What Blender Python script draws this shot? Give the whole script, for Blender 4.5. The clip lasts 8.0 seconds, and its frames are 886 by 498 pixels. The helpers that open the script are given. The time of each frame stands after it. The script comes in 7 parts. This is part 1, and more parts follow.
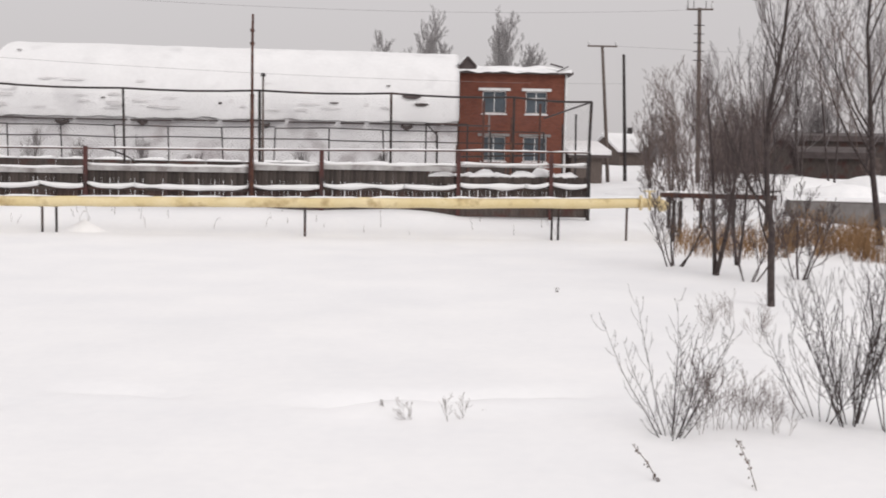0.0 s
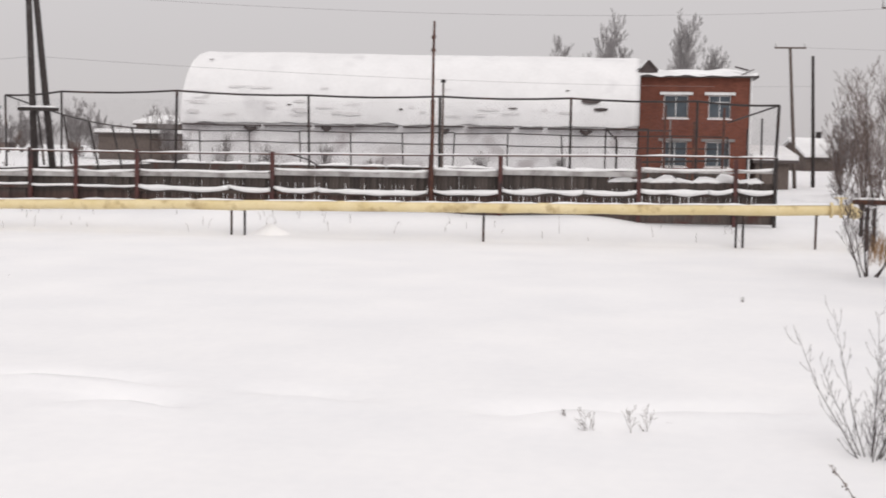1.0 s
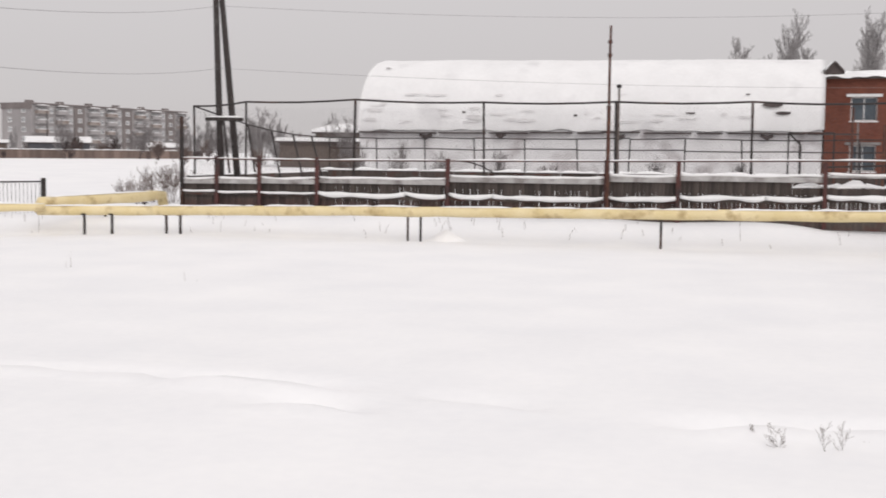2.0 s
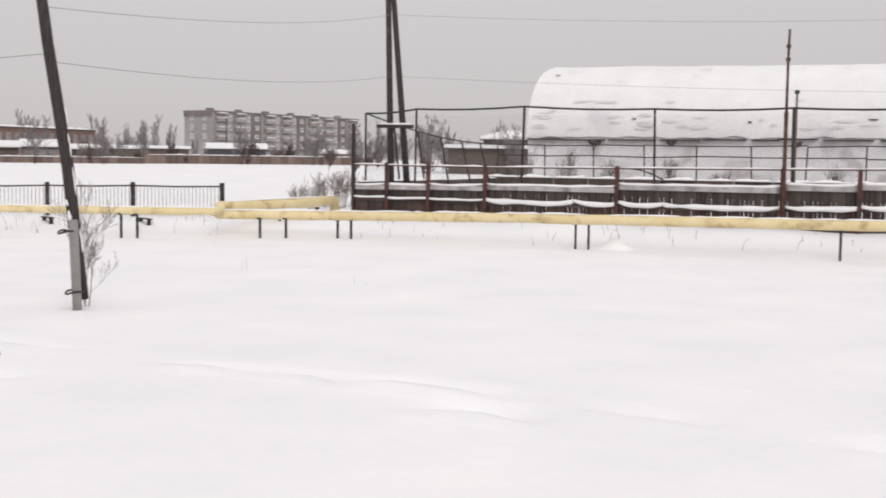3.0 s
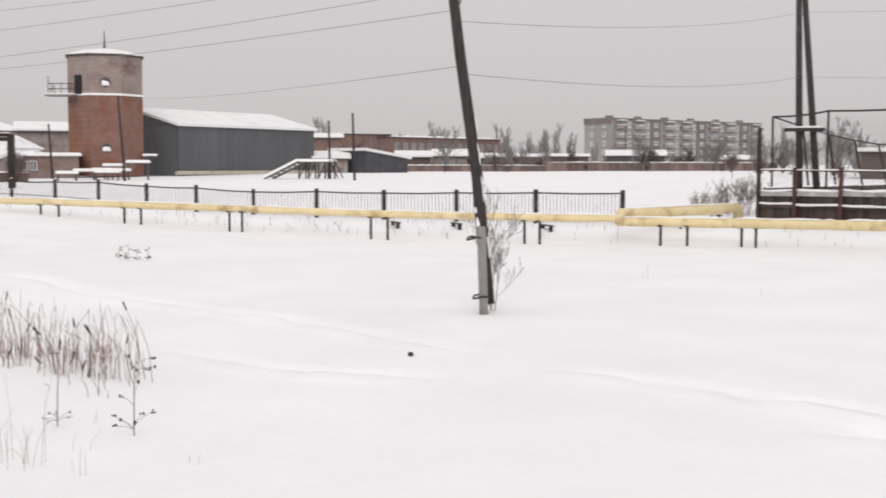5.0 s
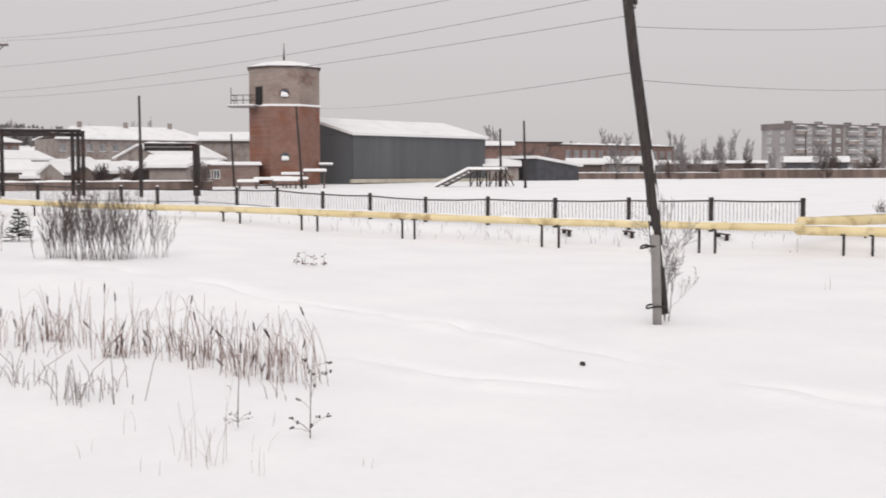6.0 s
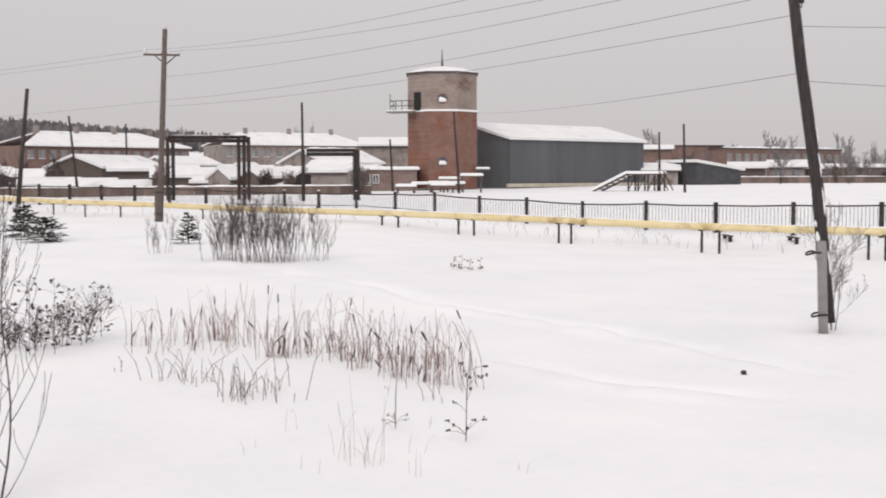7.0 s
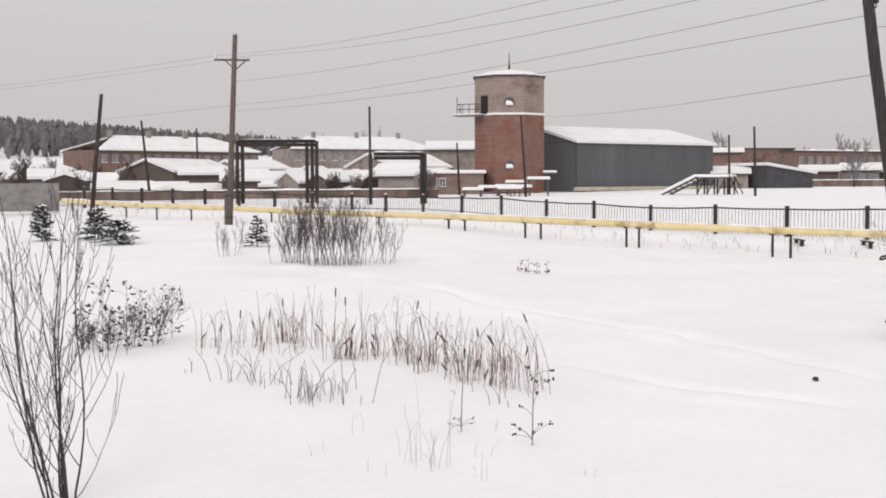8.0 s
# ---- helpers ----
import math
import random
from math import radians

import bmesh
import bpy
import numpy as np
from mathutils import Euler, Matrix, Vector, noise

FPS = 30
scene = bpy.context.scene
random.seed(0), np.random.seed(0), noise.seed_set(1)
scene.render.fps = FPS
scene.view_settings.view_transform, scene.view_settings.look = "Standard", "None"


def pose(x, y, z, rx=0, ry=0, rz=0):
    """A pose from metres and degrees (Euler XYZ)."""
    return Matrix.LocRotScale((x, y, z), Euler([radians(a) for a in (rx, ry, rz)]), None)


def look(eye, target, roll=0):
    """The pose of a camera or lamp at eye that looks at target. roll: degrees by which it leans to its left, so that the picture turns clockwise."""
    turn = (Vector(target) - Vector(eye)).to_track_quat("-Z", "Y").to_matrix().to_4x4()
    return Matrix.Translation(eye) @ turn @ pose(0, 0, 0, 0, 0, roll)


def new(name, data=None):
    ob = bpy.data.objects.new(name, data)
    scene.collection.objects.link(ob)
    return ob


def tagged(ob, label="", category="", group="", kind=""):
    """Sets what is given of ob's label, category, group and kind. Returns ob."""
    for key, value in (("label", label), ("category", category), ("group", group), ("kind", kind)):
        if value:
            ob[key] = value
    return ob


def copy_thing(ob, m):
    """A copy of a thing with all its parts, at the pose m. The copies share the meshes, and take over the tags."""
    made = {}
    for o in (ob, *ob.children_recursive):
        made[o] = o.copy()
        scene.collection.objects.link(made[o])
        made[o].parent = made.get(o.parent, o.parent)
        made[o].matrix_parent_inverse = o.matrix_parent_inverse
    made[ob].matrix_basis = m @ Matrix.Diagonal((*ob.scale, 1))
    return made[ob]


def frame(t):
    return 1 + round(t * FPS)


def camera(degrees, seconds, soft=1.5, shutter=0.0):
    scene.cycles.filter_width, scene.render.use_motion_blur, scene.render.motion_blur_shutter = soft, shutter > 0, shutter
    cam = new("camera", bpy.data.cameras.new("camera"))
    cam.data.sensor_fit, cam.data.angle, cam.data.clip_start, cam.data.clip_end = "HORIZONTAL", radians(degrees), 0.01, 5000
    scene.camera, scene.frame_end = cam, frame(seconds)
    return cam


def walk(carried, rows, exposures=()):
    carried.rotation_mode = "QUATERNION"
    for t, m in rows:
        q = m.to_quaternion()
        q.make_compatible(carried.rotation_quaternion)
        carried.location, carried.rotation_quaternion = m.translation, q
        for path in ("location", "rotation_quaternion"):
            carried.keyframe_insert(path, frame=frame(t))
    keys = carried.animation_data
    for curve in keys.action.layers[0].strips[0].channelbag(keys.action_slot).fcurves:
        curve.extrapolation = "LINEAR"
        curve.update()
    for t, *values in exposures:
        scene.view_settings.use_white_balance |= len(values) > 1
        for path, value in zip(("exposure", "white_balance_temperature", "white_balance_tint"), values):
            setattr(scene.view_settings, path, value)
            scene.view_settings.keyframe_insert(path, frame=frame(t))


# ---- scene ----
EYE = 3.2
LENS = 41.43
# seconds, x, y, yaw, pitch, roll: a camera held by hand that pans to its left and drifts about a metre with the turn
PATH = [
    (0.0, 0.47, -0.52, 0.05, -4.90, -1.05), (0.5, 0.44, -0.46, 3.83, -4.69, -0.98), (1.0, 0.37, -0.37, 8.66, -4.79, -0.97),
    (1.5, 0.30, -0.31, 12.63, -4.82, -1.09), (1.7, 0.27, -0.28, 14.39, -4.75, -0.84), (2.8, 0.17, -0.16, 23.73, -4.29, -0.71),
    (3.0, 0.15, -0.14, 25.21, -4.34, -0.79), (3.5, 0.08, -0.08, 29.29, -4.52, -0.74), (4.0, 0.0, 0.0, 34.38, -4.21, -0.44),
    (4.5, -0.11, 0.09, 40.02, -4.22, -0.27), (5.0, -0.20, 0.15, 44.50, -4.17, -0.14), (5.2, -0.23, 0.17, 46.51, -4.13, -0.15),
    (6.3, -0.27, 0.17, 54.94, -3.63, 0.10), (6.5, -0.27, 0.16, 56.48, -3.54, 0.09), (7.0, -0.27, 0.16, 60.46, -3.57, 0.16),
    (7.5, -0.27, 0.16, 62.45, -3.44, 0.24), (8.0, -0.27, 0.16, 63.72, -3.39, 0.20),
]
cam = camera(LENS, 8.0, soft=1.8, shutter=0.3)
walk(cam, [(t, pose(x, y, EYE, 90 + p, 0, w) @ pose(0, 0, 0, 0, 0, -r)) for t, x, y, w, p, r in PATH])

# ---------------------------------------------------------------- overcast daylight
SUN_EL, SUN_AZ = 32, 138
world = bpy.data.worlds.new("overcast")
scene.world = world
world.use_nodes = True
wn, wl = world.node_tree.nodes, world.node_tree.links
wn.clear()
w_out, w_bg = wn.new("ShaderNodeOutputWorld"), wn.new("ShaderNodeBackground")
w_sky = wn.new("ShaderNodeTexSky")
w_sky.sky_type, w_sky.sun_disc = "NISHITA", False
w_sky.sun_elevation, w_sky.sun_rotation = radians(SUN_EL), radians(SUN_AZ)
w_dim = wn.new("ShaderNodeHueSaturation")
w_dim.inputs["Saturation"].default_value, w_dim.inputs["Value"].default_value = 0.25, 0.1
w_co, w_sep, w_ramp = wn.new("ShaderNodeTexCoord"), wn.new("ShaderNodeSeparateXYZ"), wn.new("ShaderNodeValToRGB")
w_mix = wn.new("ShaderNodeMixRGB")
w_mix.inputs[0].default_value = 0.9
w_ramp.color_ramp.elements[0].position, w_ramp.color_ramp.elements[0].color = 0.0, (0.560, 0.528, 0.534, 1)
w_ramp.color_ramp.elements[1].position, w_ramp.color_ramp.elements[1].color = 1.0, (1.12, 1.08, 1.08, 1)
wl.new(w_co.outputs["Generated"], w_sep.inputs[0])
wl.new(w_sep.outputs["Z"], w_ramp.inputs[0])
wl.new(w_sky.outputs[0], w_dim.inputs["Color"])
wl.new(w_dim.outputs[0], w_mix.inputs[1])
wl.new(w_ramp.outputs[0], w_mix.inputs[2])
wl.new(w_mix.outputs[0], w_bg.inputs["Color"])
w_bg.inputs["Strength"].default_value = 1.0
wl.new(w_bg.outputs[0], w_out.inputs["Surface"])
sun = new("sun", bpy.data.lights.new("sun", "SUN"))
sun.data.energy, sun.data.angle, sun.data.color = 1.12, radians(38), (1.0, 0.965, 0.93)
sun_from = Vector((math.sin(radians(SUN_AZ)) * math.cos(radians(SUN_EL)), math.cos(radians(SUN_AZ)) * math.cos(radians(SUN_EL)), math.sin(radians(SUN_EL))))
sun.matrix_world = look(sun_from * 200, (0, 0, 0))


# ---------------------------------------------------------------- materials
def mat(name, col, col2=None, rough=0.8, scale=4.0, fine=40.0, bump=0.15, metal=0.0, grain=(1, 1, 1), spread=0.0, island=False, dirt=None, dirt_scale=0.8, dirt_at=0.58):
    """Procedural surface: two scales of mottling, fine relief, optional stains of another colour and change from piece to piece."""
    m = bpy.data.materials.new(name)
    m.use_nodes = True
    n, l = m.node_tree.nodes, m.node_tree.links
    b = n["Principled BSDF"]
    co, mp = n.new("ShaderNodeTexCoord"), n.new("ShaderNodeMapping")
    mp.inputs["Scale"].default_value = grain
    l.new(co.outputs["Object"], mp.inputs[0])
    n1, n2 = n.new("ShaderNodeTexNoise"), n.new("ShaderNodeTexNoise")
    for q, s, d in ((n1, scale, 4), (n2, fine, 3)):
        q.inputs["Scale"].default_value, q.inputs["Detail"].default_value = s, d
        l.new(mp.outputs[0], q.inputs["Vector"])
    add = n.new("ShaderNodeMath")
    add.operation = "MULTIPLY_ADD"
    add.inputs[1].default_value = 0.35
    l.new(n2.outputs["Fac"], add.inputs[0])
    l.new(n1.outputs["Fac"], add.inputs[2])
    ramp = n.new("ShaderNodeValToRGB")
    ramp.color_ramp.elements[0].position, ramp.color_ramp.elements[1].position = 0.45, 0.9
    ramp.color_ramp.elements[0].color = (*col, 1)
    ramp.color_ramp.elements[1].color = (*(col2 or tuple(min(1, c * 1.35) for c in col)), 1)
    l.new(add.outputs[0], ramp.inputs[0])
    out = ramp.outputs[0]
    if dirt:
        n3, r3, mx = n.new("ShaderNodeTexNoise"), n.new("ShaderNodeValToRGB"), n.new("ShaderNodeMixRGB")
        n3.inputs["Scale"].default_value, n3.inputs["Detail"].default_value = dirt_scale, 6
        l.new(co.outputs["Object"], n3.inputs["Vector"])
        r3.color_ramp.elements[0].position, r3.color_ramp.elements[1].position = dirt_at - 0.08, dirt_at + 0.1
        l.new(n3.outputs["Fac"], r3.inputs[0])
        l.new(r3.outputs[0], mx.inputs[0])
        l.new(out, mx.inputs[1])
        mx.inputs[2].default_value = (*dirt, 1)
        out = mx.outputs[0]
    if spread:
        src = n.new("ShaderNodeNewGeometry").outputs["Random Per Island"] if island else n.new("ShaderNodeObjectInfo").outputs["Random"]
        rg, hs = n.new("ShaderNodeMapRange"), n.new("ShaderNodeHueSaturation")
        rg.inputs["To Min"].default_value, rg.inputs["To Max"].default_value = 1 - spread, 1 + spread
        l.new(src, rg.inputs["Value"])
        l.new(rg.outputs[0], hs.inputs["Value"])
        l.new(out, hs.inputs["Color"])
        out = hs.outputs[0]
    l.new(out, b.inputs["Base Color"])
    b.inputs["Roughness"].default_value, b.inputs["Metallic"].default_value = rough, metal
    if bump:
        bp = n.new("ShaderNodeBump")
        bp.inputs["Strength"].default_value, bp.inputs["Distance"].default_value = bump, 0.05
        l.new(add.outputs[0], bp.inputs["Height"])
        l.new(bp.outputs[0], b.inputs["Normal"])
    return m


def brick_mat(name, a, b2, mortar, dirt=None, dirt_at=0.6):
    """Brickwork at real size, laid along the wall's length and height, with stains."""
    m = mat(name, a, b2, rough=0.9, scale=0.7, fine=9, bump=0.0, dirt=dirt, dirt_scale=0.5, dirt_at=dirt_at)
    n, l = m.node_tree.nodes, m.node_tree.links
    b = n["Principled BSDF"]
    co, sep, cmb, add = n.new("ShaderNodeTexCoord"), n.new("ShaderNodeSeparateXYZ"), n.new("ShaderNodeCombineXYZ"), n.new("ShaderNodeMath")
    br, mx = n.new("ShaderNodeTexBrick"), n.new("ShaderNodeMixRGB")
    l.new(co.outputs["Object"], sep.inputs[0])
    l.new(sep.outputs["X"], add.inputs[0])
    l.new(sep.outputs["Y"], add.inputs[1])
    l.new(add.outputs[0], cmb.inputs["X"])
    l.new(sep.outputs["Z"], cmb.inputs["Y"])
    l.new(cmb.outputs[0], br.inputs["Vector"])
    br.inputs["Scale"].default_value, br.inputs["Brick Width"].default_value, br.inputs["Row Height"].default_value = 1.0, 0.26, 0.077
    br.inputs["Mortar Size"].default_value = 0.006
    br.inputs["Color1"].default_value, br.inputs["Color2"].default_value, br.inputs["Mortar"].default_value = (0.75, 0.75, 0.75, 1), (1.15, 1.1, 1.1, 1), (*mortar, 1)
    mx.blend_type = "MULTIPLY"
    mx.inputs[0].default_value = 0.8
    old = b.inputs["Base Color"].links[0].from_socket
    l.new(old, mx.inputs[1])
    l.new(br.outputs["Color"], mx.inputs[2])
    l.new(mx.outputs[0], b.inputs["Base Color"])
    bp = n.new("ShaderNodeBump")
    bp.inputs["Strength"].default_value, bp.inputs["Distance"].default_value = 0.3, 0.01
    l.new(br.outputs["Fac"], bp.inputs["Height"])
    bp.invert = True
    l.new(bp.outputs[0], b.inputs["Normal"])
    return m


SNOW = mat("snow", (0.80, 0.80, 0.815), (0.87, 0.865, 0.87), rough=0.7, scale=0.35, fine=5, bump=0.25)
SNOWCAP = mat("settled_snow", (0.80, 0.80, 0.81), (0.88, 0.875, 0.88), rough=0.75, scale=1.5, fine=12, bump=0.2)
ROOFSNOW = mat("roof_snow", (0.74, 0.735, 0.74), (0.82, 0.815, 0.82), rough=0.8, scale=0.5, fine=4, bump=0.25, dirt=(0.62, 0.61, 0.62), dirt_scale=0.35, dirt_at=0.66)
YELLOW = mat("yellow_paint", (0.66, 0.53, 0.27), (0.77, 0.65, 0.40), rough=0.55, scale=1.2, fine=14, bump=0.12, dirt=(0.42, 0.30, 0.14), dirt_scale=1.8, dirt_at=0.62)
STEEL = mat("dark_steel", (0.018, 0.015, 0.016), (0.045, 0.036, 0.034), rough=0.6, scale=6, fine=50, metal=0.3, dirt=(0.07, 0.03, 0.02), dirt_at=0.62)
RUST = mat("rusty_steel", (0.045, 0.018, 0.014), (0.09, 0.035, 0.025), rough=0.8, scale=5, fine=60, dirt=(0.13, 0.055, 0.03), dirt_scale=3)
REDPOST = mat("red_brown_paint", (0.055, 0.018, 0.016), (0.10, 0.034, 0.03), rough=0.7, scale=4, fine=40, dirt=(0.03, 0.02, 0.02), dirt_scale=2)
PLANK = mat("weathered_board", (0.035, 0.028, 0.026), (0.085, 0.068, 0.06), rough=0.9, scale=3, fine=30, grain=(6, 6, 0.7), spread=0.4, dirt=(0.06, 0.025, 0.02), dirt_scale=1.2)
TIMBER = mat("tarred_timber", (0.018, 0.014, 0.014), (0.05, 0.04, 0.038), rough=0.85, scale=5, fine=40, grain=(5, 5, 0.5), dirt=(0.10, 0.09, 0.09), dirt_scale=3, dirt_at=0.66)
OLDWOOD = mat("grey_timber", (0.075, 0.058, 0.051), (0.16, 0.127, 0.112), rough=0.9, scale=4, fine=30, grain=(5, 5, 0.6))
CONCRETE = mat("concrete", (0.18, 0.17, 0.165), (0.28, 0.265, 0.26), rough=0.9, scale=2, fine=25, dirt=(0.13, 0.12, 0.12))
BARK = mat("bark", (0.030, 0.022, 0.022), (0.075, 0.058, 0.055), rough=0.95, scale=8, fine=60, bump=0.3)
TWIG = mat("twigs", (0.055, 0.042, 0.042), (0.12, 0.092, 0.088), rough=0.9, scale=3, fine=20, bump=0)
REDTWIG = mat("reddish_twigs", (0.12, 0.088, 0.078), (0.21, 0.165, 0.15), rough=0.9, scale=2, fine=12, bump=0)
# frost grey, with some haze put into the colour for far trees
FROST_HAZE = mat("frost_haze_twigs", (0.16, 0.145, 0.145), (0.28, 0.26, 0.26), rough=0.9, scale=0.3, fine=3, bump=0)
# the same grey lightened again, standing for haze on distant trees
FROST_HAZE_FAR = mat("pale_frost_haze_twigs", (0.27, 0.255, 0.255), (0.40, 0.385, 0.385), rough=0.9, scale=0.3, fine=3, bump=0)
REED = mat("dry_reed", (0.12, 0.066, 0.052), (0.25, 0.155, 0.125), rough=0.9, scale=3, fine=20, bump=0, spread=0.42, island=True)
STALK = mat("dry_stalk", (0.07, 0.05, 0.045), (0.16, 0.12, 0.10), rough=0.9, scale=3, fine=20, bump=0, spread=0.3, island=True)
SEDGE = mat("dry_sedge", (0.17, 0.095, 0.045), (0.33, 0.20, 0.10), rough=0.9, scale=2, fine=20, bump=0, spread=0.35, island=True)
NEEDLE = mat("spruce_needles", (0.04, 0.046, 0.038), (0.085, 0.09, 0.078), rough=0.9, scale=3, fine=30, bump=0, spread=0.3, island=True)
# paler than near needles: frost, and distance haze put into the colour
FOREST = mat("hazed_far_forest", (0.125, 0.117, 0.117), (0.18, 0.17, 0.168), rough=1, scale=0.02, fine=0.5, bump=0, spread=0.18, island=True)
BRICK = brick_mat("red_brick", (0.145, 0.048, 0.031), (0.21, 0.076, 0.049), (0.55, 0.5, 0.48), dirt=(0.16, 0.06, 0.045), dirt_at=0.62)
BRICK_FAR = brick_mat("old_red_brick", (0.17, 0.108, 0.092), (0.24, 0.16, 0.138), (0.6, 0.55, 0.5), dirt=(0.17, 0.12, 0.11))
TOWER_LOW = brick_mat("stained_tower_brick", (0.205, 0.115, 0.092), (0.26, 0.155, 0.128), (0.8, 0.76, 0.72), dirt=(0.215, 0.098, 0.068), dirt_at=0.52)
ANNEX = brick_mat("grey_brown_brick", (0.22, 0.165, 0.145), (0.29, 0.225, 0.20), (0.7, 0.66, 0.62), dirt=(0.19, 0.11, 0.085), dirt_at=0.58)
TOWER_UP = brick_mat("pale_tower_brick", (0.27, 0.22, 0.195), (0.35, 0.29, 0.26), (0.75, 0.72, 0.7), dirt=(0.22, 0.16, 0.14), dirt_at=0.62)
SHEET = mat("grey_sheet_steel", (0.088, 0.093, 0.10), (0.118, 0.123, 0.131), rough=0.6, scale=0.3, fine=6, bump=0.05, grain=(1, 1, 0.2), spread=0.06)
PANEL = mat("pale_wall_panel", (0.25, 0.235, 0.235), (0.34, 0.32, 0.32), rough=0.9, scale=0.15, fine=2, bump=0.1)
PANEL_DK = mat("brown_wall_panel", (0.135, 0.115, 0.112), (0.20, 0.175, 0.17), rough=0.9, scale=0.2, fine=2, bump=0.1)
PLASTER = mat("grey_plaster", (0.235, 0.20, 0.185), (0.33, 0.295, 0.275), rough=0.9, scale=0.3, fine=4, dirt=(0.18, 0.13, 0.11))
WHITE = mat("white_paint", (0.62, 0.62, 0.62), (0.78, 0.78, 0.78), rough=0.6, scale=2, fine=20, bump=0.05)
SLATE = mat("dark_roofing", (0.045, 0.035, 0.034), (0.09, 0.07, 0.068), rough=0.8, scale=2, fine=20)
REDPAINT = mat("faded_red_paint", (0.20, 0.11, 0.095), (0.26, 0.16, 0.14), rough=0.8, scale=2, fine=20)
NETWIRE = mat("net_wire", (0.06, 0.055, 0.055), (0.10, 0.09, 0.09), rough=0.6, metal=0.4, bump=0)
CABLE = mat("cable", (0.16, 0.15, 0.155), (0.22, 0.21, 0.215), rough=0.6, bump=0)
INSUL = mat("porcelain", (0.5, 0.5, 0.5), (0.65, 0.65, 0.65), rough=0.3, bump=0)
GLASS = mat("window_glass", (0.05, 0.065, 0.08), (0.09, 0.11, 0.13), rough=0.08, scale=1.5, fine=4, bump=0)
# far panes made paler than GLASS, haze put into the colour
FARGLASS = mat("haze_paled_glass", (0.16, 0.165, 0.175), (0.27, 0.275, 0.285), rough=0.2, scale=0.6, fine=2, bump=0, spread=0.25)
PALESTALK = mat("bleached_stalk", (0.32, 0.285, 0.27), (0.48, 0.44, 0.42), rough=0.9, scale=3, fine=20, bump=0, spread=0.2, island=True)
CRUST = mat("snow_crusted_board", (0.28, 0.265, 0.26), (0.50, 0.49, 0.49), rough=0.9, scale=2, fine=14, dirt=(0.12, 0.10, 0.095), dirt_scale=1.2, dirt_at=0.6)
PALING = mat("bleached_paling", (0.125, 0.088, 0.075), (0.22, 0.165, 0.142), rough=0.9, scale=0.4, fine=8, grain=(3, 3, 0.5), spread=0.3)
DARK = mat("dark_opening", (0.012, 0.011, 0.011), (0.02, 0.018, 0.018), rough=0.9, bump=0)
BLUEWALL = mat("faded_blue_boards", (0.05, 0.05, 0.058), (0.085, 0.085, 0.095), rough=0.85, scale=1, fine=10)


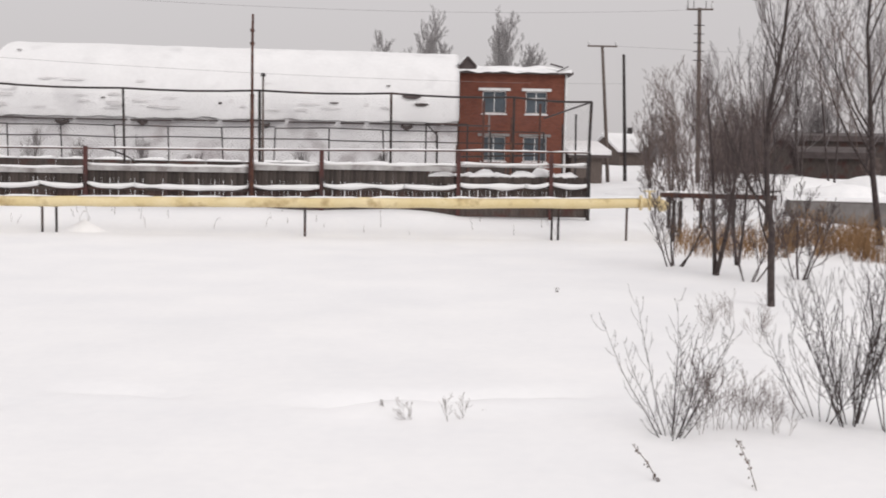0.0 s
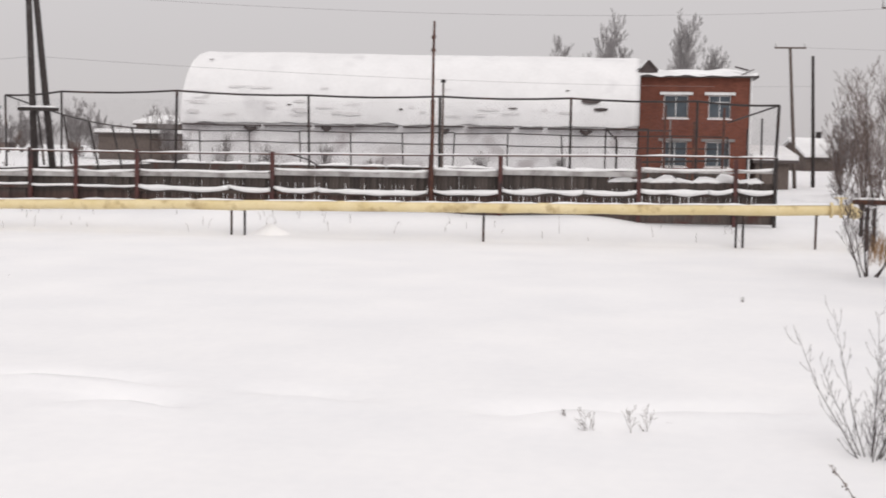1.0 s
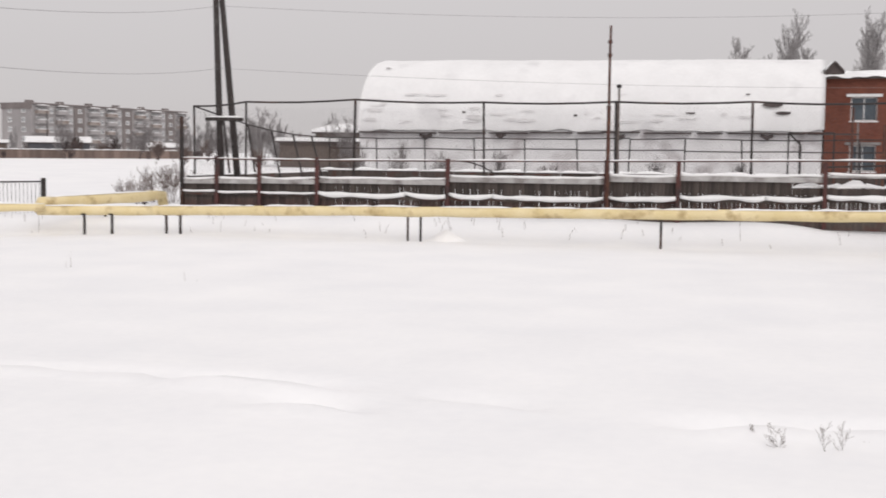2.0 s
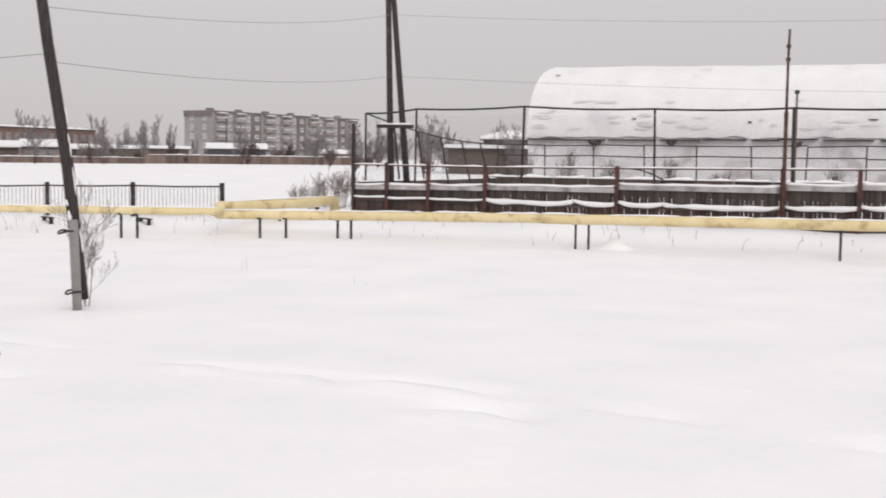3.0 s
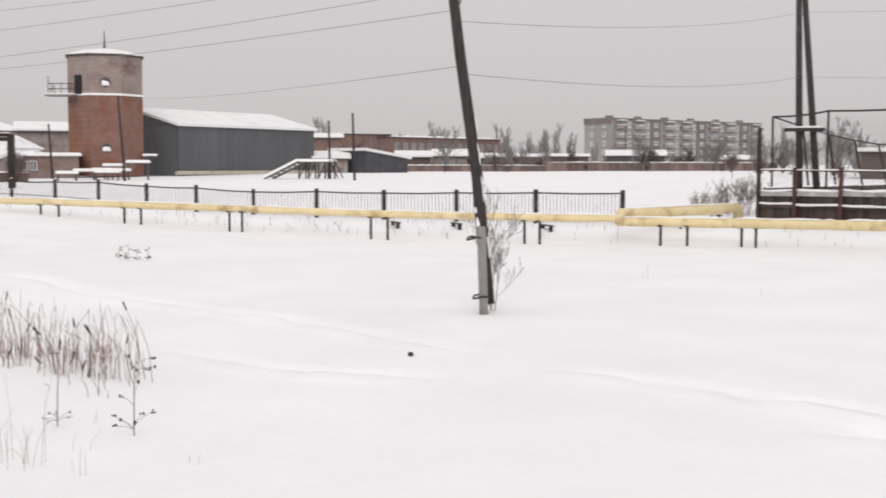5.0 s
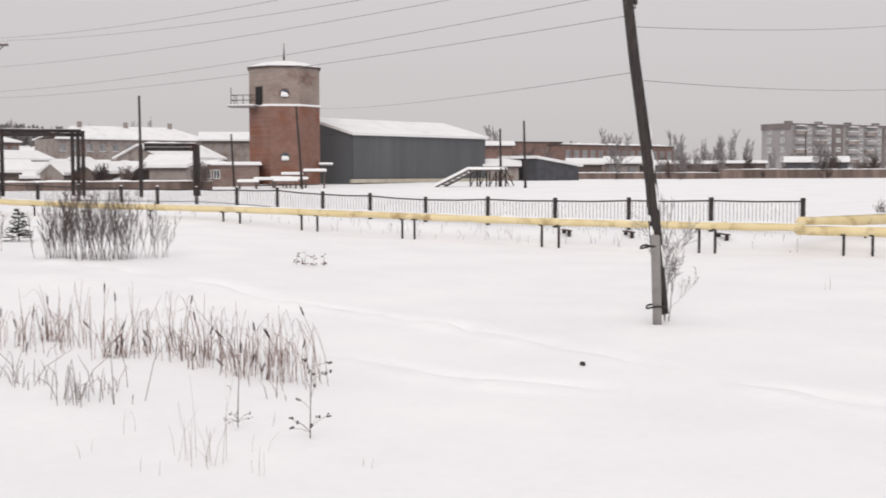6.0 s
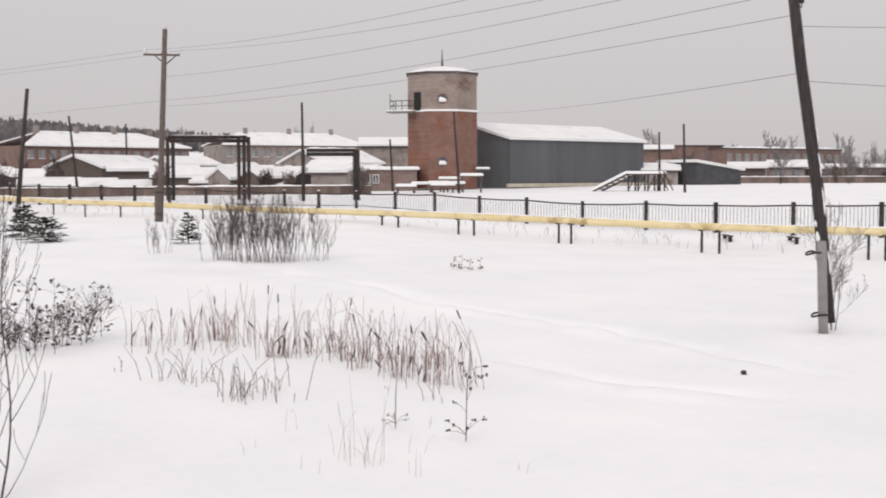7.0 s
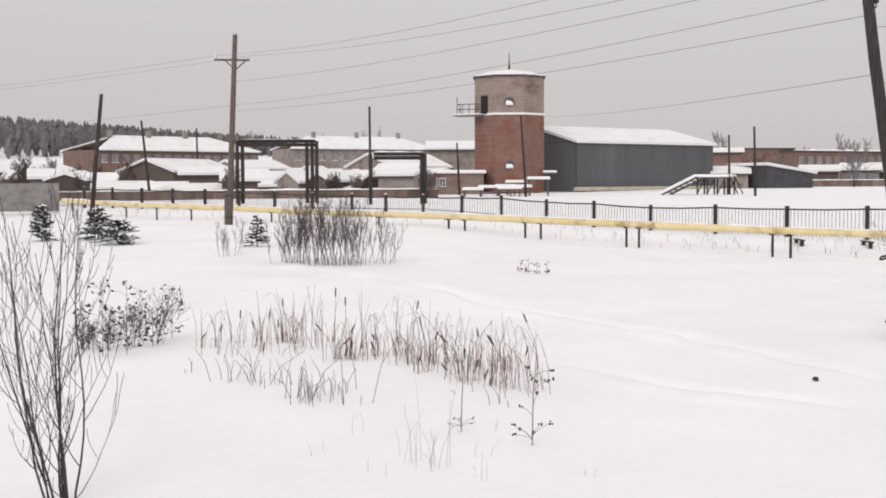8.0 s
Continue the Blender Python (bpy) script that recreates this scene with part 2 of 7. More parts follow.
# ---------------------------------------------------------------- mesh helpers
class Shape:
    """Collects faces for one mesh."""

    def __init__(self):
        self.v, self.f = [], []

    def poly(self, pts):
        k = len(self.v)
        self.v += [tuple(p) for p in pts]
        self.f.append(tuple(range(k, k + len(pts))))

    def box(self, c, s, rz=0.0, m=None, cut=0.0):
        """A box round c of size s, with its upper edges chamfered by cut."""
        m = m or (Matrix.Translation(c) @ Matrix.Rotation(rz, 4, "Z"))
        x, y, z = s[0] / 2, s[1] / 2, s[2] / 2
        rings = [(x, y, -z), (x, y, z - cut)] + ([(x - cut, y - cut, z)] if cut else [])
        k = len(self.v)
        for a, b, h in rings:
            self.v += [tuple(m @ Vector(p)) for p in ((-a, -b, h), (a, -b, h), (a, b, h), (-a, b, h))]
        n = len(rings)
        for r in range(n - 1):
            for i in range(4):
                j = (i + 1) % 4
                self.f.append((k + 4 * r + i, k + 4 * r + j, k + 4 * r + 4 + j, k + 4 * r + 4 + i))
        self.f.append((k + 3, k + 2, k + 1, k))
        t = k + 4 * (n - 1)
        self.f.append((t, t + 1, t + 2, t + 3))

    def tube(self, pts, radii, n=6, caps=True):
        """A round bar along pts."""
        pts = [Vector(p) for p in pts]
        k = len(self.v)
        up = None
        for i, p in enumerate(pts):
            d = (pts[min(i + 1, len(pts) - 1)] - pts[max(i - 1, 0)])
            d = d.normalized() if d.length > 1e-9 else Vector((0, 0, 1))
            if up is None:
                up = d.orthogonal().normalized()
            a = (up - d * up.dot(d))
            a = a.normalized() if a.length > 1e-6 else d.orthogonal().normalized()
            up = a
            b = d.cross(a)
            r = radii[i] if hasattr(radii, "__len__") else radii
            for j in range(n):
                t = 2 * math.pi * j / n
                self.v.append(tuple(p + a * (r * math.cos(t)) + b * (r * math.sin(t))))
        for i in range(len(pts) - 1):
            for j in range(n):
                q = (j + 1) % n
                self.f.append((k + i * n + j, k + i * n + q, k + (i + 1) * n + q, k + (i + 1) * n + j))
        if caps and n > 2:
            self.f.append(tuple(k + j for j in reversed(range(n))))
            e = k + (len(pts) - 1) * n
            self.f.append(tuple(e + j for j in range(n)))

    def ridge(self, p0, p1, w, h, rng, steps=None, sag=0.0, blunt=False):
        """A lumpy strip of settled snow between two points."""
        p0, p1 = Vector(p0), Vector(p1)
        along = p1 - p0
        steps = steps or max(3, int(along.length / 0.25))
        side = Vector((-along.y, along.x, 0)).normalized()
        k, sec = len(self.v), 7
        ph = rng.uniform(0, 50)
        for i in range(steps + 1):
            t = i / steps
            p = p0 + along * t
            q = 0.62 + 0.6 * noise.noise((ph + t * along.length * 0.9, 0, 0)) + 0.25 * noise.noise((ph + t * along.length * 3.1, 5, 0))
            q = max(0.45 if blunt else 0.12, q) * min(1, (0.3 + 6 * t), (0.3 + 6 * (1 - t))) if not blunt else max(0.5, 0.75 + 0.5 * noise.noise((ph + t * along.length * 0.8, 0, 0))) * min(1, 0.6 + 5 * t, 0.6 + 5 * (1 - t))
            for j in range(sec):
                a = math.pi * j / (sec - 1)
                drop = -sag * h * (1 if j in (0, sec - 1) else 0) * q
                self.v.append(tuple(p + side * (math.cos(a) * w / 2 * (0.8 + 0.25 * q)) + Vector((0, 0, math.sin(a) * h * q + drop))))
        for i in range(steps):
            for j in range(sec - 1):
                a = k + i * sec + j
                self.f.append((a, a + 1, a + sec + 1, a + sec))
            self.f.append((k + i * sec, k + (i + 1) * sec, k + (i + 1) * sec + sec - 1, k + i * sec + sec - 1))
        self.f.append(tuple(k + j for j in range(sec)))
        self.f.append(tuple(k + steps * sec + j for j in reversed(range(sec))))

    def drape(self, p0, p1, w, thick, lift, rng):
        """Snow settled along a rail like a hammock: thin and high beside the ends, sagging between."""
        p0, p1 = Vector(p0), Vector(p1)
        along = p1 - p0
        side = Vector((-along.y, along.x, 0)).normalized()
        steps, sec = max(6, int(along.length / 0.16)), 9
        k, ph = len(self.v), rng.uniform(0, 90)
        a0, a1 = rng.uniform(0.5, 1), rng.uniform(0.3, 1)
        for i in range(steps + 1):
            t = i / steps
            e = a0 * max(0, 1 - t * along.length / 0.7) ** 2 + a1 * max(0, 1 - (1 - t) * along.length / 0.7) ** 2
            wob = noise.noise((ph + t * along.length * 1.1, 0, 0))
            th = thick * max(0.35, 0.8 + 0.5 * wob - 0.25 * e)
            zc = lift * e + 0.06 * noise.noise((ph + t * along.length * 0.7, 7, 0)) * thick / 0.2
            for j in range(sec):
                a = math.tau * j / sec
                c, sn = math.cos(a), math.sin(a)
                self.v.append(tuple(p0 + along * t + side * (c * w / 2) + Vector((0, 0, zc + sn * th / 2 * (1 if sn > 0 else 1.15)))))
        for i in range(steps):
            for j in range(sec):
                q = (j + 1) % sec
                self.f.append((k + i * sec + j, k + i * sec + q, k + (i + 1) * sec + q, k + (i + 1) * sec + j))
        self.f.append(tuple(k + j for j in reversed(range(sec))))
        self.f.append(tuple(k + steps * sec + j for j in range(sec)))

    def mesh(self, name, material, smooth=False):
        me = bpy.data.meshes.new(name)
        me.from_pydata(self.v, [], self.f)
        me.materials.append(material)
        if smooth:
            me.polygons.foreach_set("use_smooth", [True] * len(me.polygons))
        me.update()
        return me


def part(name, shape, material, parent, label="", smooth=False):
    ob = new(name, shape.mesh(name, material, smooth) if isinstance(shape, Shape) else shape)
    ob.parent = parent
    if label:
        tagged(ob, label)
    return ob


def thing(name, at, label, category, group="", kind=""):
    ob = new(name)
    ob.location = at
    ob.empty_display_size = 0.2
    return tagged(ob, label, category, group, kind)


def solo(name, shape, material, label, category, group="", kind="", smooth=False):
    return tagged(new(name, shape.mesh(name, material, smooth)), label, category, group, kind)


def put(ob, at=(0, 0, 0), rz=0.0):
    ob.matrix_basis = Matrix.Translation(at) @ Matrix.Rotation(rz, 4, "Z")
    return ob


# ---------------------------------------------------------------- the lie of the land
SURVEY = [
    # bearing, station x and y, correction of the bearing and of the elevation
    (-22, 0.47, -0.52, 0.0, -0.35), (-7, 0.47, -0.52, 0.0, -0.20), (0.05, 0.47, -0.52, 0.0, -0.14), (3.9, 0.44, -0.46, -0.04, -0.11),
    (8.8, 0.37, -0.37, -0.12, -0.08), (12.8, 0.30, -0.31, -0.21, -0.05), (24.1, 0.17, -0.16, -0.33, 0.05), (29.7, 0.08, -0.08, -0.36, 0.08),
    (34.8, 0.0, 0.0, -0.38, 0.12), (40.5, -0.11, 0.09, -0.44, 0.15), (45.0, -0.20, 0.15, -0.46, 0.14), (50, -0.25, 0.17, -0.50, 0.12),
    (57, -0.27, 0.16, -0.55, 0.05), (62, -0.27, 0.16, -0.55, -0.03), (68, -0.27, 0.16, -0.56, -0.17), (75, -0.27, 0.16, -0.56, -0.20), (82, -0.27, 0.16, -0.56, -0.35),
]


def survey(az, k):
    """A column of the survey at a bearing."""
    for p, q in zip(SURVEY, SURVEY[1:]):
        if az <= q[0]:
            return p[k] + (q[k] - p[k]) * max(0, (az - p[0]) / (q[0] - p[0]))
    return SURVEY[-1][k]


def aim(az, d):
    """A level vector of length d along a bearing, degrees to the left of north."""
    return Vector((-d * math.sin(radians(az)), d * math.cos(radians(az)), 0))


def station(az):
    return Vector((survey(az, 1), survey(az, 2), 0))


def at(az, d):
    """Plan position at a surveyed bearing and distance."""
    return station(az) + aim(az + survey(az, 3), d)


def across(x, y):
    """Where the bearing of a sketched plan position crosses the same northing."""
    az = math.degrees(math.atan2(-x, y))
    p, u = station(az), aim(az + survey(az, 3), 1)
    return p.x + u.x * (y - p.y) / u.y


def height(el, d, az=None):
    """Height of what is seen at an elevation and distance, corrected where its bearing is given."""
    return EYE + d * math.tan(radians(el + (0 if az is None else survey(az, 4))))


def meet(az, p, q):
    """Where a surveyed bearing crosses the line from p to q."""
    o, u = station(az), aim(az + survey(az, 3), 1)
    p, q = Vector((p[0], p[1], 0)), Vector((q[0], q[1], 0))
    e = q - p
    n = Vector((-e.y, e.x, 0))
    return o + u * (n.dot(p - o) / n.dot(u))


def ease(x, a, b):
    t = min(1, max(0, (x - a) / (b - a)))
    return t * t * (3 - 2 * t)


def lerp_table(x, rows):
    for (a, p), (b, q) in zip(rows, rows[1:]):
        if x <= b:
            return p + (q - p) * max(0, (x - a) / (b - a))
    return rows[-1][1]


PIPE_E, PIPE_K, PIPE_J, PIPE_W = (9.0, 41.5), (-24.0, 40.2), (-27.6, 37.9), (-84.0, 9.2)


def behind(x, y):
    """Distance on the far side of the gas pipe's line."""
    best = None
    for p, q in ((PIPE_E, PIPE_K), (PIPE_J, PIPE_W)):
        ex, ey = q[0] - p[0], q[1] - p[1]
        ln = math.hypot(ex, ey)
        s = ((x - p[0]) * -ey + (y - p[1]) * ex) / ln
        best = -s if best is None else max(best, -s)
    return best


TRACKS = (
    # start, end, half width and depth of drift edges and old tracks
    (-14.4, 11.35, -12.6, 12.3, 0.13, 0.17), (-17.0, 11.07, -14.4, 11.3, 0.12, 0.10), (-8.05, 14.25, -5.7, 14.5, 0.15, 0.15),
    (-11.2, 14.34, -8.0, 14.5, 0.12, 0.08), (-6.07, 13.2, -5.15, 13.2, 0.13, 0.15), (-4.1, 14.34, -3.0, 14.1, 0.15, 0.10),
    (-1.07, 13.74, 2.4, 14.6, 0.16, 0.11), (-35.5, 12.6, -24.0, 14.0, 0.18, 0.11), (-24.0, 13.96, -19.3, 15.1, 0.16, 0.13),
    (-19.3, 15.1, -13.6, 14.7, 0.13, 0.10),
)


def ground_z(x, y):
    d = math.hypot(x, y)
    az = math.degrees(math.atan2(-x, y))
    q = behind(x, y) if y > -60 else -50
    z = lerp_table(q, [(0.2, 0), (3.6, 0.48), (6, 0.62), (10, 0.75), (30, 1.25), (90, 2.0), (400, 2.2)])
    b = lerp_table(az, [(48, 0), (55, 0.25), (60, 0.57), (64, 0.92), (75, 0.9), (95, 0.8), (130, 0)])
    z += b * min(1, max(0, (d - 15) / 45)) * (1 - min(1, max(0, q / 55)))
    z += lerp_table(az, [(58, 0), (66, 13), (75, 20), (85, 30), (110, 34), (150, 0)]) * ease(d, 330, 820)
    z += 0.72 * ease(-az, 13.5, 17.5) * ease(q, -1, 5) * (1 - ease(d, 70, 90))
    z += 0.10 * noise.noise((x * 0.09, y * 0.09, 0.3)) * min(1, d / 12) + 0.035 * noise.noise((x * 0.35, y * 0.35, 2.0))
    # drift banked against the plank fence
    z += 0.3 * ease(q, 0.8, 3.6) * (1 - ease(q, 5.5, 9)) * ease(x, -23, -17) * (1 - ease(x, -0.5, 3)) * (0.8 + 0.5 * noise.noise((x * 0.3, 4, 1)))
    if q < 2 and d < 70:
        # wind crusts and faint old tracks across the field
        for px, py, qx, qy, narrow, deep in TRACKS:
            wide = 1.8 * narrow
            ex, ey = qx - px, qy - py
            ln = math.hypot(ex, ey)
            t = ((x - px) * ex + (y - py) * ey) / ln
            s = ((x - px) * -ey + (y - py) * ex) / ln
            s += 0.2 * noise.noise((t * 0.8, 8, px))
            if -0.5 < t < ln + 0.5 and abs(s) < 4 * wide:
                z -= 2.3 * deep * (math.exp(-(s / wide) ** 2) - 0.5 * math.exp(-((s + 1.8 * wide) / wide) ** 2)) * min(1, max(0, t + 0.5), max(0, ln + 0.5 - t)) * (0.75 + 0.8 * noise.noise((t * 0.7, 3, px)))
    return z


def on_ground(az, d, lift=0.0):
    p = at(az, d)
    p.z = ground_z(p.x, p.y) + lift
    return p


def axis_rows(lo, hi, fine, reach):
    rows = [lo + i * fine for i in range(int((hi - lo) / fine) + 1)]
    step, a, b = fine, rows[0], rows[-1]
    while b < reach:
        step *= 1.22
        a, b = a - step, b + step
        rows = [a] + rows + [b]
    return rows


gx, gy = axis_rows(-50, 14, 0.25, 3500), axis_rows(7, 48, 0.25, 3500)
gs = Shape()
gs.v = [(x, y, ground_z(x, y)) for y in gy for x in gx]
w = len(gx)
gs.f = [(j * w + i, j * w + i + 1, (j + 1) * w + i + 1, (j + 1) * w + i) for j in range(len(gy) - 1) for i in range(w - 1)]
solo("ground", gs, SNOW, "deep white snow over a level field with faint drifts", "ground", kind="structure", smooth=True)


# ---------------------------------------------------------------- yellow gas pipe on posts
def pipe_run(name, pts, r, label, posts, rng):
    """A painted gas pipe with elbows, settled snow and short steel posts."""
    top = thing(name, pts[0], label, "gas pipe")
    inv = Matrix.Translation(-Vector(pts[0]))
    s, run, rad = Shape(), [], []
    for a, b in zip(pts, pts[1:]):
        a, b = inv @ Vector(a), inv @ Vector(b)
        n = max(1, int((b - a).length / 0.8))
        for i in range(n):
            run.append(a.lerp(b, i / n) + Vector((0, 0, rng.uniform(-0.014, 0.014))) * (i > 0))
            rad.append(r * rng.uniform(0.95, 1.07))
    s.tube(run + [inv @ Vector(pts[-1])], rad + [r], 12)
    for a, b in zip(pts, pts[1:]):
        a, b = inv @ Vector(a), inv @ Vector(b)
        ln = (b - a).length
        t = 0.0
        while t < ln - 0.4:
            e = min(ln, t + rng.uniform(1.5, 5.5))
            c = Shape()
            c.ridge(a.lerp(b, t / ln) + Vector((0, 0, r * 0.9)), a.lerp(b, e / ln) + Vector((0, 0, r * 0.9)), r * 1.25, 0.075, rng)
            part("snow_cap", c, SNOWCAP, top, "thin strip of settled snow", smooth=True)
            t = e + rng.uniform(0.0, 0.8)
    part("pipe", s, YELLOW, top, smooth=True)
    for x, y, z in posts:
        q = Shape()
        g = ground_z(x, y) - 0.25
        q.box((x - pts[0][0], y - pts[0][1], (g + z) / 2 - pts[0][2]), (0.075, 0.075, z - g), rng.uniform(-0.2, 0.2))
        part("post", q, STEEL, top)
        k = Shape()
        k.box((x - pts[0][0], y - pts[0][1], z - 0.02 - pts[0][2]), (0.12, 0.3, 0.05))
        part("saddle", k, STEEL, top)
    return top


rng = random.Random(4)


def line_z(p, q, t):
    return p + (q - p) * t


def on_pipe_e(az):
    p = meet(az, PIPE_E, PIPE_K)
    p.z = lerp_table(-p.x, [(-9, 1.42), (-4.3, 1.32), (5, 1.2), (16, 1.09), (24, 0.93)])
    return p


E_POSTS = [on_pipe_e(a) for a in (-8.86, -5.57, -5.25, 6.83, 19.13, 18.5, 30.1, 30.75)]
pipe_run("gas_pipe", [on_pipe_e(a) for a in (-9.6, -5.8, 0, 6.8, 14, 20.8, 27)] + [Vector((-24.0, 40.2, 0.93)), Vector((-27.9, 38.2, 0.93))], 0.19,
         "faded yellow gas pipe on short steel posts above snow", [(p.x, p.y + 0.1, p.z - 0.16) for p in E_POSTS] + [(-26.3, 38.9, 0.8), (-25.4, 39.4, 0.8)], rng)
W_AZ = [(36.2, 0.95), (43.5, 0.93), (48.6, 0.98), (55.4, 1.17), (60.3, 1.33), (64, 1.48), (69.3, 1.65), (74.75, 1.86), (79.2, 2.1), (82.25, 2.40)]


def on_pipe_w(az):
    p = meet(az, PIPE_J, PIPE_W)
    p.z = lerp_table(az, W_AZ) + p.length * math.tan(radians(survey(az, 4)))
    return p


W_POSTS = []
for a in (40.99, 40.25, 48.5, 47.68, 55.35, 54.75, 60.25, 59.49, 63.99, 63.2, 67.4, 70.2, 72.6, 74.6, 76.4, 78.0, 79.4, 80.7, 81.8):
    p = on_pipe_w(a)
    W_POSTS.append((p.x, p.y, p.z - 0.13))
pipe_run("gas_pipe", [on_pipe_w(a) for a, z in W_AZ], 0.155, "pale yellow gas pipe running along a fence above snow", W_POSTS, rng)
# expansion loop that turns back beside the court
loop = [Vector((-27.9, 38.3, 0.95)), Vector((-28.0, 38.6, 1.2)), on_ground(33.5, 50.5) * 1.0, on_ground(30.9, 54.5) * 1.0]
loop[2].z, loop[3].z = 1.24, 1.26
pipe_run("gas_pipe", loop + [Vector((loop[3].x + 0.1, loop[3].y + 0.1, 0.3))], 0.23, "short yellow branch of a gas pipe turning away", [(loop[2].x, loop[2].y, 0.95), (loop[3].x - 0.4, loop[3].y - 0.8, 0.95)], rng)

# valve cluster where the pipe ends by the thicket
vp = on_pipe_e(-9.9)
valve = thing("pipe_valve", vp, "yellow valve cluster and elbow at the pipe end", "valve")
s = Shape()
s.tube([(-0.5, 0, 0), (0.25, 0, 0), (0.5, 0.1, -0.05), (0.62, 0.35, -0.12), (0.66, 1.2, -0.2)], 0.17, 10)
part("elbow", s, YELLOW, valve, smooth=True)
for i in range(3):
    s = Shape()
    s.tube([(-0.35 + 0.33 * i, -0.04, 0), (-0.29 + 0.33 * i, -0.04, 0)], 0.27, 12)
    part("flange", s, YELLOW, valve)
s = Shape()
s.tube([(0.0, 0, 0.1), (0.0, 0, 0.42)], 0.05, 8)
s.tube([(0.2 * math.cos(a * 0.6283), 0.2 * math.sin(a * 0.6283), 0.42) for a in range(11)], 0.02, 5)
part("handwheel", s, YELLOW, valve)
for dx, dy in ((0.9, 0.1), (1.1, -0.1)):
    s = Shape()
    s.box((dx, dy, -0.75), (0.11, 0.11, 1.7))
    part("post", s, STEEL, valve)

p = on_ground(17.2, 43.4)
s = Shape()
for j in range(5):
    for i in range(12):
        t, r = i * math.tau / 12, j / 4
        s.v.append((0.75 * math.sin(r * math.pi / 2) * math.cos(t) * (1 + 0.25 * math.sin(2 * t + 1)), 0.5 * math.sin(r * math.pi / 2) * math.sin(t), 0.46 * (1 - math.sin(r * math.pi / 2)) ** 1.1 - 0.06))
for j in range(4):
    for i in range(12):
        q = (i + 1) % 12
        s.f.append((j * 12 + i, (j + 1) * 12 + i, (j + 1) * 12 + q, j * 12 + q))
put(solo("snow_mound", s, SNOWCAP, "small pointed mound of snow under the pipe", "snow mound", smooth=True), p)

# rust-coloured heating main beyond the valve
s = Shape()
m0, m1 = on_ground(-10.4, 45), on_ground(-15.8, 45)
m0.z = m1.z = 1.62
heat = thing("heating_main", m0, "rusty brown heating main on low supports", "pipe")
s.tube([Vector((0, 0, 0)), m1 - m0], 0.10, 10)
part("pipe", s, RUST, heat, smooth=True)
s = Shape()
s.ridge((0, 0, 0.08), (m1 - m0) + Vector((0, 0, 0.08)), 0.2, 0.12, rng)
part("snow_cap", s, SNOWCAP, heat, smooth=True)
for i in range(4):
    s = Shape()
    p = (m1 - m0) * (0.08 + 0.28 * i)
    s.box((p.x, p.y, -0.65), (0.12, 0.12, 1.2))
    part("support", s, STEEL, heat)
s = Shape()
w0, w1 = on_ground(-16.2, 47), on_ground(-21.5, 47)
mid = (w0 + w1) / 2
s.box((0, 0, 0.1), ((w1 - w0).length, 0.2, 0.9), cut=0.03)
lw = put(solo("low_wall", s, CONCRETE, "low grey concrete wall half buried in snow", "wall"), mid + Vector((0, 0, 0.3)), math.atan2((w1 - w0).y, (w1 - w0).x))
s = Shape()
s.ridge((-2.1, 0, 0.54), (2.1, 0, 0.54), 0.3, 0.12, rng)
part("snow_cap", s, SNOWCAP, lw, smooth=True)


# ---------------------------------------------------------------- the court: plank fence, cage of netting, mast
FY = 45.5
FX0, FX1 = across(-26.15, FY), across(5.54, FY)


def fence_base(x):
    return lerp_table(x, [(FX0, 0.50), (FX1, 0.86)])


court = thing("court_fence", (0, FY, 0), "dark weathered plank court fence with snow lying on its rails", "fence")
rng = random.Random(11)
post_x = [FX0] + [across(-FY * math.tan(radians(a)), FY) for a in (28.26, 26.25, 23.48, 17.11, 9.43, 6.02, -0.64, -5.13)] + [FX1]
for i, x in enumerate(post_x):
    s = Shape()
    top = 4.82 if i == 0 else 3.12 if i < 9 else 3.2
    wide = 0.15 if 0 < i < 9 else 0.13
    b = fence_base(x) - 0.4
    s.box((x, -0.12, (top + b) / 2 - 0.06), (wide, wide, top - b), rng.uniform(-0.1, 0.1), cut=0.02)
    part("post", s, REDPOST if 0 < i < 9 else STEEL, court, "dark red-brown steel post" if 0 < i < 9 else "")
top_z = lambda x: lerp_table(x, [(FX0, 2.96), (-20, 2.92), (-8, 3.0), (0.5, 3.12), (FX1, 3.13)])
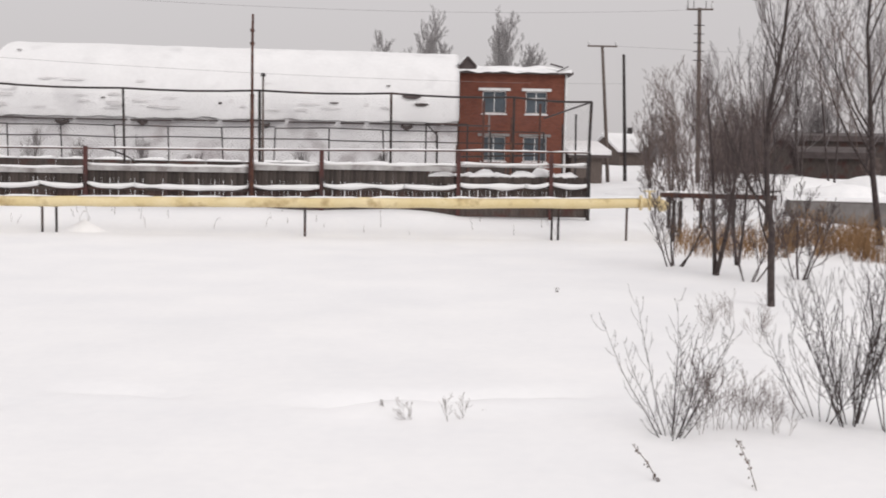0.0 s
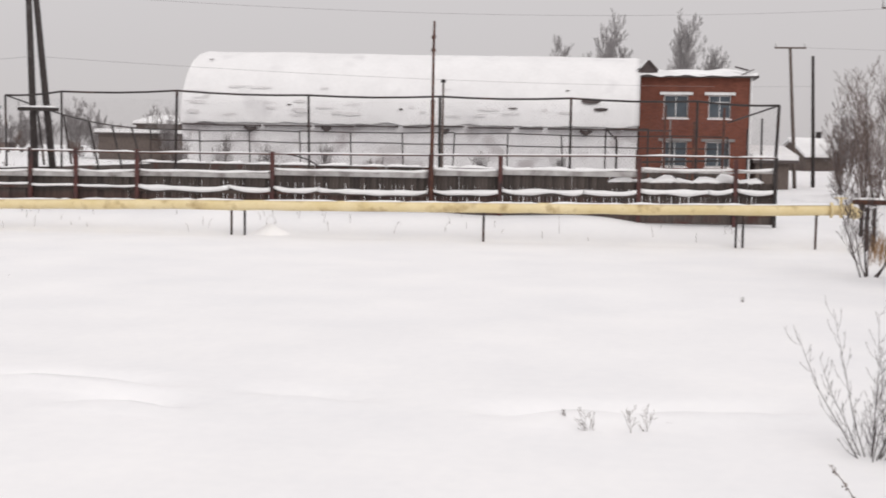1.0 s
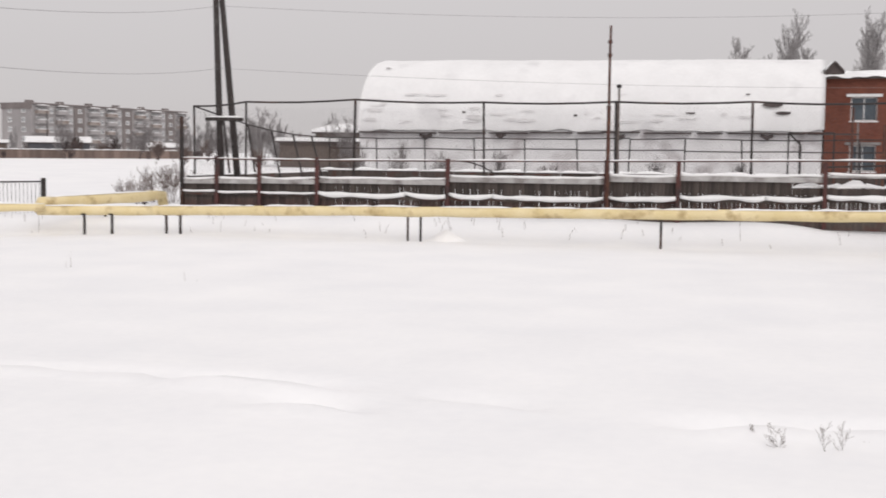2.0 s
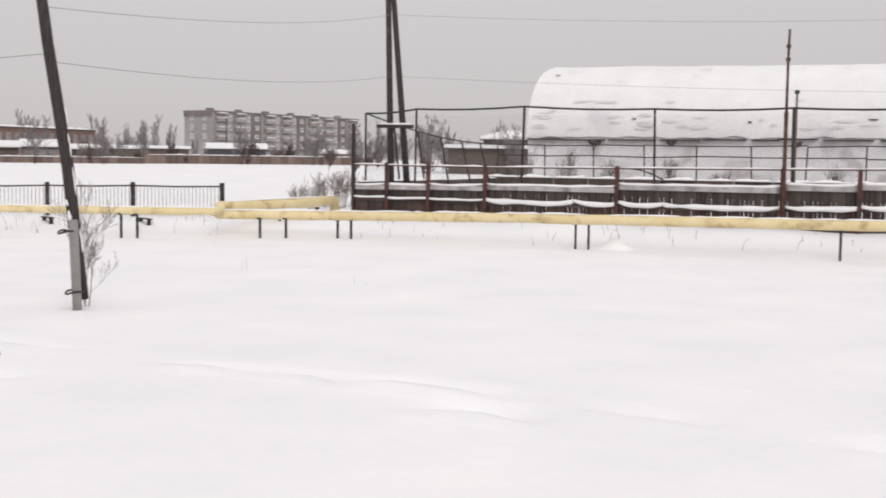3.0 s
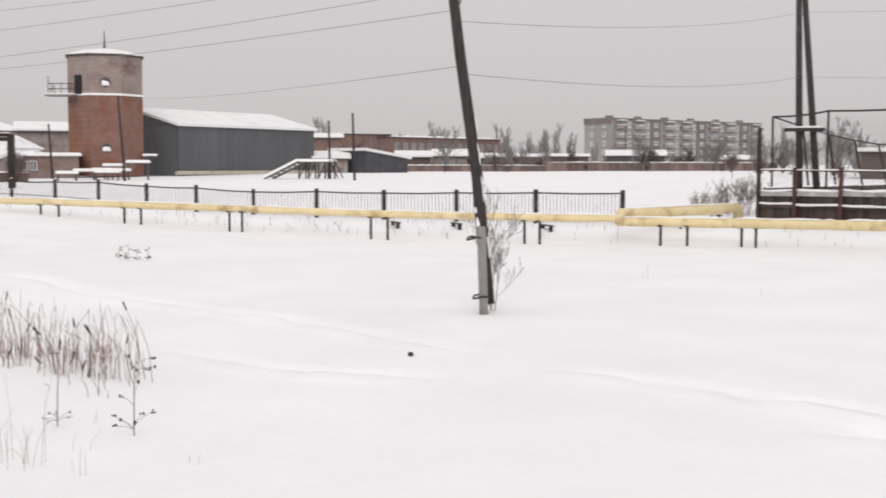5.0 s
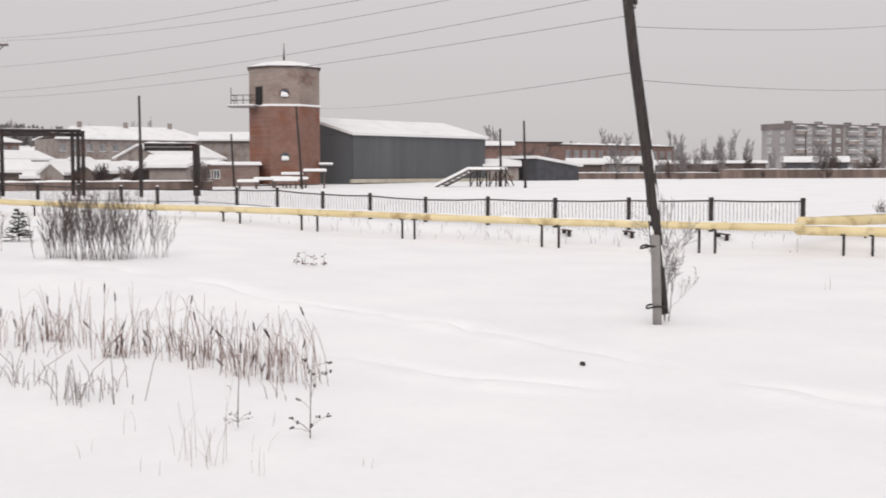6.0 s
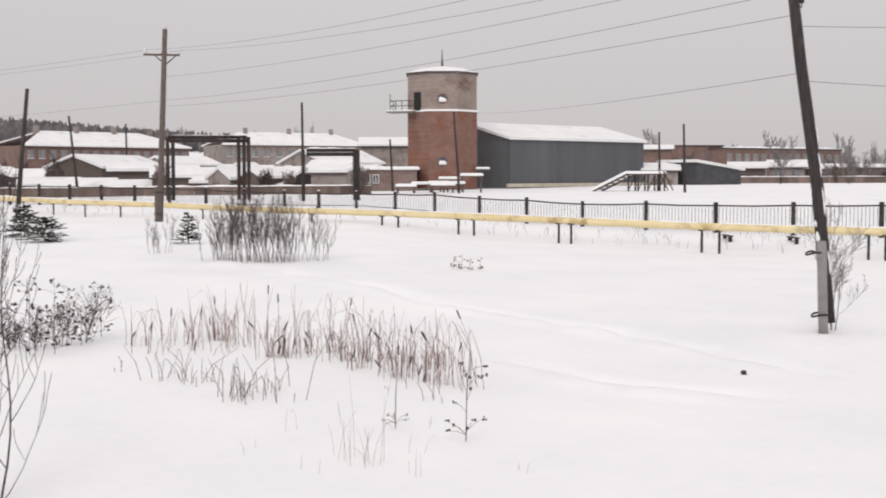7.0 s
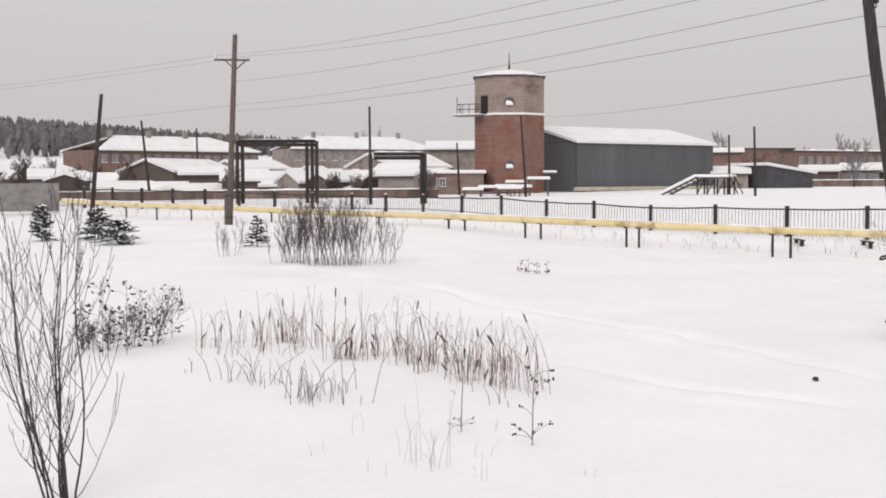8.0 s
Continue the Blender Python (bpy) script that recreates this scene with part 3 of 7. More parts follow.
for a, b in zip(post_x, post_x[1:]):
    s = Shape()
    s.tube([(a, -0.12, top_z(a)), (b, -0.12, top_z(b))], 0.035, 8)
    part("handrail", s, RUST, court)
    s = Shape()
    s.ridge((a, -0.12, top_z(a) + 0.02), (b, -0.12, top_z(b) + 0.02), 0.09, 0.075, rng)
    part("snow_cap", s, SNOWCAP, court, smooth=True)
    m2 = (a + b) / 2
    up = lerp_table(m2, [(FX0, 2.08), (-14, 2.24), (-7.6, 2.42), (0.5, 2.58), (FX1, 2.66)])
    s = Shape()
    s.box((m2, -0.05, up - (0.13 if m2 < 0 else 0.07)), (b - a - 0.15, 0.09, 0.2 if m2 < 0 else 0.08))
    part("rail", s, CRUST, court, "broad rail board crusted with snow")
    s = Shape()
    s.drape((a + 0.08, -0.05, up), (b - 0.08, -0.05, up + 0.02), 0.17, 0.12, 0.03, rng)
    part("snow_cap", s, SNOWCAP, court, smooth=True)
    low = lerp_table(m2, [(FX0, 1.52), (-20, 1.50), (-14, 1.46), (-7.6, 1.52), (0.5, 1.68), (FX1, 1.80)])
    s = Shape()
    s.box((m2, -0.05, low - 0.08), (b - a - 0.15, 0.09, 0.12))
    part("rail", s, PLANK, court)
    t = a + 0.08
    while t < b - 0.2:
        e = min(b - 0.08, t + rng.uniform(1.8, 4.2))
        if b - e < 0.8:
            e = b - 0.08
        s = Shape()
        s.drape((t, -0.10, low + 0.02), (e, -0.10, low + 0.02), 0.24, 0.24 if a > -20.5 else 0.13, 0.12 if a > -20.5 else 0.03, rng)
        part("snow_cap", s, SNOWCAP, court, smooth=True)
        t = e + 0.02
# drift piled inside the court against its east end
for k in range(7):
    s = Shape()
    x = -0.2 + 0.8 * k
    s.ridge((x, 0.35 + 0.2 * (k % 2), 2.1), (x + 1.1, 0.4, 2.12), 0.7, 0.3 + 0.08 * (k % 3), rng)
    part("snow_drift", s, SNOWCAP, court, "lumpy snow heaped behind the boards", smooth=True)
ps = Shape()
ps.box((0, 0, 0), (0.15, 0.03, 1.0))
plank_me = ps.mesh("plank", PLANK)
x = FX0 + 0.1
while x < FX1 - 0.05:
    b = fence_base(x) - (0.1 if x > -20 or x < -24 else 0.0)
    t = lerp_table(x, [(FX0, 2.02), (-14, 2.18), (-7.6, 2.36), (-0.6, 2.48), (-0.1, 2.08), (FX1, 2.16)]) + rng.uniform(-0.03, 0.03)
    ob = part("plank", plank_me, None, court)
    ob.matrix_basis = Matrix.Translation((x, 0.03 + rng.uniform(0, 0.015), (b + t) / 2)) @ Matrix.Rotation(rng.uniform(-0.012, 0.012), 4, "Y") @ Matrix.Diagonal((rng.uniform(0.94, 1.04), 1, t - b, 1))
    x += rng.choice((0.151, 0.152, 0.153, 0.163, 0.172) if x > -20 else (0.150, 0.152))

for a, b in zip(post_x, post_x[1:]):
    s = Shape()
    g = min(fence_base(a), fence_base(b))
    s.box(((a + b) / 2, -0.04, g + 0.0), (b - a - 0.14, 0.05, 0.5), cut=0.01)
    part("kick_board", s, PLANK, court)
# bent hoop on the fence
s = Shape()
s.tube([(-14.15 + 3.0 * t, 0.25, 2.95 - 1.0 * t ** 3.0 + 0.05 * math.sin(3 * t)) for t in [i / 12 for i in range(13)]], 0.03, 6)
part("bent_bar", s, STEEL, court)

# light mast beside the fence
mp = Vector((across(-7.63, FY) + 0.15, FY - 0.32, fence_base(-7.6) - 0.2))
mast = thing("steel_mast", mp, "tall thin rusty steel mast standing by the plank fence", "mast")
s = Shape()
s.tube([(0, 0, 0), (0.0, 0, 4.6)], 0.075, 10)
part("lower_tube", s, RUST, mast, smooth=True)
s = Shape()
s.tube([(0.0, 0, 4.6), (0.0, 0, 6.6), (0.02, 0, 7.72)], [0.055, 0.05, 0.045], 8)
part("upper_tube", s, RUST, mast, smooth=True)
for z in (4.6, 6.6, 7.1):
    s = Shape()
    s.tube([(0, 0, z - 0.06), (0, 0, z + 0.06)], 0.085, 10)
    part("collar", s, RUST, mast)

# cage: netting posts and rails
cage = thing("netting_cage", (0, 47.5, 0), "black steel cage with wire netting round a snowy court", "cage")
CY, BY = 0.0, 18.5
front = [(across(-47.5 * math.tan(radians(a)), 47.5), z) for a, z in ((29.37, 5.3), (26.92, 5.48), (21.68, 5.56), (15.44, 5.42), (9.05, 5.42), (2.70, 5.40), (-3.27, 5.33), (-7.0, 5.2))]
rng = random.Random(5)
for i, (x, z) in enumerate(front):
    s = Shape()
    lean = (0.03, -0.05, -0.12, 0.08, 0.03, 0.02, 0.02, -0.12)[i]
    s.tube([(x + lean, CY, 0.5), (x, CY, z)], 0.062 if i in (2, 4, 7) else 0.05, 8)
    part("post", s, STEEL, cage)
for (x0, z0), (x1, z1) in zip(front, front[1:]):
    s = Shape()
    s.tube([(x0 + (x1 - x0) * t, CY, z0 + (z1 - z0) * t - 0.07 * math.sin(math.pi * t)) for t in (0, 0.25, 0.5, 0.75, 1)], 0.042, 8)
    part("top_rail", s, STEEL, cage)
BL, BR = -27.4, 6.0
back_x = [BL + (BR - BL) * i / 11 for i in range(12)]
for i, x in enumerate(back_x):
    s = Shape()
    s.tube([(x + rng.uniform(-0.15, 0.15), BY, 0.8), (x, BY, 4.2)], 0.045, 6)
    part("back_post", s, STEEL, cage)
for a, b in zip(back_x, back_x[1:]):
    for z in (4.2, 3.55):
        s = Shape()
        s.tube([(a, BY, z + rng.uniform(-0.05, 0.05)), (b, BY, z + rng.uniform(-0.05, 0.05))], 0.035, 6)
        part("back_rail", s, STEEL, cage)
# sagging west side with leaning posts, and the east side
side = [(front[0][0] + (BL - front[0][0]) * t, BY * t, 5.3 - 1.1 * t - 0.35 * math.sin(math.pi * t)) for t in (0, 0.17, 0.33, 0.5, 0.67, 0.83, 1)]
for a, b in zip(side, side[1:]):
    s = Shape()
    s.tube([a, b], 0.04, 6)
    part("side_rail", s, STEEL, cage)
for i, p in enumerate(side[1:-1]):
    s = Shape()
    s.tube([(p[0] + 0.5 + 0.12 * i, p[1], 0.8), p], 0.055, 6)
    part("leaning_post", s, STEEL, cage)
for z0, z1 in ((5.2, 5.0),):
    s = Shape()
    s.tube([(front[-1][0], CY, z0), (BR, BY, z1)], 0.04, 6)
    part("side_rail", s, STEEL, cage)
for t in (0.33, 0.66):
    s = Shape()
    s.tube([(front[-1][0] + 0.1, BY * t, 0.8), (front[-1][0] + 0.05, BY * t, 5.2 - t)], 0.045, 6)
    part("post", s, STEEL, cage)


def netting(name, p0, p1, z0, z1, step, r):
    """Chain-link netting: crossing slanted wires on a vertical plane."""
    p0, p1 = Vector((*p0, 0)), Vector((*p1, 0))
    ln, s, hgt = (p1 - p0).length, Shape(), z1 - z0
    u = (p1 - p0) / ln
    k = -hgt
    while k < ln:
        for sg in (1, -1):
            a, b = max(0, k), min(ln, k + hgt)
            if b - a > 0.05:
                za, zb = (a - k, b - k) if sg > 0 else (hgt - (a - k), hgt - (b - k))
                s.tube([p0 + u * a + Vector((0, 0, z0 + za)), p0 + u * b + Vector((0, 0, z0 + zb))], r, 3, caps=False)
        k += step
    ob = part(name, s, NETWIRE, cage, "sagging chain-link netting")
    return ob


netting("netting", (front[0][0], 0.03), (front[-1][0], 0.03), 2.6, 5.2, 0.17, 0.0017)
netting("netting", (BL, BY), (BR, BY), 1.6, 4.1, 0.22, 0.003)
netting("netting", (front[0][0], 0.2), (BL, BY), 2.0, 4.3, 0.2, 0.002)

# far boards of the court
s = Shape()
far_b = thing("court_boards", (-11, 65.2, 0), "low dark court boards with snow on top, far side", "fence")
for i in range(16):
    s = Shape()
    s.box((-15.6 + 2.1 * i, 0, 1.75), (2.06, 0.08, 1.0), cut=0.01)
    part("board", s, PLANK, far_b)
    s = Shape()
    s.ridge((-16.6 + 2.1 * i, 0, 2.25), (-14.6 + 2.1 * i, 0, 2.25), 0.2, 0.22, rng)
    part("snow_cap", s, SNOWCAP, far_b, smooth=True)

west_b = thing("court_boards", (FX0, 45.9, 0), "dark side boards of the court running away from the field", "fence")
for i in range(9):
    s = Shape()
    p, q = Vector((-0.14 * i, 2.1 * i, 0)), Vector((-0.14 * i - 0.14, 2.1 * i + 2.06, 0))
    s.box((p + q) / 2 + Vector((0, 0, 1.6)), (2.08, 0.08, 1.15 + rng.uniform(-0.06, 0.06)), math.atan2((q - p).y, (q - p).x), cut=0.01)
    part("board", s, PLANK, west_b)
    s = Shape()
    s.ridge(p + Vector((0, 0, 2.17)), q + Vector((0, 0, 2.17)), 0.16, 0.1, rng)
    part("snow_cap", s, SNOWCAP, west_b, smooth=True)

# gateposts and goal frames between the court and the brick house
goal = thing("goal_frame", (-0.6, 62.0, 1.3), "thin dark steel goal frame standing in snow", "goal")
for pts in (((0, 0, 0), (0, 0, 3.2)), ((2.2, 0, 0), (2.2, 0, 3.2)), ((0, 0, 3.2), (2.2, 0, 3.2)), ((0, 0, 3.2), (0.6, 1.2, 2.6)), ((0.6, 1.2, 2.6), (0.6, 1.2, 0))):
    s = Shape()
    s.tube(pts, 0.045, 6)
    part("bar", s, STEEL, goal)
goal2 = thing("net_frame", (3.0, 58.0, 1.2), "rusty steel posts with a low crossbar beside the brick house", "posts")
for x, z in ((-2.0, 2.2), (-0.7, 4.4), (0.7, 3.6), (2.1, 4.3)):
    s = Shape()
    s.tube([(x, 0, -0.3), (x + 0.02, 0, z)], 0.06, 8)
    part("post", s, RUST, goal2)
s = Shape()
s.tube([(-2.0, 0, 1.6), (2.1, 0, 1.75)], 0.05, 6)
part("crossbar", s, STEEL, goal2)
lp = Vector((across(-58 * math.tan(radians(8.9)), 58), 58, 0.9))
lamp = thing("lamp_post", lp, "slim pale lamp post with a dark cap inside the court", "lamp post")
s = Shape()
s.tube([(0, 0, 0), (0.0, 0, 5.75)], [0.07, 0.05], 8)
part("pole", s, OLDWOOD, lamp, smooth=True)
s = Shape()
s.tube([(0, 0, 5.7), (0, 0, 5.86)], [0.13, 0.1], 10)
part("cap", s, STEEL, lamp)


# ---------------------------------------------------------------- arched hangar under snow
HX0, HX1, HY, HR, HE = across(-27.3, 75.0) - 0.3, across(0.75, 75.0), 75.0, 5.2, 4.6
hangar = thing("arched_hangar", (HX0, HY, 0), "long arched hangar with its whole roof under snow", "hangar")
rng = random.Random(9)
s = Shape()
nl, na = 90, 20
HL = HX1 - HX0
for i in range(nl + 1):
    x = HL * i / nl
    for j in range(na + 1):
        a = math.pi * j / na
        r = 1 + 0.012 * noise.noise((x * 0.25, a * 2, 3)) + 0.006 * noise.noise((x * 1.1, a * 7, 8))
        e = 0.0
        if i in (0, nl):
            r *= 0.985
        rag = 0.18 * noise.noise((x * 0.8, 9, 1)) if j in (0, na) else 0
        s.v.append((x + e, -HR * 1.0 * math.cos(a) * r, HE + 0.15 + rag + (4.75 - 0.3 * x / HL) * math.sin(a) ** 0.9 * r))
for i in range(nl):
    for j in range(na):
        a = i * (na + 1) + j
        s.f.append((a, a + 1, a + na + 2, a + na + 1))
s.f.append(tuple(range(na + 1)))
s.f.append(tuple(reversed(range(nl * (na + 1), (nl + 1) * (na + 1)))))
part("roof_snow", s, ROOFSNOW, hangar, "thick rounded sheet of snow", smooth=True)
s = Shape()
s.box((HL / 2, 0, 3.0), (HL - 0.2, 2 * HR - 0.25, 4.0))
part("wall", s, mat("limewashed_wall", (0.70, 0.69, 0.70), (0.82, 0.81, 0.82), rough=0.9, scale=0.6, fine=6, dirt=(0.48, 0.45, 0.46), dirt_scale=0.7, dirt_at=0.6), hangar, "pale stained wall below the eave")
x = 0.2
while x < HL - 0.5:
    s = Shape()
    ln = rng.uniform(1.2, 3.2)
    s.box((x + ln / 2, -HR - 0.1, HE + 0.02 + rng.uniform(-0.05, 0.05)), (ln, 0.35, 0.09), 0)
    part("eave_board", s, SLATE, hangar)
    x += ln + rng.uniform(-0.1, 0.5)
for x, z, wd in ((4.2, HE - 0.15, 0.8), (9.1, HE - 0.1, 0.6), (16.5, HE - 0.12, 0.5), (24.8, HE - 0.1, 0.7)):
    s = Shape()
    s.tube([(x, -HR - 0.15, z), (x + wd / 2, -HR - 0.2, z - 0.15), (x + wd, -HR - 0.15, z)], [0.08, 0.16, 0.08], 6)
    part("torn_edge", s, SLATE, hangar)
# places where the sheeting shows through
for x, a, wd, hh in ((25.4, 0.29, 1.2, 0.3), (26.0, 0.19, 0.9, 0.22), (20.8, 0.19, 0.6, 0.1), (24.0, 0.44, 0.3, 0.1), (1.3, 0.95, 0.4, 0.12), (7.0, 0.2, 0.3, 0.1), (14.0, 0.16, 0.25, 0.14)):
    s = Shape()
    rows = []
    for k in range(9):
        t = k * math.tau / 8
        aa = a + 0.5 * hh / 5 * math.sin(t)
        rows.append((x + wd / 2 * math.cos(t) * (1 + 0.3 * math.sin(3 * t)), -HR * 1.016 * math.cos(aa), HE + 0.15 + (4.8 - 0.3 * x / HL) * 1.012 * math.sin(aa) ** 0.9))
    s.poly(rows[:8])
    part("bare_patch", s, SLATE, hangar, "dark sheet showing through the snow")
# dirty wind-scoured streaks on the lower slope
SCOUR = mat("scoured_snow", (0.58, 0.565, 0.57), (0.74, 0.725, 0.73), rough=0.9, scale=1.5, fine=9)
for i in range(34):
    x, a = rng.uniform(0.6, HL * (0.45 if i < 20 else 0.95)), rng.uniform(0.08, 0.45 if i < 26 else 0.2)
    wd, hh = rng.uniform(0.3, 1.5), rng.uniform(0.05, 0.2)
    s = Shape()
    for k in range(10):
        t = k * math.tau / 10
        aa = a + 0.1 * hh * math.sin(t) * (1 + 0.4 * noise.noise((k, i, 2)))
        s.v.append((x + wd / 2 * math.cos(t) * (1 + 0.5 * noise.noise((k * 1.7, i, 7))), -HR * 1.016 * math.cos(aa), HE + 0.15 + (4.8 - 0.3 * x / HL) * 1.012 * math.sin(aa) ** 0.9))
    s.f.append(tuple(range(10)))
    part("scoured_streak", s, SCOUR, hangar, "dirty streak of scoured snow")

# ---------------------------------------------------------------- windows for houses
def window(parent, c, wd, hh, face, depth=0.12, panes=2, lintel=None, sill=True, frame_mat=None, bar=0.07, glass=None):
    """A window let into a wall: reveal, glass panes, frame bars and sill. face: the outward unit vector in plan."""
    fm = frame_mat or WHITE
    rz = math.atan2(face[1], face[0]) + math.pi / 2
    base = new("window")
    base.parent = parent
    base.matrix_basis = Matrix.Translation(c) @ Matrix.Rotation(rz, 4, "Z")
    pw = wd / panes
    for i in range(panes):
        s = Shape()
        s.box((-wd / 2 + pw * (i + 0.5), -0.02, 0), (pw - bar, 0.03, hh - bar))
        part("pane", s, glass or GLASS, base)
    s = Shape()
    for x in [-wd / 2 + pw * i for i in range(panes + 1)]:
        s.box((x, -0.04, 0), (bar, 0.08, hh + bar))
    for z in (-hh / 2, hh / 2):
        s.box((0, -0.043, z), (wd - bar, 0.08, bar))
    if hh > 1.1:
        s.box((0, -0.045, hh * 0.22), (wd - bar, 0.06, bar * 0.7))
    part("frame", s, fm, base)
    if sill:
        s = Shape()
        s.box((0, -0.1, -hh / 2 - 0.08), (wd + 0.2, 0.24, 0.07), cut=0.02)
        part("sill", s, SNOWCAP, base, "snow-covered sill")
    if lintel:
        s = Shape()
        s.box((0, -0.05, hh / 2 + 0.16), (wd + 0.45, 0.14, 0.17))
        part("lintel", s, lintel, base)
    return base


# ---------------------------------------------------------------- two-storey brick house
hx0, hx1, hy, hz = across(0.78, 72.0), across(7.2, 72.0), 72.0, 7.85
house = thing("brick_house", (hx0, hy, 0), "two-storey red brick house with snow on its flat roof", "house")
W = hx1 - hx0
rng = random.Random(3)
holes = [(1.42, 2.87, 5.42, 6.78), (4.07, 5.37, 5.42, 6.78), (1.42, 2.87, 2.5, 4.0), (3.97, 5.42, 2.5, 4.0)]
xs = sorted({0, W, *[h[0] for h in holes], *[h[1] for h in holes]})
zs = sorted({0.8, hz, *[h[2] for h in holes], *[h[3] for h in holes]})
s = Shape()
for a, b in zip(xs, xs[1:]):
    for c, d in zip(zs, zs[1:]):
        if not any(a >= h[0] - 1e-6 and b <= h[1] + 1e-6 and c >= h[2] - 1e-6 and d <= h[3] + 1e-6 for h in holes):
            s.box(((a + b) / 2, 0.2, (c + d) / 2), (b - a, 0.4, d - c))
s.box((0.2, 6.2, 4.4), (0.4, 11.6, 7.2))
s.box((W - 0.2, 6.2, 4.4), (0.4, 11.6, 7.2))
s.box((W / 2, 12.2, 4.4), (W, 0.4, 7.2))
part("wall", s, BRICK, house)
s = Shape()
s.box((W / 2, 6.2, 5.0), (W - 0.9, 11.2, 0.25))
part("floor_slab", s, CONCRETE, house)
for h in holes:
    window(house, ((h[0] + h[1]) / 2, 0.2, (h[2] + h[3]) / 2), h[1] - h[0] - 0.06, h[3] - h[2] - 0.06, (0, -1), lintel=None, bar=0.05)
    s = Shape()
    s.box(((h[0] + h[1]) / 2, -0.03, h[3] + 0.10), (h[1] - h[0] + 0.5, 0.1, 0.17))
    part("lintel", s, WHITE if h[3] > 5 else CONCRETE, house, "white-painted lintel" if h[3] > 5 else "")
s = Shape()
s.box((W / 2 + 0.1, 6.0, hz + 0.05), (W + 0.7, 12.8, 0.14))
part("roof_edge", s, SLATE, house, "dark broken roof edge")
s = Shape()
nx, ny = 26, 14
for j in range(ny + 1):
    for i in range(nx + 1):
        x, y = -0.1 + (W + 0.45) * i / nx, -0.35 + 12.6 * j / ny
        e = min(1, 5 * min(i / nx, 1 - i / nx, ) + 0.25, 5 * j / ny + 0.3)
        s.v.append((x, y, hz + 0.14 + 0.42 * e + 0.14 * noise.noise((x * 0.9, y * 0.7, 4))))
for j in range(ny):
    for i in range(nx):
        a = j * (nx + 1) + i
        s.f.append((a, a + 1, a + nx + 2, a + nx + 1))
k = len(s.v)
for i in range(nx):
    a, b = s.v[i], s.v[i + 1]
    s.poly([(a[0], a[1] - 0.1, hz + 0.06 + 0.14 * noise.noise((a[0] * 1.3, 0, 0))), (b[0], b[1] - 0.1, hz + 0.06 + 0.14 * noise.noise((b[0] * 1.3, 0, 0))), b, a])
part("roof_snow", s, SNOWCAP, house, smooth=True)
s = Shape()
for a, b in (((-0.25, -0.4, hz + 0.1), (0.45, -0.4, hz + 0.95)), ((0.45, -0.4, hz + 0.95), (1.0, -0.4, hz + 0.35))):
    s.tube([a, b], 0.07, 6)
s.poly([(-0.25, -0.36, hz + 0.1), (1.0, -0.36, hz + 0.1), (1.0, -0.36, hz + 0.35), (0.45, -0.36, hz + 0.92)])
part("dormer", s, SLATE, house, "small dark gable at the roof corner")
s = Shape()
s.ridge((-0.3, -0.3, hz + 0.35), (0.4, -0.3, hz + 0.98), 0.7, 0.2, rng, steps=6)
part("snow_cap", s, SNOWCAP, house, smooth=True)
for i, (x, z) in enumerate(((5.9, 0.62), (6.25, 0.4))):
    s = Shape()
    s.box((0, 0, 0), (0.8, 0.5, 0.05), m=Matrix.Translation((x, -0.2, hz + z - 0.1)) @ Matrix.Rotation(0.25 - 0.7 * i, 4, 'Y'))
    part("loose_sheet", s, SLATE, house)
s = Shape()
s.tube([(W + 0.06, -0.05, 1.0), (W + 0.06, -0.05, hz)], 0.07, 8)
part("downpipe", s, WHITE, house)
# white board on a post in front of the wall
s = Shape()
s.box((0, 0, 1.9), (0.09, 0.08, 4.0))
put(solo("board_post", s, CONCRETE, "narrow pale grey post before a brick wall", "post"), (3.05, 70.5, 1.4))


# ---------------------------------------------------------------- utility poles
def pole(name, foot, top, r0, r1, label, material=OLDWOOD, arms=(), insulators=True, extra=None):
    """A timber pole from foot to top; arms: (distance below the top, length, bearing of the arm)."""
    ob = thing(name, foot, label, "utility pole")
    s = Shape()
    v = Vector(top) - Vector(foot)
    s.tube([Vector((0, 0, -0.4)), v * 0.33, v * 0.66, v], [r0, r0 * 0.67 + r1 * 0.33, r0 * 0.33 + r1 * 0.67, r1], 10)
    part("shaft", s, material, ob, smooth=True)
    for down, ln, bear in arms:
        p = v - v.normalized() * down
        u = Vector((math.cos(radians(bear)), math.sin(radians(bear)), 0))
        s = Shape()
        s.box((0, 0, 0), (ln, 0.09, 0.1), m=Matrix.Translation(p + Vector((0, -r1, 0))) @ Matrix.Rotation(radians(bear), 4, "Z"))
        a = part("crossarm", s, material, ob)
        if insulators:
            for t in (-0.46, 0.46):
                s = Shape()
                q = p + u * (ln * t) + Vector((0, -r1, 0.05))
                s.tube([q, q + Vector((0, 0, 0.1)), q + Vector((0, 0, 0.22)), q + Vector((0, 0, 0.3))], [0.04, 0.085, 0.085, 0.03], 8)
                part("insulator", s, INSUL, ob)
    return ob


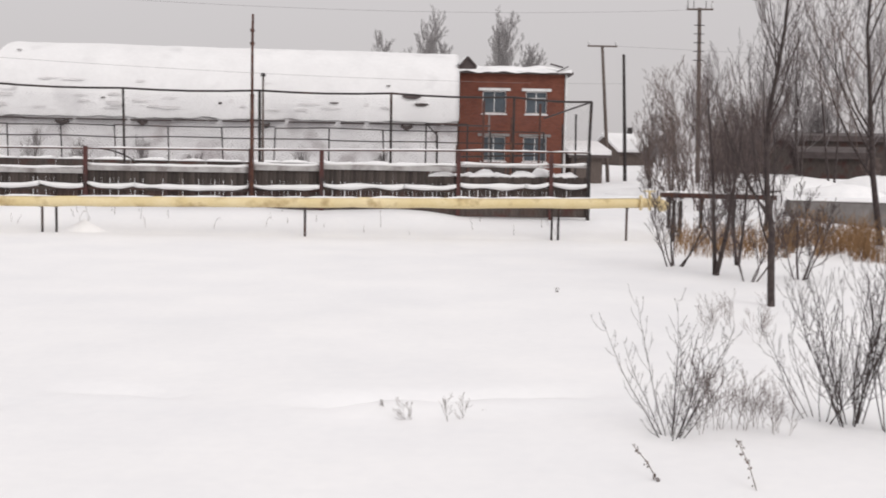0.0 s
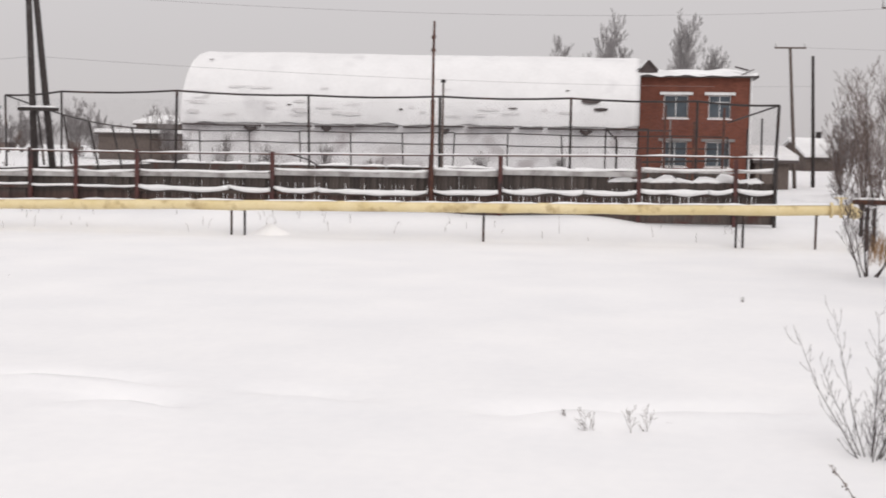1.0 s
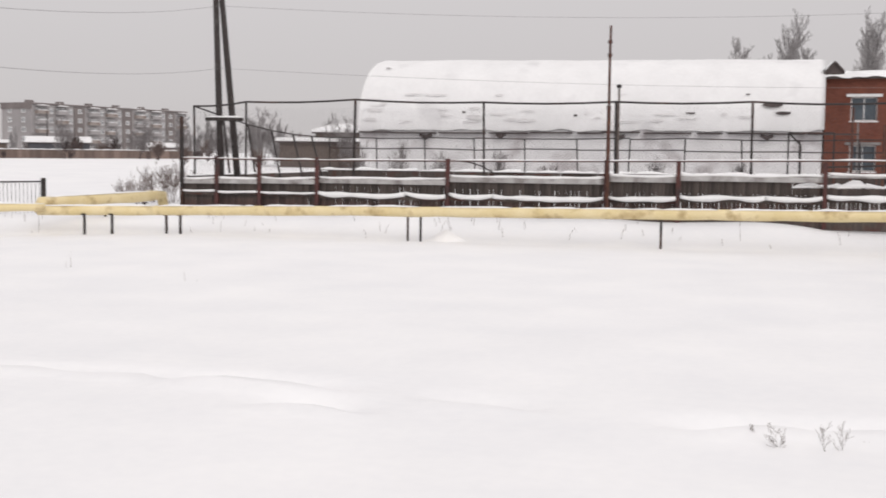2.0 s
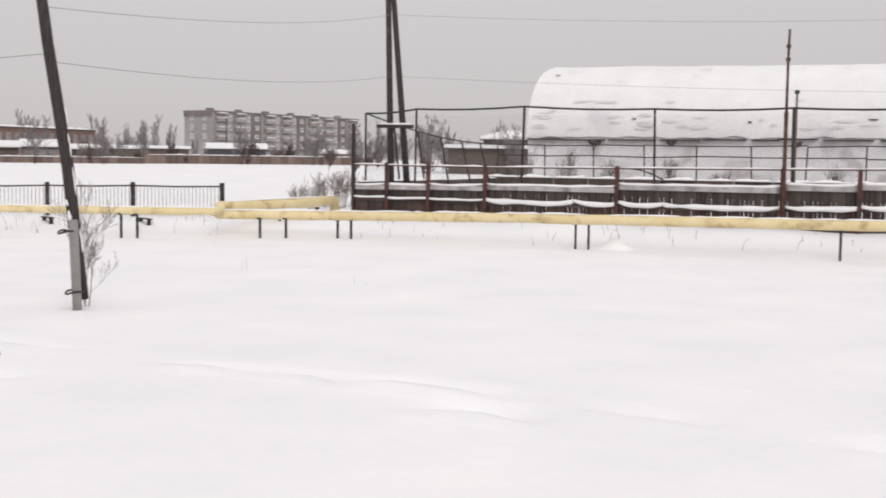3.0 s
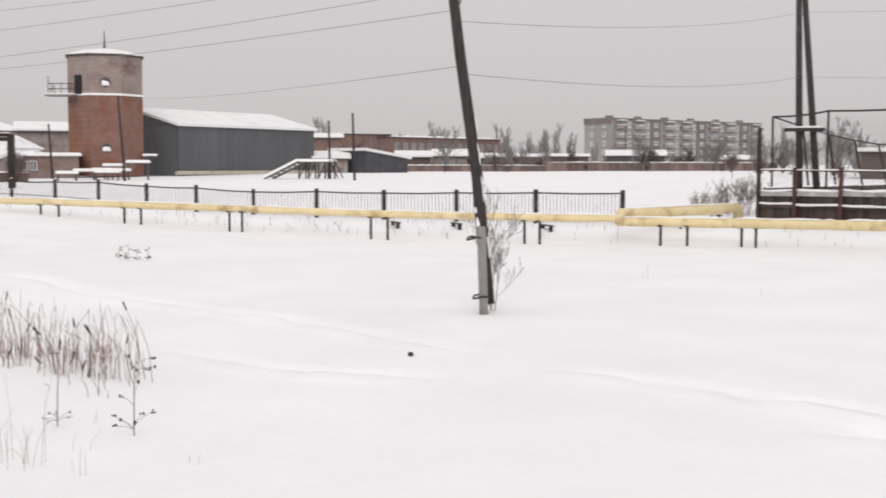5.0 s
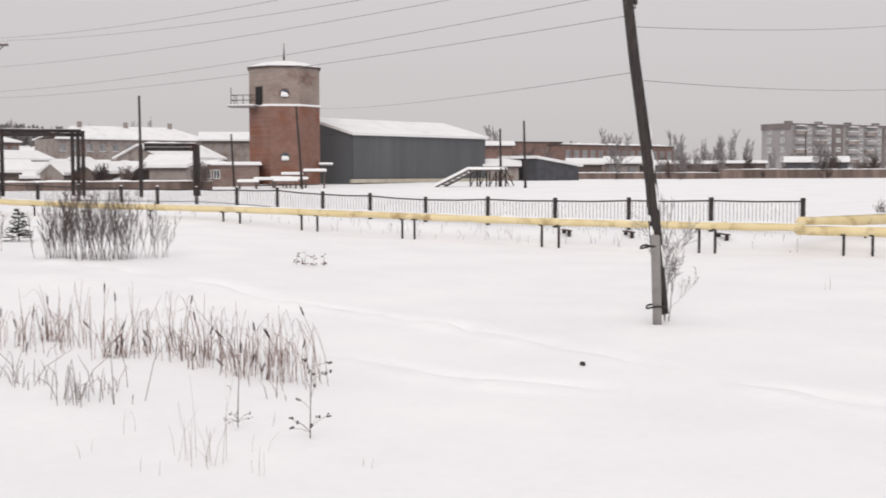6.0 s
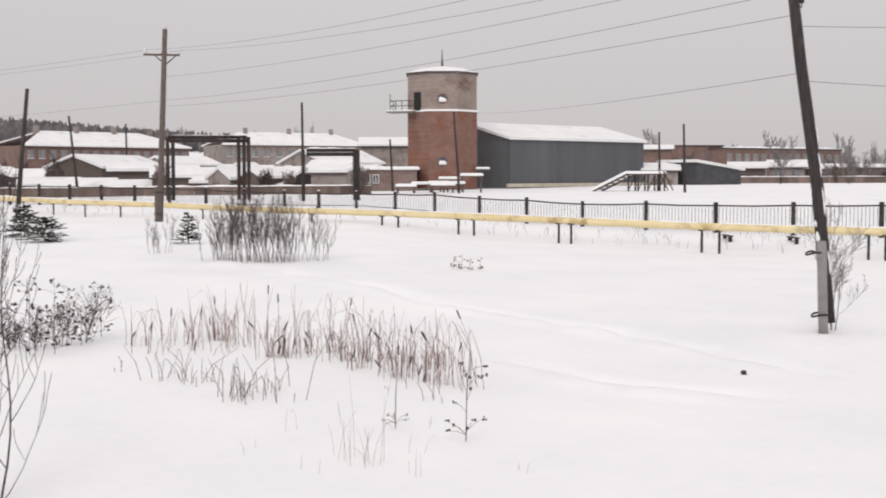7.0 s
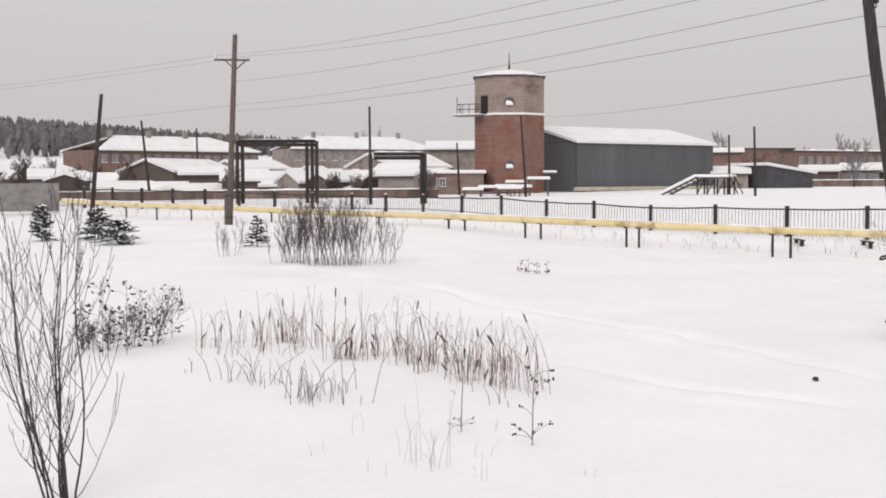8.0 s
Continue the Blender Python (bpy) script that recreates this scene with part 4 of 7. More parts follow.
# leaning pole tied to a concrete stub in the field
lf = on_ground(42.95, 25.0)
lt = at(45.15, 25.0)
lt.z = height(13.2, 25.0, 43)
lean_pole = thing("utility_pole", lf, "leaning dark timber utility pole tied to a concrete stub", "utility pole")
v = lt - lf
left, near = aim(43 + 90, 1), aim(43, -1)
s = Shape()
s.tube([left * -0.1 + Vector((0, 0, 0.2)), v * 0.15 - left * 0.13, v * 0.32 - left * 0.15, v * 0.6 - left * 0.05, v], [0.13, 0.13, 0.125, 0.115, 0.10], 12)
part("shaft", s, TIMBER, lean_pole, smooth=True)
s = Shape()
s.box((0, 0, 0), (0.19, 0.17, 2.3), m=Matrix.Translation(Vector((0, 0, 0.72)) + left * 0.03 + near * 0.16) @ Matrix.Rotation(radians(43), 4, "Z") @ Matrix.Rotation(radians(-2), 4, "Y"), cut=0.03)
part("concrete_stub", s, CONCRETE, lean_pole, "grey concrete stub")
for z in (0.36, 1.62):
    s = Shape()
    p = v.normalized() * z + near * 0.07
    s.tube([p + Vector((0.2 * math.cos(a * math.tau / 14), 0.2 * math.sin(a * math.tau / 14), 0.03 * math.cos(a))) for a in range(15)], 0.022, 5)
    part("wire_binding", s, STEEL, lean_pole)
s = Shape()
for k0, k1, rr in ((0.195, 0.225, 0.05), (0.235, 0.25, 0.03)):
    s.tube([v * t - left * (0.05 + 0.02 * math.sin(40 * t)) + near * 0.1 for t in (k0, (k0 + k1) / 2, k1)], [rr * 0.5, rr, rr * 0.3], 7)
part("stuck_snow", s, SNOWCAP, lean_pole, "snow stuck to the shaft", smooth=True)
for k0, k1, rr in ((0.26, 0.33, 0.022), (0.345, 0.40, 0.016), (0.13, 0.185, 0.026), (0.42, 0.46, 0.012)):
    s = Shape()
    s.tube([v * (k0 + (k1 - k0) * i / 6) - left * (0.235 + 0.01 * math.sin(7 * i)) + near * 0.075 for i in range(7)], [rr * q for q in (0.3, 0.8, 1.1, 0.7, 1.0, 0.8, 0.2)], 6)
    part("snow_streak", s, SNOWCAP, lean_pole, "thin streak of snow along the shaft", smooth=True)
for k in (0.72, 0.86, 0.95):
    s = Shape()
    p = v * k
    q = p + aim(44 - 90, 0.17)
    s.tube([p, q, q + Vector((0, 0, 0.12))], 0.018, 5)
    s.tube([q + Vector((0, 0, 0.08)), q + Vector((0, 0, 0.15)), q + Vector((0, 0, 0.2))], [0.05, 0.05, 0.02], 8)
    part("insulator", s, STEEL, lean_pole)

# A-shaped double pole inside the court
af = on_ground(27.75, 55.5)
apole = thing("double_pole", af, "A-shaped pair of dark timber poles behind the court fence", "utility pole")
for t0, t1 in ((28.08, 28.33), (27.2, 28.06)):
    f, t = at(t0, 55.5), at(t1, 55.5)
    f.z, t.z = af.z - 0.4, 11.2
    t = f + (t - f) * ((t.z - f.z) / (height(7.43, 55.5) - f.z)) * 1.0
    t.z = 11.2
    s = Shape()
    s.tube([f - af, (f + t) / 2 - af, t - af], [0.17, 0.155, 0.13], 10)
    part("leg", s, TIMBER, apole, smooth=True)
s = Shape()
c = at(27.95, 55.3)
c.z = height(1.6, 55.5)
s.box(c - af, (1.75, 0.25, 0.16), radians(28))
part("tie_beam", s, TIMBER, apole)
s = Shape()
u = aim(28 - 90, 0.85)
s.ridge(c - af - u + Vector((0, 0, 0.08)), c - af + u + Vector((0, 0, 0.08)), 0.3, 0.13, rng)
part("snow_cap", s, SNOWCAP, apole, smooth=True)


def plain_pole(az_foot, az_top, d, el_top, label, r=0.13, arms=(), name="utility_pole", material=OLDWOOD):
    f, t = on_ground(az_foot, d), at(az_top, d)
    t.z = height(el_top, d, az_top)
    return pole(name, f, t, r, r * 0.72, label, material, arms), t


tpole, tpole_top = plain_pole(-7.9, -7.43, 76, 5.25, "weathered timber utility pole with a crossarm, beyond a shed", 0.13, ((0.05, 1.9, 3),))
bpole, bpole_top = plain_pole(-8.71, -8.46, 78, 4.85, "bare dark timber pole with a small box", 0.13, (), material=TIMBER)
s = Shape()
s.box((0.18, -0.15, 3.3), (0.32, 0.25, 0.4))
part("junction_box", s, STEEL, bpole)
gpole, gpole_top = plain_pole(-12.15, -11.93, 70, 7.05, "tall pale utility pole with stacked steel brackets", 0.15, ((0.1, 1.5, -6),))
for z in (1.0, 1.5, 2.0, 2.5, 3.0):
    s = Shape()
    p = gpole_top - gpole.location - Vector((0, 0, z))
    s.tube([p + Vector((-0.3, -0.12, 0)), p + Vector((0.3, -0.12, 0))], 0.025, 5)
    part("bracket", s, STEEL, gpole)
for dx in (-0.7, -0.35, 0.35, 0.7):
    s = Shape()
    p = gpole_top - gpole.location + Vector((dx, -0.1, -0.05))
    s.tube([p, p + Vector((0, 0, 0.45))], 0.02, 5)
    part("pin", s, STEEL, gpole)
xpole, xpole_top = plain_pole(74.62, 74.22, 62, 7.1, "tall grey timber utility pole with a crossarm and porcelain insulators", 0.17, ((1.3, 1.8, 72),))
s = Shape()
s.box((0.12, -0.1, 0.7), (0.26, 0.3, 2.2), cut=0.04)
part("foot_post", s, OLDWOOD, xpole)
for sg in (-1, 1):
    s = Shape()
    p = xpole_top - xpole.location - Vector((0, 0, 1.3))
    uu = Vector((math.cos(radians(72)), math.sin(radians(72)), 0)) * 0.55 * sg
    s.tube([p + uu, p - Vector((0, 0, 0.5))], 0.03, 5)
    part("brace", s, STEEL, xpole)
s = Shape()
p = xpole_top - xpole.location
s.tube([p - Vector((0, 0, 0.05)), p + Vector((0, 0, 0.12)), p + Vector((0, 0, 0.3))], [0.06, 0.10, 0.04], 8)
part("insulator", s, INSUL, xpole)
for z in (0.4, 1.5):
    s = Shape()
    s.tube([(0.06 + 0.26 * math.cos(a * math.tau / 12), -0.05 + 0.26 * math.sin(a * math.tau / 12), z) for a in range(13)], 0.02, 5)
    part("wire_binding", s, STEEL, xpole)
for az0, az1, d, el, label in ((81.0, 80.42, 75, 4.35, "bare leaning timber pole beside young pines"), (78.29, 78.64, 112, 3.1, "thin leaning timber pole among houses"), (76.06, 76.09, 140, 2.7, "straight timber pole among houses"),
                               (67.8, 67.83, 100, 3.72, "dark straight timber pole beside a pipe portal"), (49.3, 49.39, 112, 2.32, "bare timber pole at the edge of a snowy field"), (50.5, 50.55, 118, 1.95, "thin pole beside a timber ramp"),
                               (60.2, 60.47, 112, 3.12, "thin leaning pole standing before a brick tower"), (63.45, 63.58, 122, 1.85, "thin leaning pole behind a low annex"), (36.1, 36.1, 250, 1.7, "distant thin timber pole before flats")):
    plain_pole(az0, az1, d, el, label, 0.13 if d > 80 else 0.15, material=TIMBER)


# ---------------------------------------------------------------- low railing fence along the field
rng = random.Random(21)
RF0, RFD = at(36.26, 52.0), Vector((-0.89, -0.457, 0)).normalized()
rail = thing("railing_fence", RF0, "low steel railing fence with dark posts along a snowy field", "fence")
RAZ = [36.26, 40.45, 44.31, 47.86, 51.15, 54.2, 56.92, 59.22, 61.41, 63.34, 65.24, 67.06, 68.71]
RTOP = [(36, -1.43), (48, -1.46), (51.2, -1.37), (54.2, -1.36), (57, -1.13), (59.2, -1.02), (61.4, -0.79), (63.3, -0.74), (65.2, -0.66), (67, -0.61), (68.7, -0.54), (75, -0.25), (82, 0.05)]
rp = [meet(a, RF0, RF0 + RFD) for a in RAZ]
while math.degrees(math.atan2(-rp[-1].x, rp[-1].y)) < 81:
    rp.append(rp[-1] + RFD * 3.1)
tops = []
for i, p in enumerate(rp):
    az, d = math.degrees(math.atan2(-p.x, p.y)), math.hypot(p.x, p.y)
    t = height(lerp_table(az + 0.45, RTOP), d, az + 0.45)
    g = ground_z(p.x, p.y) - 0.25
    tops.append(Vector((p.x, p.y, t)))
    s = Shape()
    c = p - RF0
    s.box((c.x, c.y, (g + t) / 2 + 0.03), (0.16, 0.16, t - g + 0.06), -0.48 + rng.uniform(-0.1, 0.1), cut=0.03)
    part("post", s, TIMBER if i % 3 else STEEL, rail)
    s = Shape()
    s.ridge((c.x - 0.06, c.y - 0.03, t + 0.05), (c.x + 0.06, c.y + 0.03, t + 0.05), 0.15, 0.08, rng, steps=3)
    part("snow_cap", s, SNOWCAP, rail, smooth=True)
pk = Shape()
pk.box((0, 0, 0), (0.015, 0.015, 1.0))
picket_me = pk.mesh("picket", STEEL)
rest, count = Shape(), 0
for a, b in zip(tops, tops[1:]):
    s = Shape()
    o = Vector((RF0.x, RF0.y, 0))
    s.tube([a - o - Vector((0, 0, 0.1)), (a + b) / 2 - o - Vector((0, 0, 0.13)), b - o - Vector((0, 0, 0.1))], 0.035, 6)
    part("top_rail", s, STEEL, rail)
    ga, gb = ground_z(a.x, a.y), ground_z(b.x, b.y)
    s = Shape()
    s.tube([Vector((a.x, a.y, ga + 0.2)) - o, Vector((b.x, b.y, gb + 0.2)) - o], 0.018, 5)
    part("bottom_rail", s, STEEL, rail)
    n = int((b - a).length / 0.16)
    for k in range(1, n):
        t = k / n
        p = a.lerp(b, t) - o
        z0, z1 = ga + (gb - ga) * t + 0.02, p.z - 0.12
        if count < 290:
            ob = part("picket", picket_me, None, rail)
            ob.matrix_basis = Matrix.Translation((p.x, p.y, (z0 + z1) / 2)) @ Matrix.Diagonal((1, 1, z1 - z0, 1))
            count += 1
        else:
            rest.box((p.x, p.y, (z0 + z1) / 2), (0.02, 0.02, z1 - z0))
tagged(part("far_picket_run", rest, STEEL, rail), kind="stuff")
# plank benches by the fence
for az, d in ((39.9, 50.5), (47.3, 52.0), (44.3, 51.2)):
    p = on_ground(az, d)
    b = thing("plank_seat", p, "small dark plank seat half buried in snow by the railing", "seat", "seats by the railing")
    s = Shape()
    s.box((0, 0, 0.2), (1.25, 0.2, 0.05), -0.5)
    part("seat", s, PLANK, b)
    for dx in (-0.45, 0.45):
        s = Shape()
        s.box((dx * 0.88, dx * -0.48 * -1 * -1, 0.05), (0.06, 0.16, 0.35), -0.5)
        part("leg", s, STEEL, b)


# ---------------------------------------------------------------- five-storey flats
def wall_frame(p, q):
    """A matrix with x along p to q and y into the house."""
    u = (Vector((q[0], q[1], 0)) - Vector((p[0], p[1], 0))).normalized()
    return Matrix(((u.x, -u.y, 0, p[0]), (u.y, u.x, 0, p[1]), (0, 0, 1, 0), (0, 0, 0, 1)))


f0, f1 = at(36.75, 378), at(29.75, 437)
flats = thing("apartment_block", (0, 0, 0), "long five-storey panel apartment block with snowy balconies", "apartment block")
flats.matrix_basis = wall_frame(f0, f1) @ Matrix.Translation((0, 0, 1.8))
FL = (f1 - f0).length
FH = height(2.02, 378, 36.75) - 1.8
st = FH / 5.35
s = Shape()
s.box((FL / 2, 6.3, FH / 2), (FL, 12, FH))
part("wall", s, PANEL, flats)
s = Shape()
s.box((FL / 2, 6.3, FH + 0.25), (FL + 0.5, 12.6, 0.5))
s.box((-0.1, 6.3, FH - 0.7), (0.3, 12.3, 1.4))
part("parapet", s, PANEL_DK, flats, "brown parapet")
s = Shape()
s.ridge((0, 6, FH + 0.5), (FL, 6, FH + 0.5), 11, 0.35, rng, steps=40)
part("roof_snow", s, SNOWCAP, flats, smooth=True)
x, k = 1.2, 0
while x < FL - 4:
    kind = k % 3
    if kind == 2:
        s = Shape()
        s.box((x + 2.3, -0.02 + 0.25, FH / 2 - 0.1), (4.6, 0.6, FH - 0.4))
        part("stair_bay", s, PANEL_DK, flats, "brown recessed stair bay")
        for fl in range(5):
            window(flats, (x + 2.3, -0.08, 2.4 + fl * st), 1.6, 1.2, (0, -1), sill=True, bar=0.12, glass=FARGLASS)
        x += 6.0
    else:
        for fl in range(5):
            z = 1.2 + fl * st
            b = new("balcony")
            b.parent = flats
            b.matrix_basis = Matrix.Translation((x + 2.6, 0.3, z))
            s = Shape()
            s.box((0, -0.6, -0.05), (5.0, 1.2, 0.15))
            s.box((0, -1.17, 0.5), (5.0, 0.07, 0.95))
            s.box((-2.47, -0.6, 0.5), (0.07, 1.1, 0.95))
            s.box((2.47, -0.6, 0.5), (0.07, 1.1, 0.95))
            part("parapet", s, PANEL if (fl + k) % 2 else PLASTER, b)
            s = Shape()
            s.ridge((-2.5, -1.15, 0.97), (2.5, -1.15, 0.97), 0.35, 0.32, rng, steps=6)
            part("snow_cap", s, SNOWCAP, b, smooth=True)
            window(b, (0.9, -0.02, 1.1), 2.2, 1.5, (0, -1), sill=False, panes=3, bar=0.12, glass=FARGLASS)
            window(b, (-1.3, -0.02, 0.85), 0.9, 2.0, (0, -1), sill=False, panes=1, bar=0.12, glass=FARGLASS)
        s = Shape()
        s.box((x + 2.6, -0.45, FH - 0.35), (5.2, 1.5, 0.15))
        part("canopy", s, PANEL, flats)
        s = Shape()
        s.ridge((x + 0.1, -0.5, FH - 0.28), (x + 5.1, -0.5, FH - 0.28), 1.5, 0.4, rng, steps=6)
        part("snow_cap", s, SNOWCAP, flats, smooth=True)
        x += 6.4
        for fl in range(5):
            window(flats, (x + 0.7, 0.26, 2.2 + fl * st), 1.4, 1.5, (0, -1), bar=0.12, glass=FARGLASS)
        x += 2.2
    k += 1
for i in range(6):
    s = Shape()
    s.box((5 + i * (FL - 10) / 5, 6, FH + 0.9), (2.2, 1.6, 1.2), cut=0.1)
    part("roof_vent", s, PANEL_DK, flats)
for fl in range(5):
    for y in (3.5, 9):
        window(flats, (0.0, y, 2.2 + fl * st), 1.3, 1.4, (-1, 0), bar=0.12, glass=FARGLASS)


# ---------------------------------------------------------------- houses and sheds with pitched or flat roofs
def gable_house(name, p, q, depth, eave, ridge, wall_mat, label, category="house", base=0.0, wins=0, over=0.4, roof_label="", hip=0.0, win_rows=1, chimneys=0, group="", roof_mat=None):
    """A house whose front wall runs from p to q, with a snowy pitched roof along it."""
    ob = thing(name, (0, 0, 0), label, category, group)
    ob.matrix_basis = wall_frame(p, q) @ Matrix.Translation((0, 0, base))
    L = (Vector((q[0], q[1], 0)) - Vector((p[0], p[1], 0))).length
    e, r = eave - base, ridge - base
    s = Shape()
    s.box((L / 2, depth / 2, (e - 0.5) / 2), (L, depth, e + 0.5))
    if not hip:
        for x in (0.0, L):
            s.poly([(x, 0, e), (x, depth, e), (x, depth / 2, r)])
    part("wall", s, wall_mat, ob)
    s = Shape()
    o, t = over, 0.28
    zo = (r - e) / (depth / 2) * o
    for z0, k in ((0.0, 0), (t, 1)):
        s.v += [(-o, -o, e - zo + z0), (L + o, -o, e - zo + z0), (L + o - hip, depth / 2, r + z0), (-o + hip, depth / 2, r + z0), (-o, depth + o, e - zo + z0), (L + o, depth + o, e - zo + z0)]
    s.f += [(0, 3, 2, 1), (3, 4, 5, 2), (6, 7, 8, 9), (9, 8, 11, 10), (0, 1, 7, 6), (4, 10, 11, 5), (0, 6, 9, 3), (3, 9, 10, 4), (1, 2, 8, 7), (2, 5, 11, 8)]
    part("roof", s, roof_mat or ROOFSNOW, ob, roof_label or "roof under smooth snow")
    s = Shape()
    s.box((L / 2, -o + 0.02, e - zo - 0.08), (L + 2 * o, 0.1, 0.18))
    part("eave_board", s, SLATE, ob)
    if wins:
        for rw in range(win_rows):
            for i in range(wins):
                window(ob, (L * (i + 0.5) / wins, -0.02, e * (rw + 0.55) / win_rows), min(1.3, L / wins * 0.5), min(1.4, e / win_rows * 0.5), (0, -1), bar=0.1, glass=FARGLASS, frame_mat=PANEL)
    for i in range(chimneys):
        s = Shape()
        x = L * (i + 0.7) / (chimneys + 0.3)
        s.box((x, depth * 0.45, r + 0.4), (0.8, 0.7, 1.5), cut=0.08)
        part("chimney", s, PLASTER, ob)
    return ob


rng = random.Random(31)
# grey sheet-steel shed: long wall from C to R
sc, sr = at(57.75, 133), at(51.28, 150)
shed = thing("steel_shed", (0, 0, 0), "large grey sheet-steel shed with a snowy gable roof", "shed")
shed.matrix_basis = wall_frame(sc, sr) @ Matrix.Translation((0, 0, 2.0))
SL, SD, SE, SR2 = (sr - sc).length, 15.0, height(1.82, 133) - 2.0, height(2.5, 138) - 2.0
n = 40
for i in range(n):
    s = Shape()
    s.box((SL * (i + 0.5) / n, 0, SE / 2 - 0.2), (SL / n - 0.012, 0.05, SE + 0.4))
    s.box((SL * (i + 0.25) / n, -0.03, SE / 2 - 0.2), (0.05, 0.03, SE + 0.4))
    s.box((SL * (i + 0.75) / n, -0.03, SE / 2 - 0.2), (0.05, 0.03, SE + 0.4))
    part("wall_sheet", s, SHEET, shed)
s = Shape()
s.box((SL / 2, SD / 2 + 0.1, SE / 2 - 0.2), (SL - 0.1, SD - 0.1, SE + 0.35))
for xx in (0.03, SL - 0.03):
    s.poly([(xx, 0, SE), (xx, SD, SE), (xx, SD / 2, SR2)])
part("gable_wall", s, SHEET, shed)
s = Shape()
o, t, zo = 0.35, 0.3, 0.15
for z0 in (0, t):
    s.v += [(-o, -o, SE - zo + z0), (SL + o, -o, SE - zo + z0), (SL + o, SD / 2, SR2 + z0), (-o, SD / 2, SR2 + z0), (-o, SD + o, SE - zo + z0), (SL + o, SD + o, SE - zo + z0)]
s.f += [(0, 3, 2, 1), (3, 4, 5, 2), (6, 7, 8, 9), (9, 8, 11, 10), (0, 1, 7, 6), (4, 10, 11, 5), (0, 6, 9, 3), (3, 9, 10, 4), (1, 2, 8, 7), (2, 5, 11, 8)]
part("roof", s, ROOFSNOW, shed, "gable roof under smooth snow")
s = Shape()
s.box((SL / 2, -0.2, 0.1), (SL + 1, 0.4, 0.42), cut=0.1)
part("plinth", s, mat("straw_coloured_plinth", (0.40, 0.36, 0.29), (0.56, 0.51, 0.42), rough=0.9, scale=1, fine=8), shed, "pale straw-coloured plinth")

# octagonal brick water tower
tc = at(61.03, 131.5)
TZ0, TZ1, TZ2 = 1.8, height(3.2, 128, 61), height(5.0, 128, 61)
tower = thing("water_tower", (tc.x, tc.y, 0), "octagonal brick water tower, red below and pale above", "water tower")
tower.rotation_euler = (0, 0, radians(61.03))
R8 = 3.82 / math.cos(math.pi / 8)


def octagon(s, r, z0, z1, flip=False):
    ring = [(r * math.cos(math.pi / 8 + i * math.pi / 4), r * math.sin(math.pi / 8 + i * math.pi / 4)) for i in range(8)]
    for i in range(8):
        a, b = ring[i], ring[(i + 1) % 8]
        s.poly([(a[0], a[1], z0), (b[0], b[1], z0), (b[0], b[1], z1), (a[0], a[1], z1)])
    s.poly([(*p, z1) for p in ring])
    s.poly([(*p, z0) for p in reversed(ring)])


s = Shape()
octagon(s, R8, TZ0, TZ1)
part("lower_wall", s, TOWER_LOW, tower, "red-brown stained brick wall")
s = Shape()
octagon(s, R8 * 0.995, TZ1, TZ2)
part("upper_wall", s, TOWER_UP, tower, "pale greyish brick wall")
s = Shape()
octagon(s, R8 * 1.03, TZ1 - 0.12, TZ1 + 0.1)
part("band", s, SNOWCAP, tower, "snow on a projecting band")
s = Shape()
octagon(s, R8 * 1.04, TZ2 - 0.02, TZ2 + 0.16)
part("cornice", s, SLATE, tower)
s = Shape()
ring = [(R8 * 1.04 * math.cos(math.pi / 8 + i * math.pi / 4), R8 * 1.04 * math.sin(math.pi / 8 + i * math.pi / 4), TZ2 + 0.16) for i in range(8)]
mid8 = [(p[0] * 0.55, p[1] * 0.55, TZ2 + 0.75) for p in ring]
for i in range(8):
    j = (i + 1) % 8
    s.poly([ring[i], ring[j], mid8[j], mid8[i]])
    s.poly([mid8[i], mid8[j], (0, 0, TZ2 + 1.05)])
part("roof", s, ROOFSNOW, tower, "low snow-covered roof")
s = Shape()
s.tube([(0, 0, TZ2 + 0.9), (0, 0, TZ2 + 1.8), (0, 0, TZ2 + 2.9)], [0.14, 0.07, 0.03], 8)
part("spire", s, STEEL, tower)
for z in (height(3.76, 128, 61), height(0.72, 128, 61)):
    s, g = Shape(), Shape()
    s.tube([(0.5 * math.cos(a * math.tau / 20), -3.84, z + 0.5 * math.sin(a * math.tau / 20)) for a in range(21)], 0.07, 6)
    wob = part("round_window", s, BRICK_FAR, tower, "round window with a brick rim")
    g.tube([(0, -3.82, z), (0, -3.86, z)], 0.45, 20)
    part("pane", g, GLASS, wob)
    g = Shape()
    g.ridge((-0.4, -3.92, z - 0.38), (0.4, -3.92, z - 0.38), 0.2, 0.62, rng, steps=6, blunt=True)
    part("snow_fill", g, SNOWCAP, wob, smooth=True)
# red star ornament on the upper wall
s = Shape()
for k in range(5):
    t = math.pi / 2 + k * math.tau / 5
    c0 = (2.55 + 0.72 * math.cos(t), height(4.45, 128, 61) + 0.72 * math.sin(t))
    for sg in (-1, 1):
        a2 = t + sg * math.pi / 5
        c1 = (2.55 + 0.3 * math.cos(a2), height(4.45, 128, 61) + 0.3 * math.sin(a2))
        s.tube([(c0[0], -3.66 + (c0[0] - 1.6) * 0.75 * (c0[0] > 1.6) - 0.2, c0[1]), (c1[0], -3.66 + (c1[0] - 1.6) * 0.75 * (c1[0] > 1.6) - 0.2, c1[1])], 0.06, 5)
part("star_ornament", s, REDPAINT, tower, "faded red star outline")
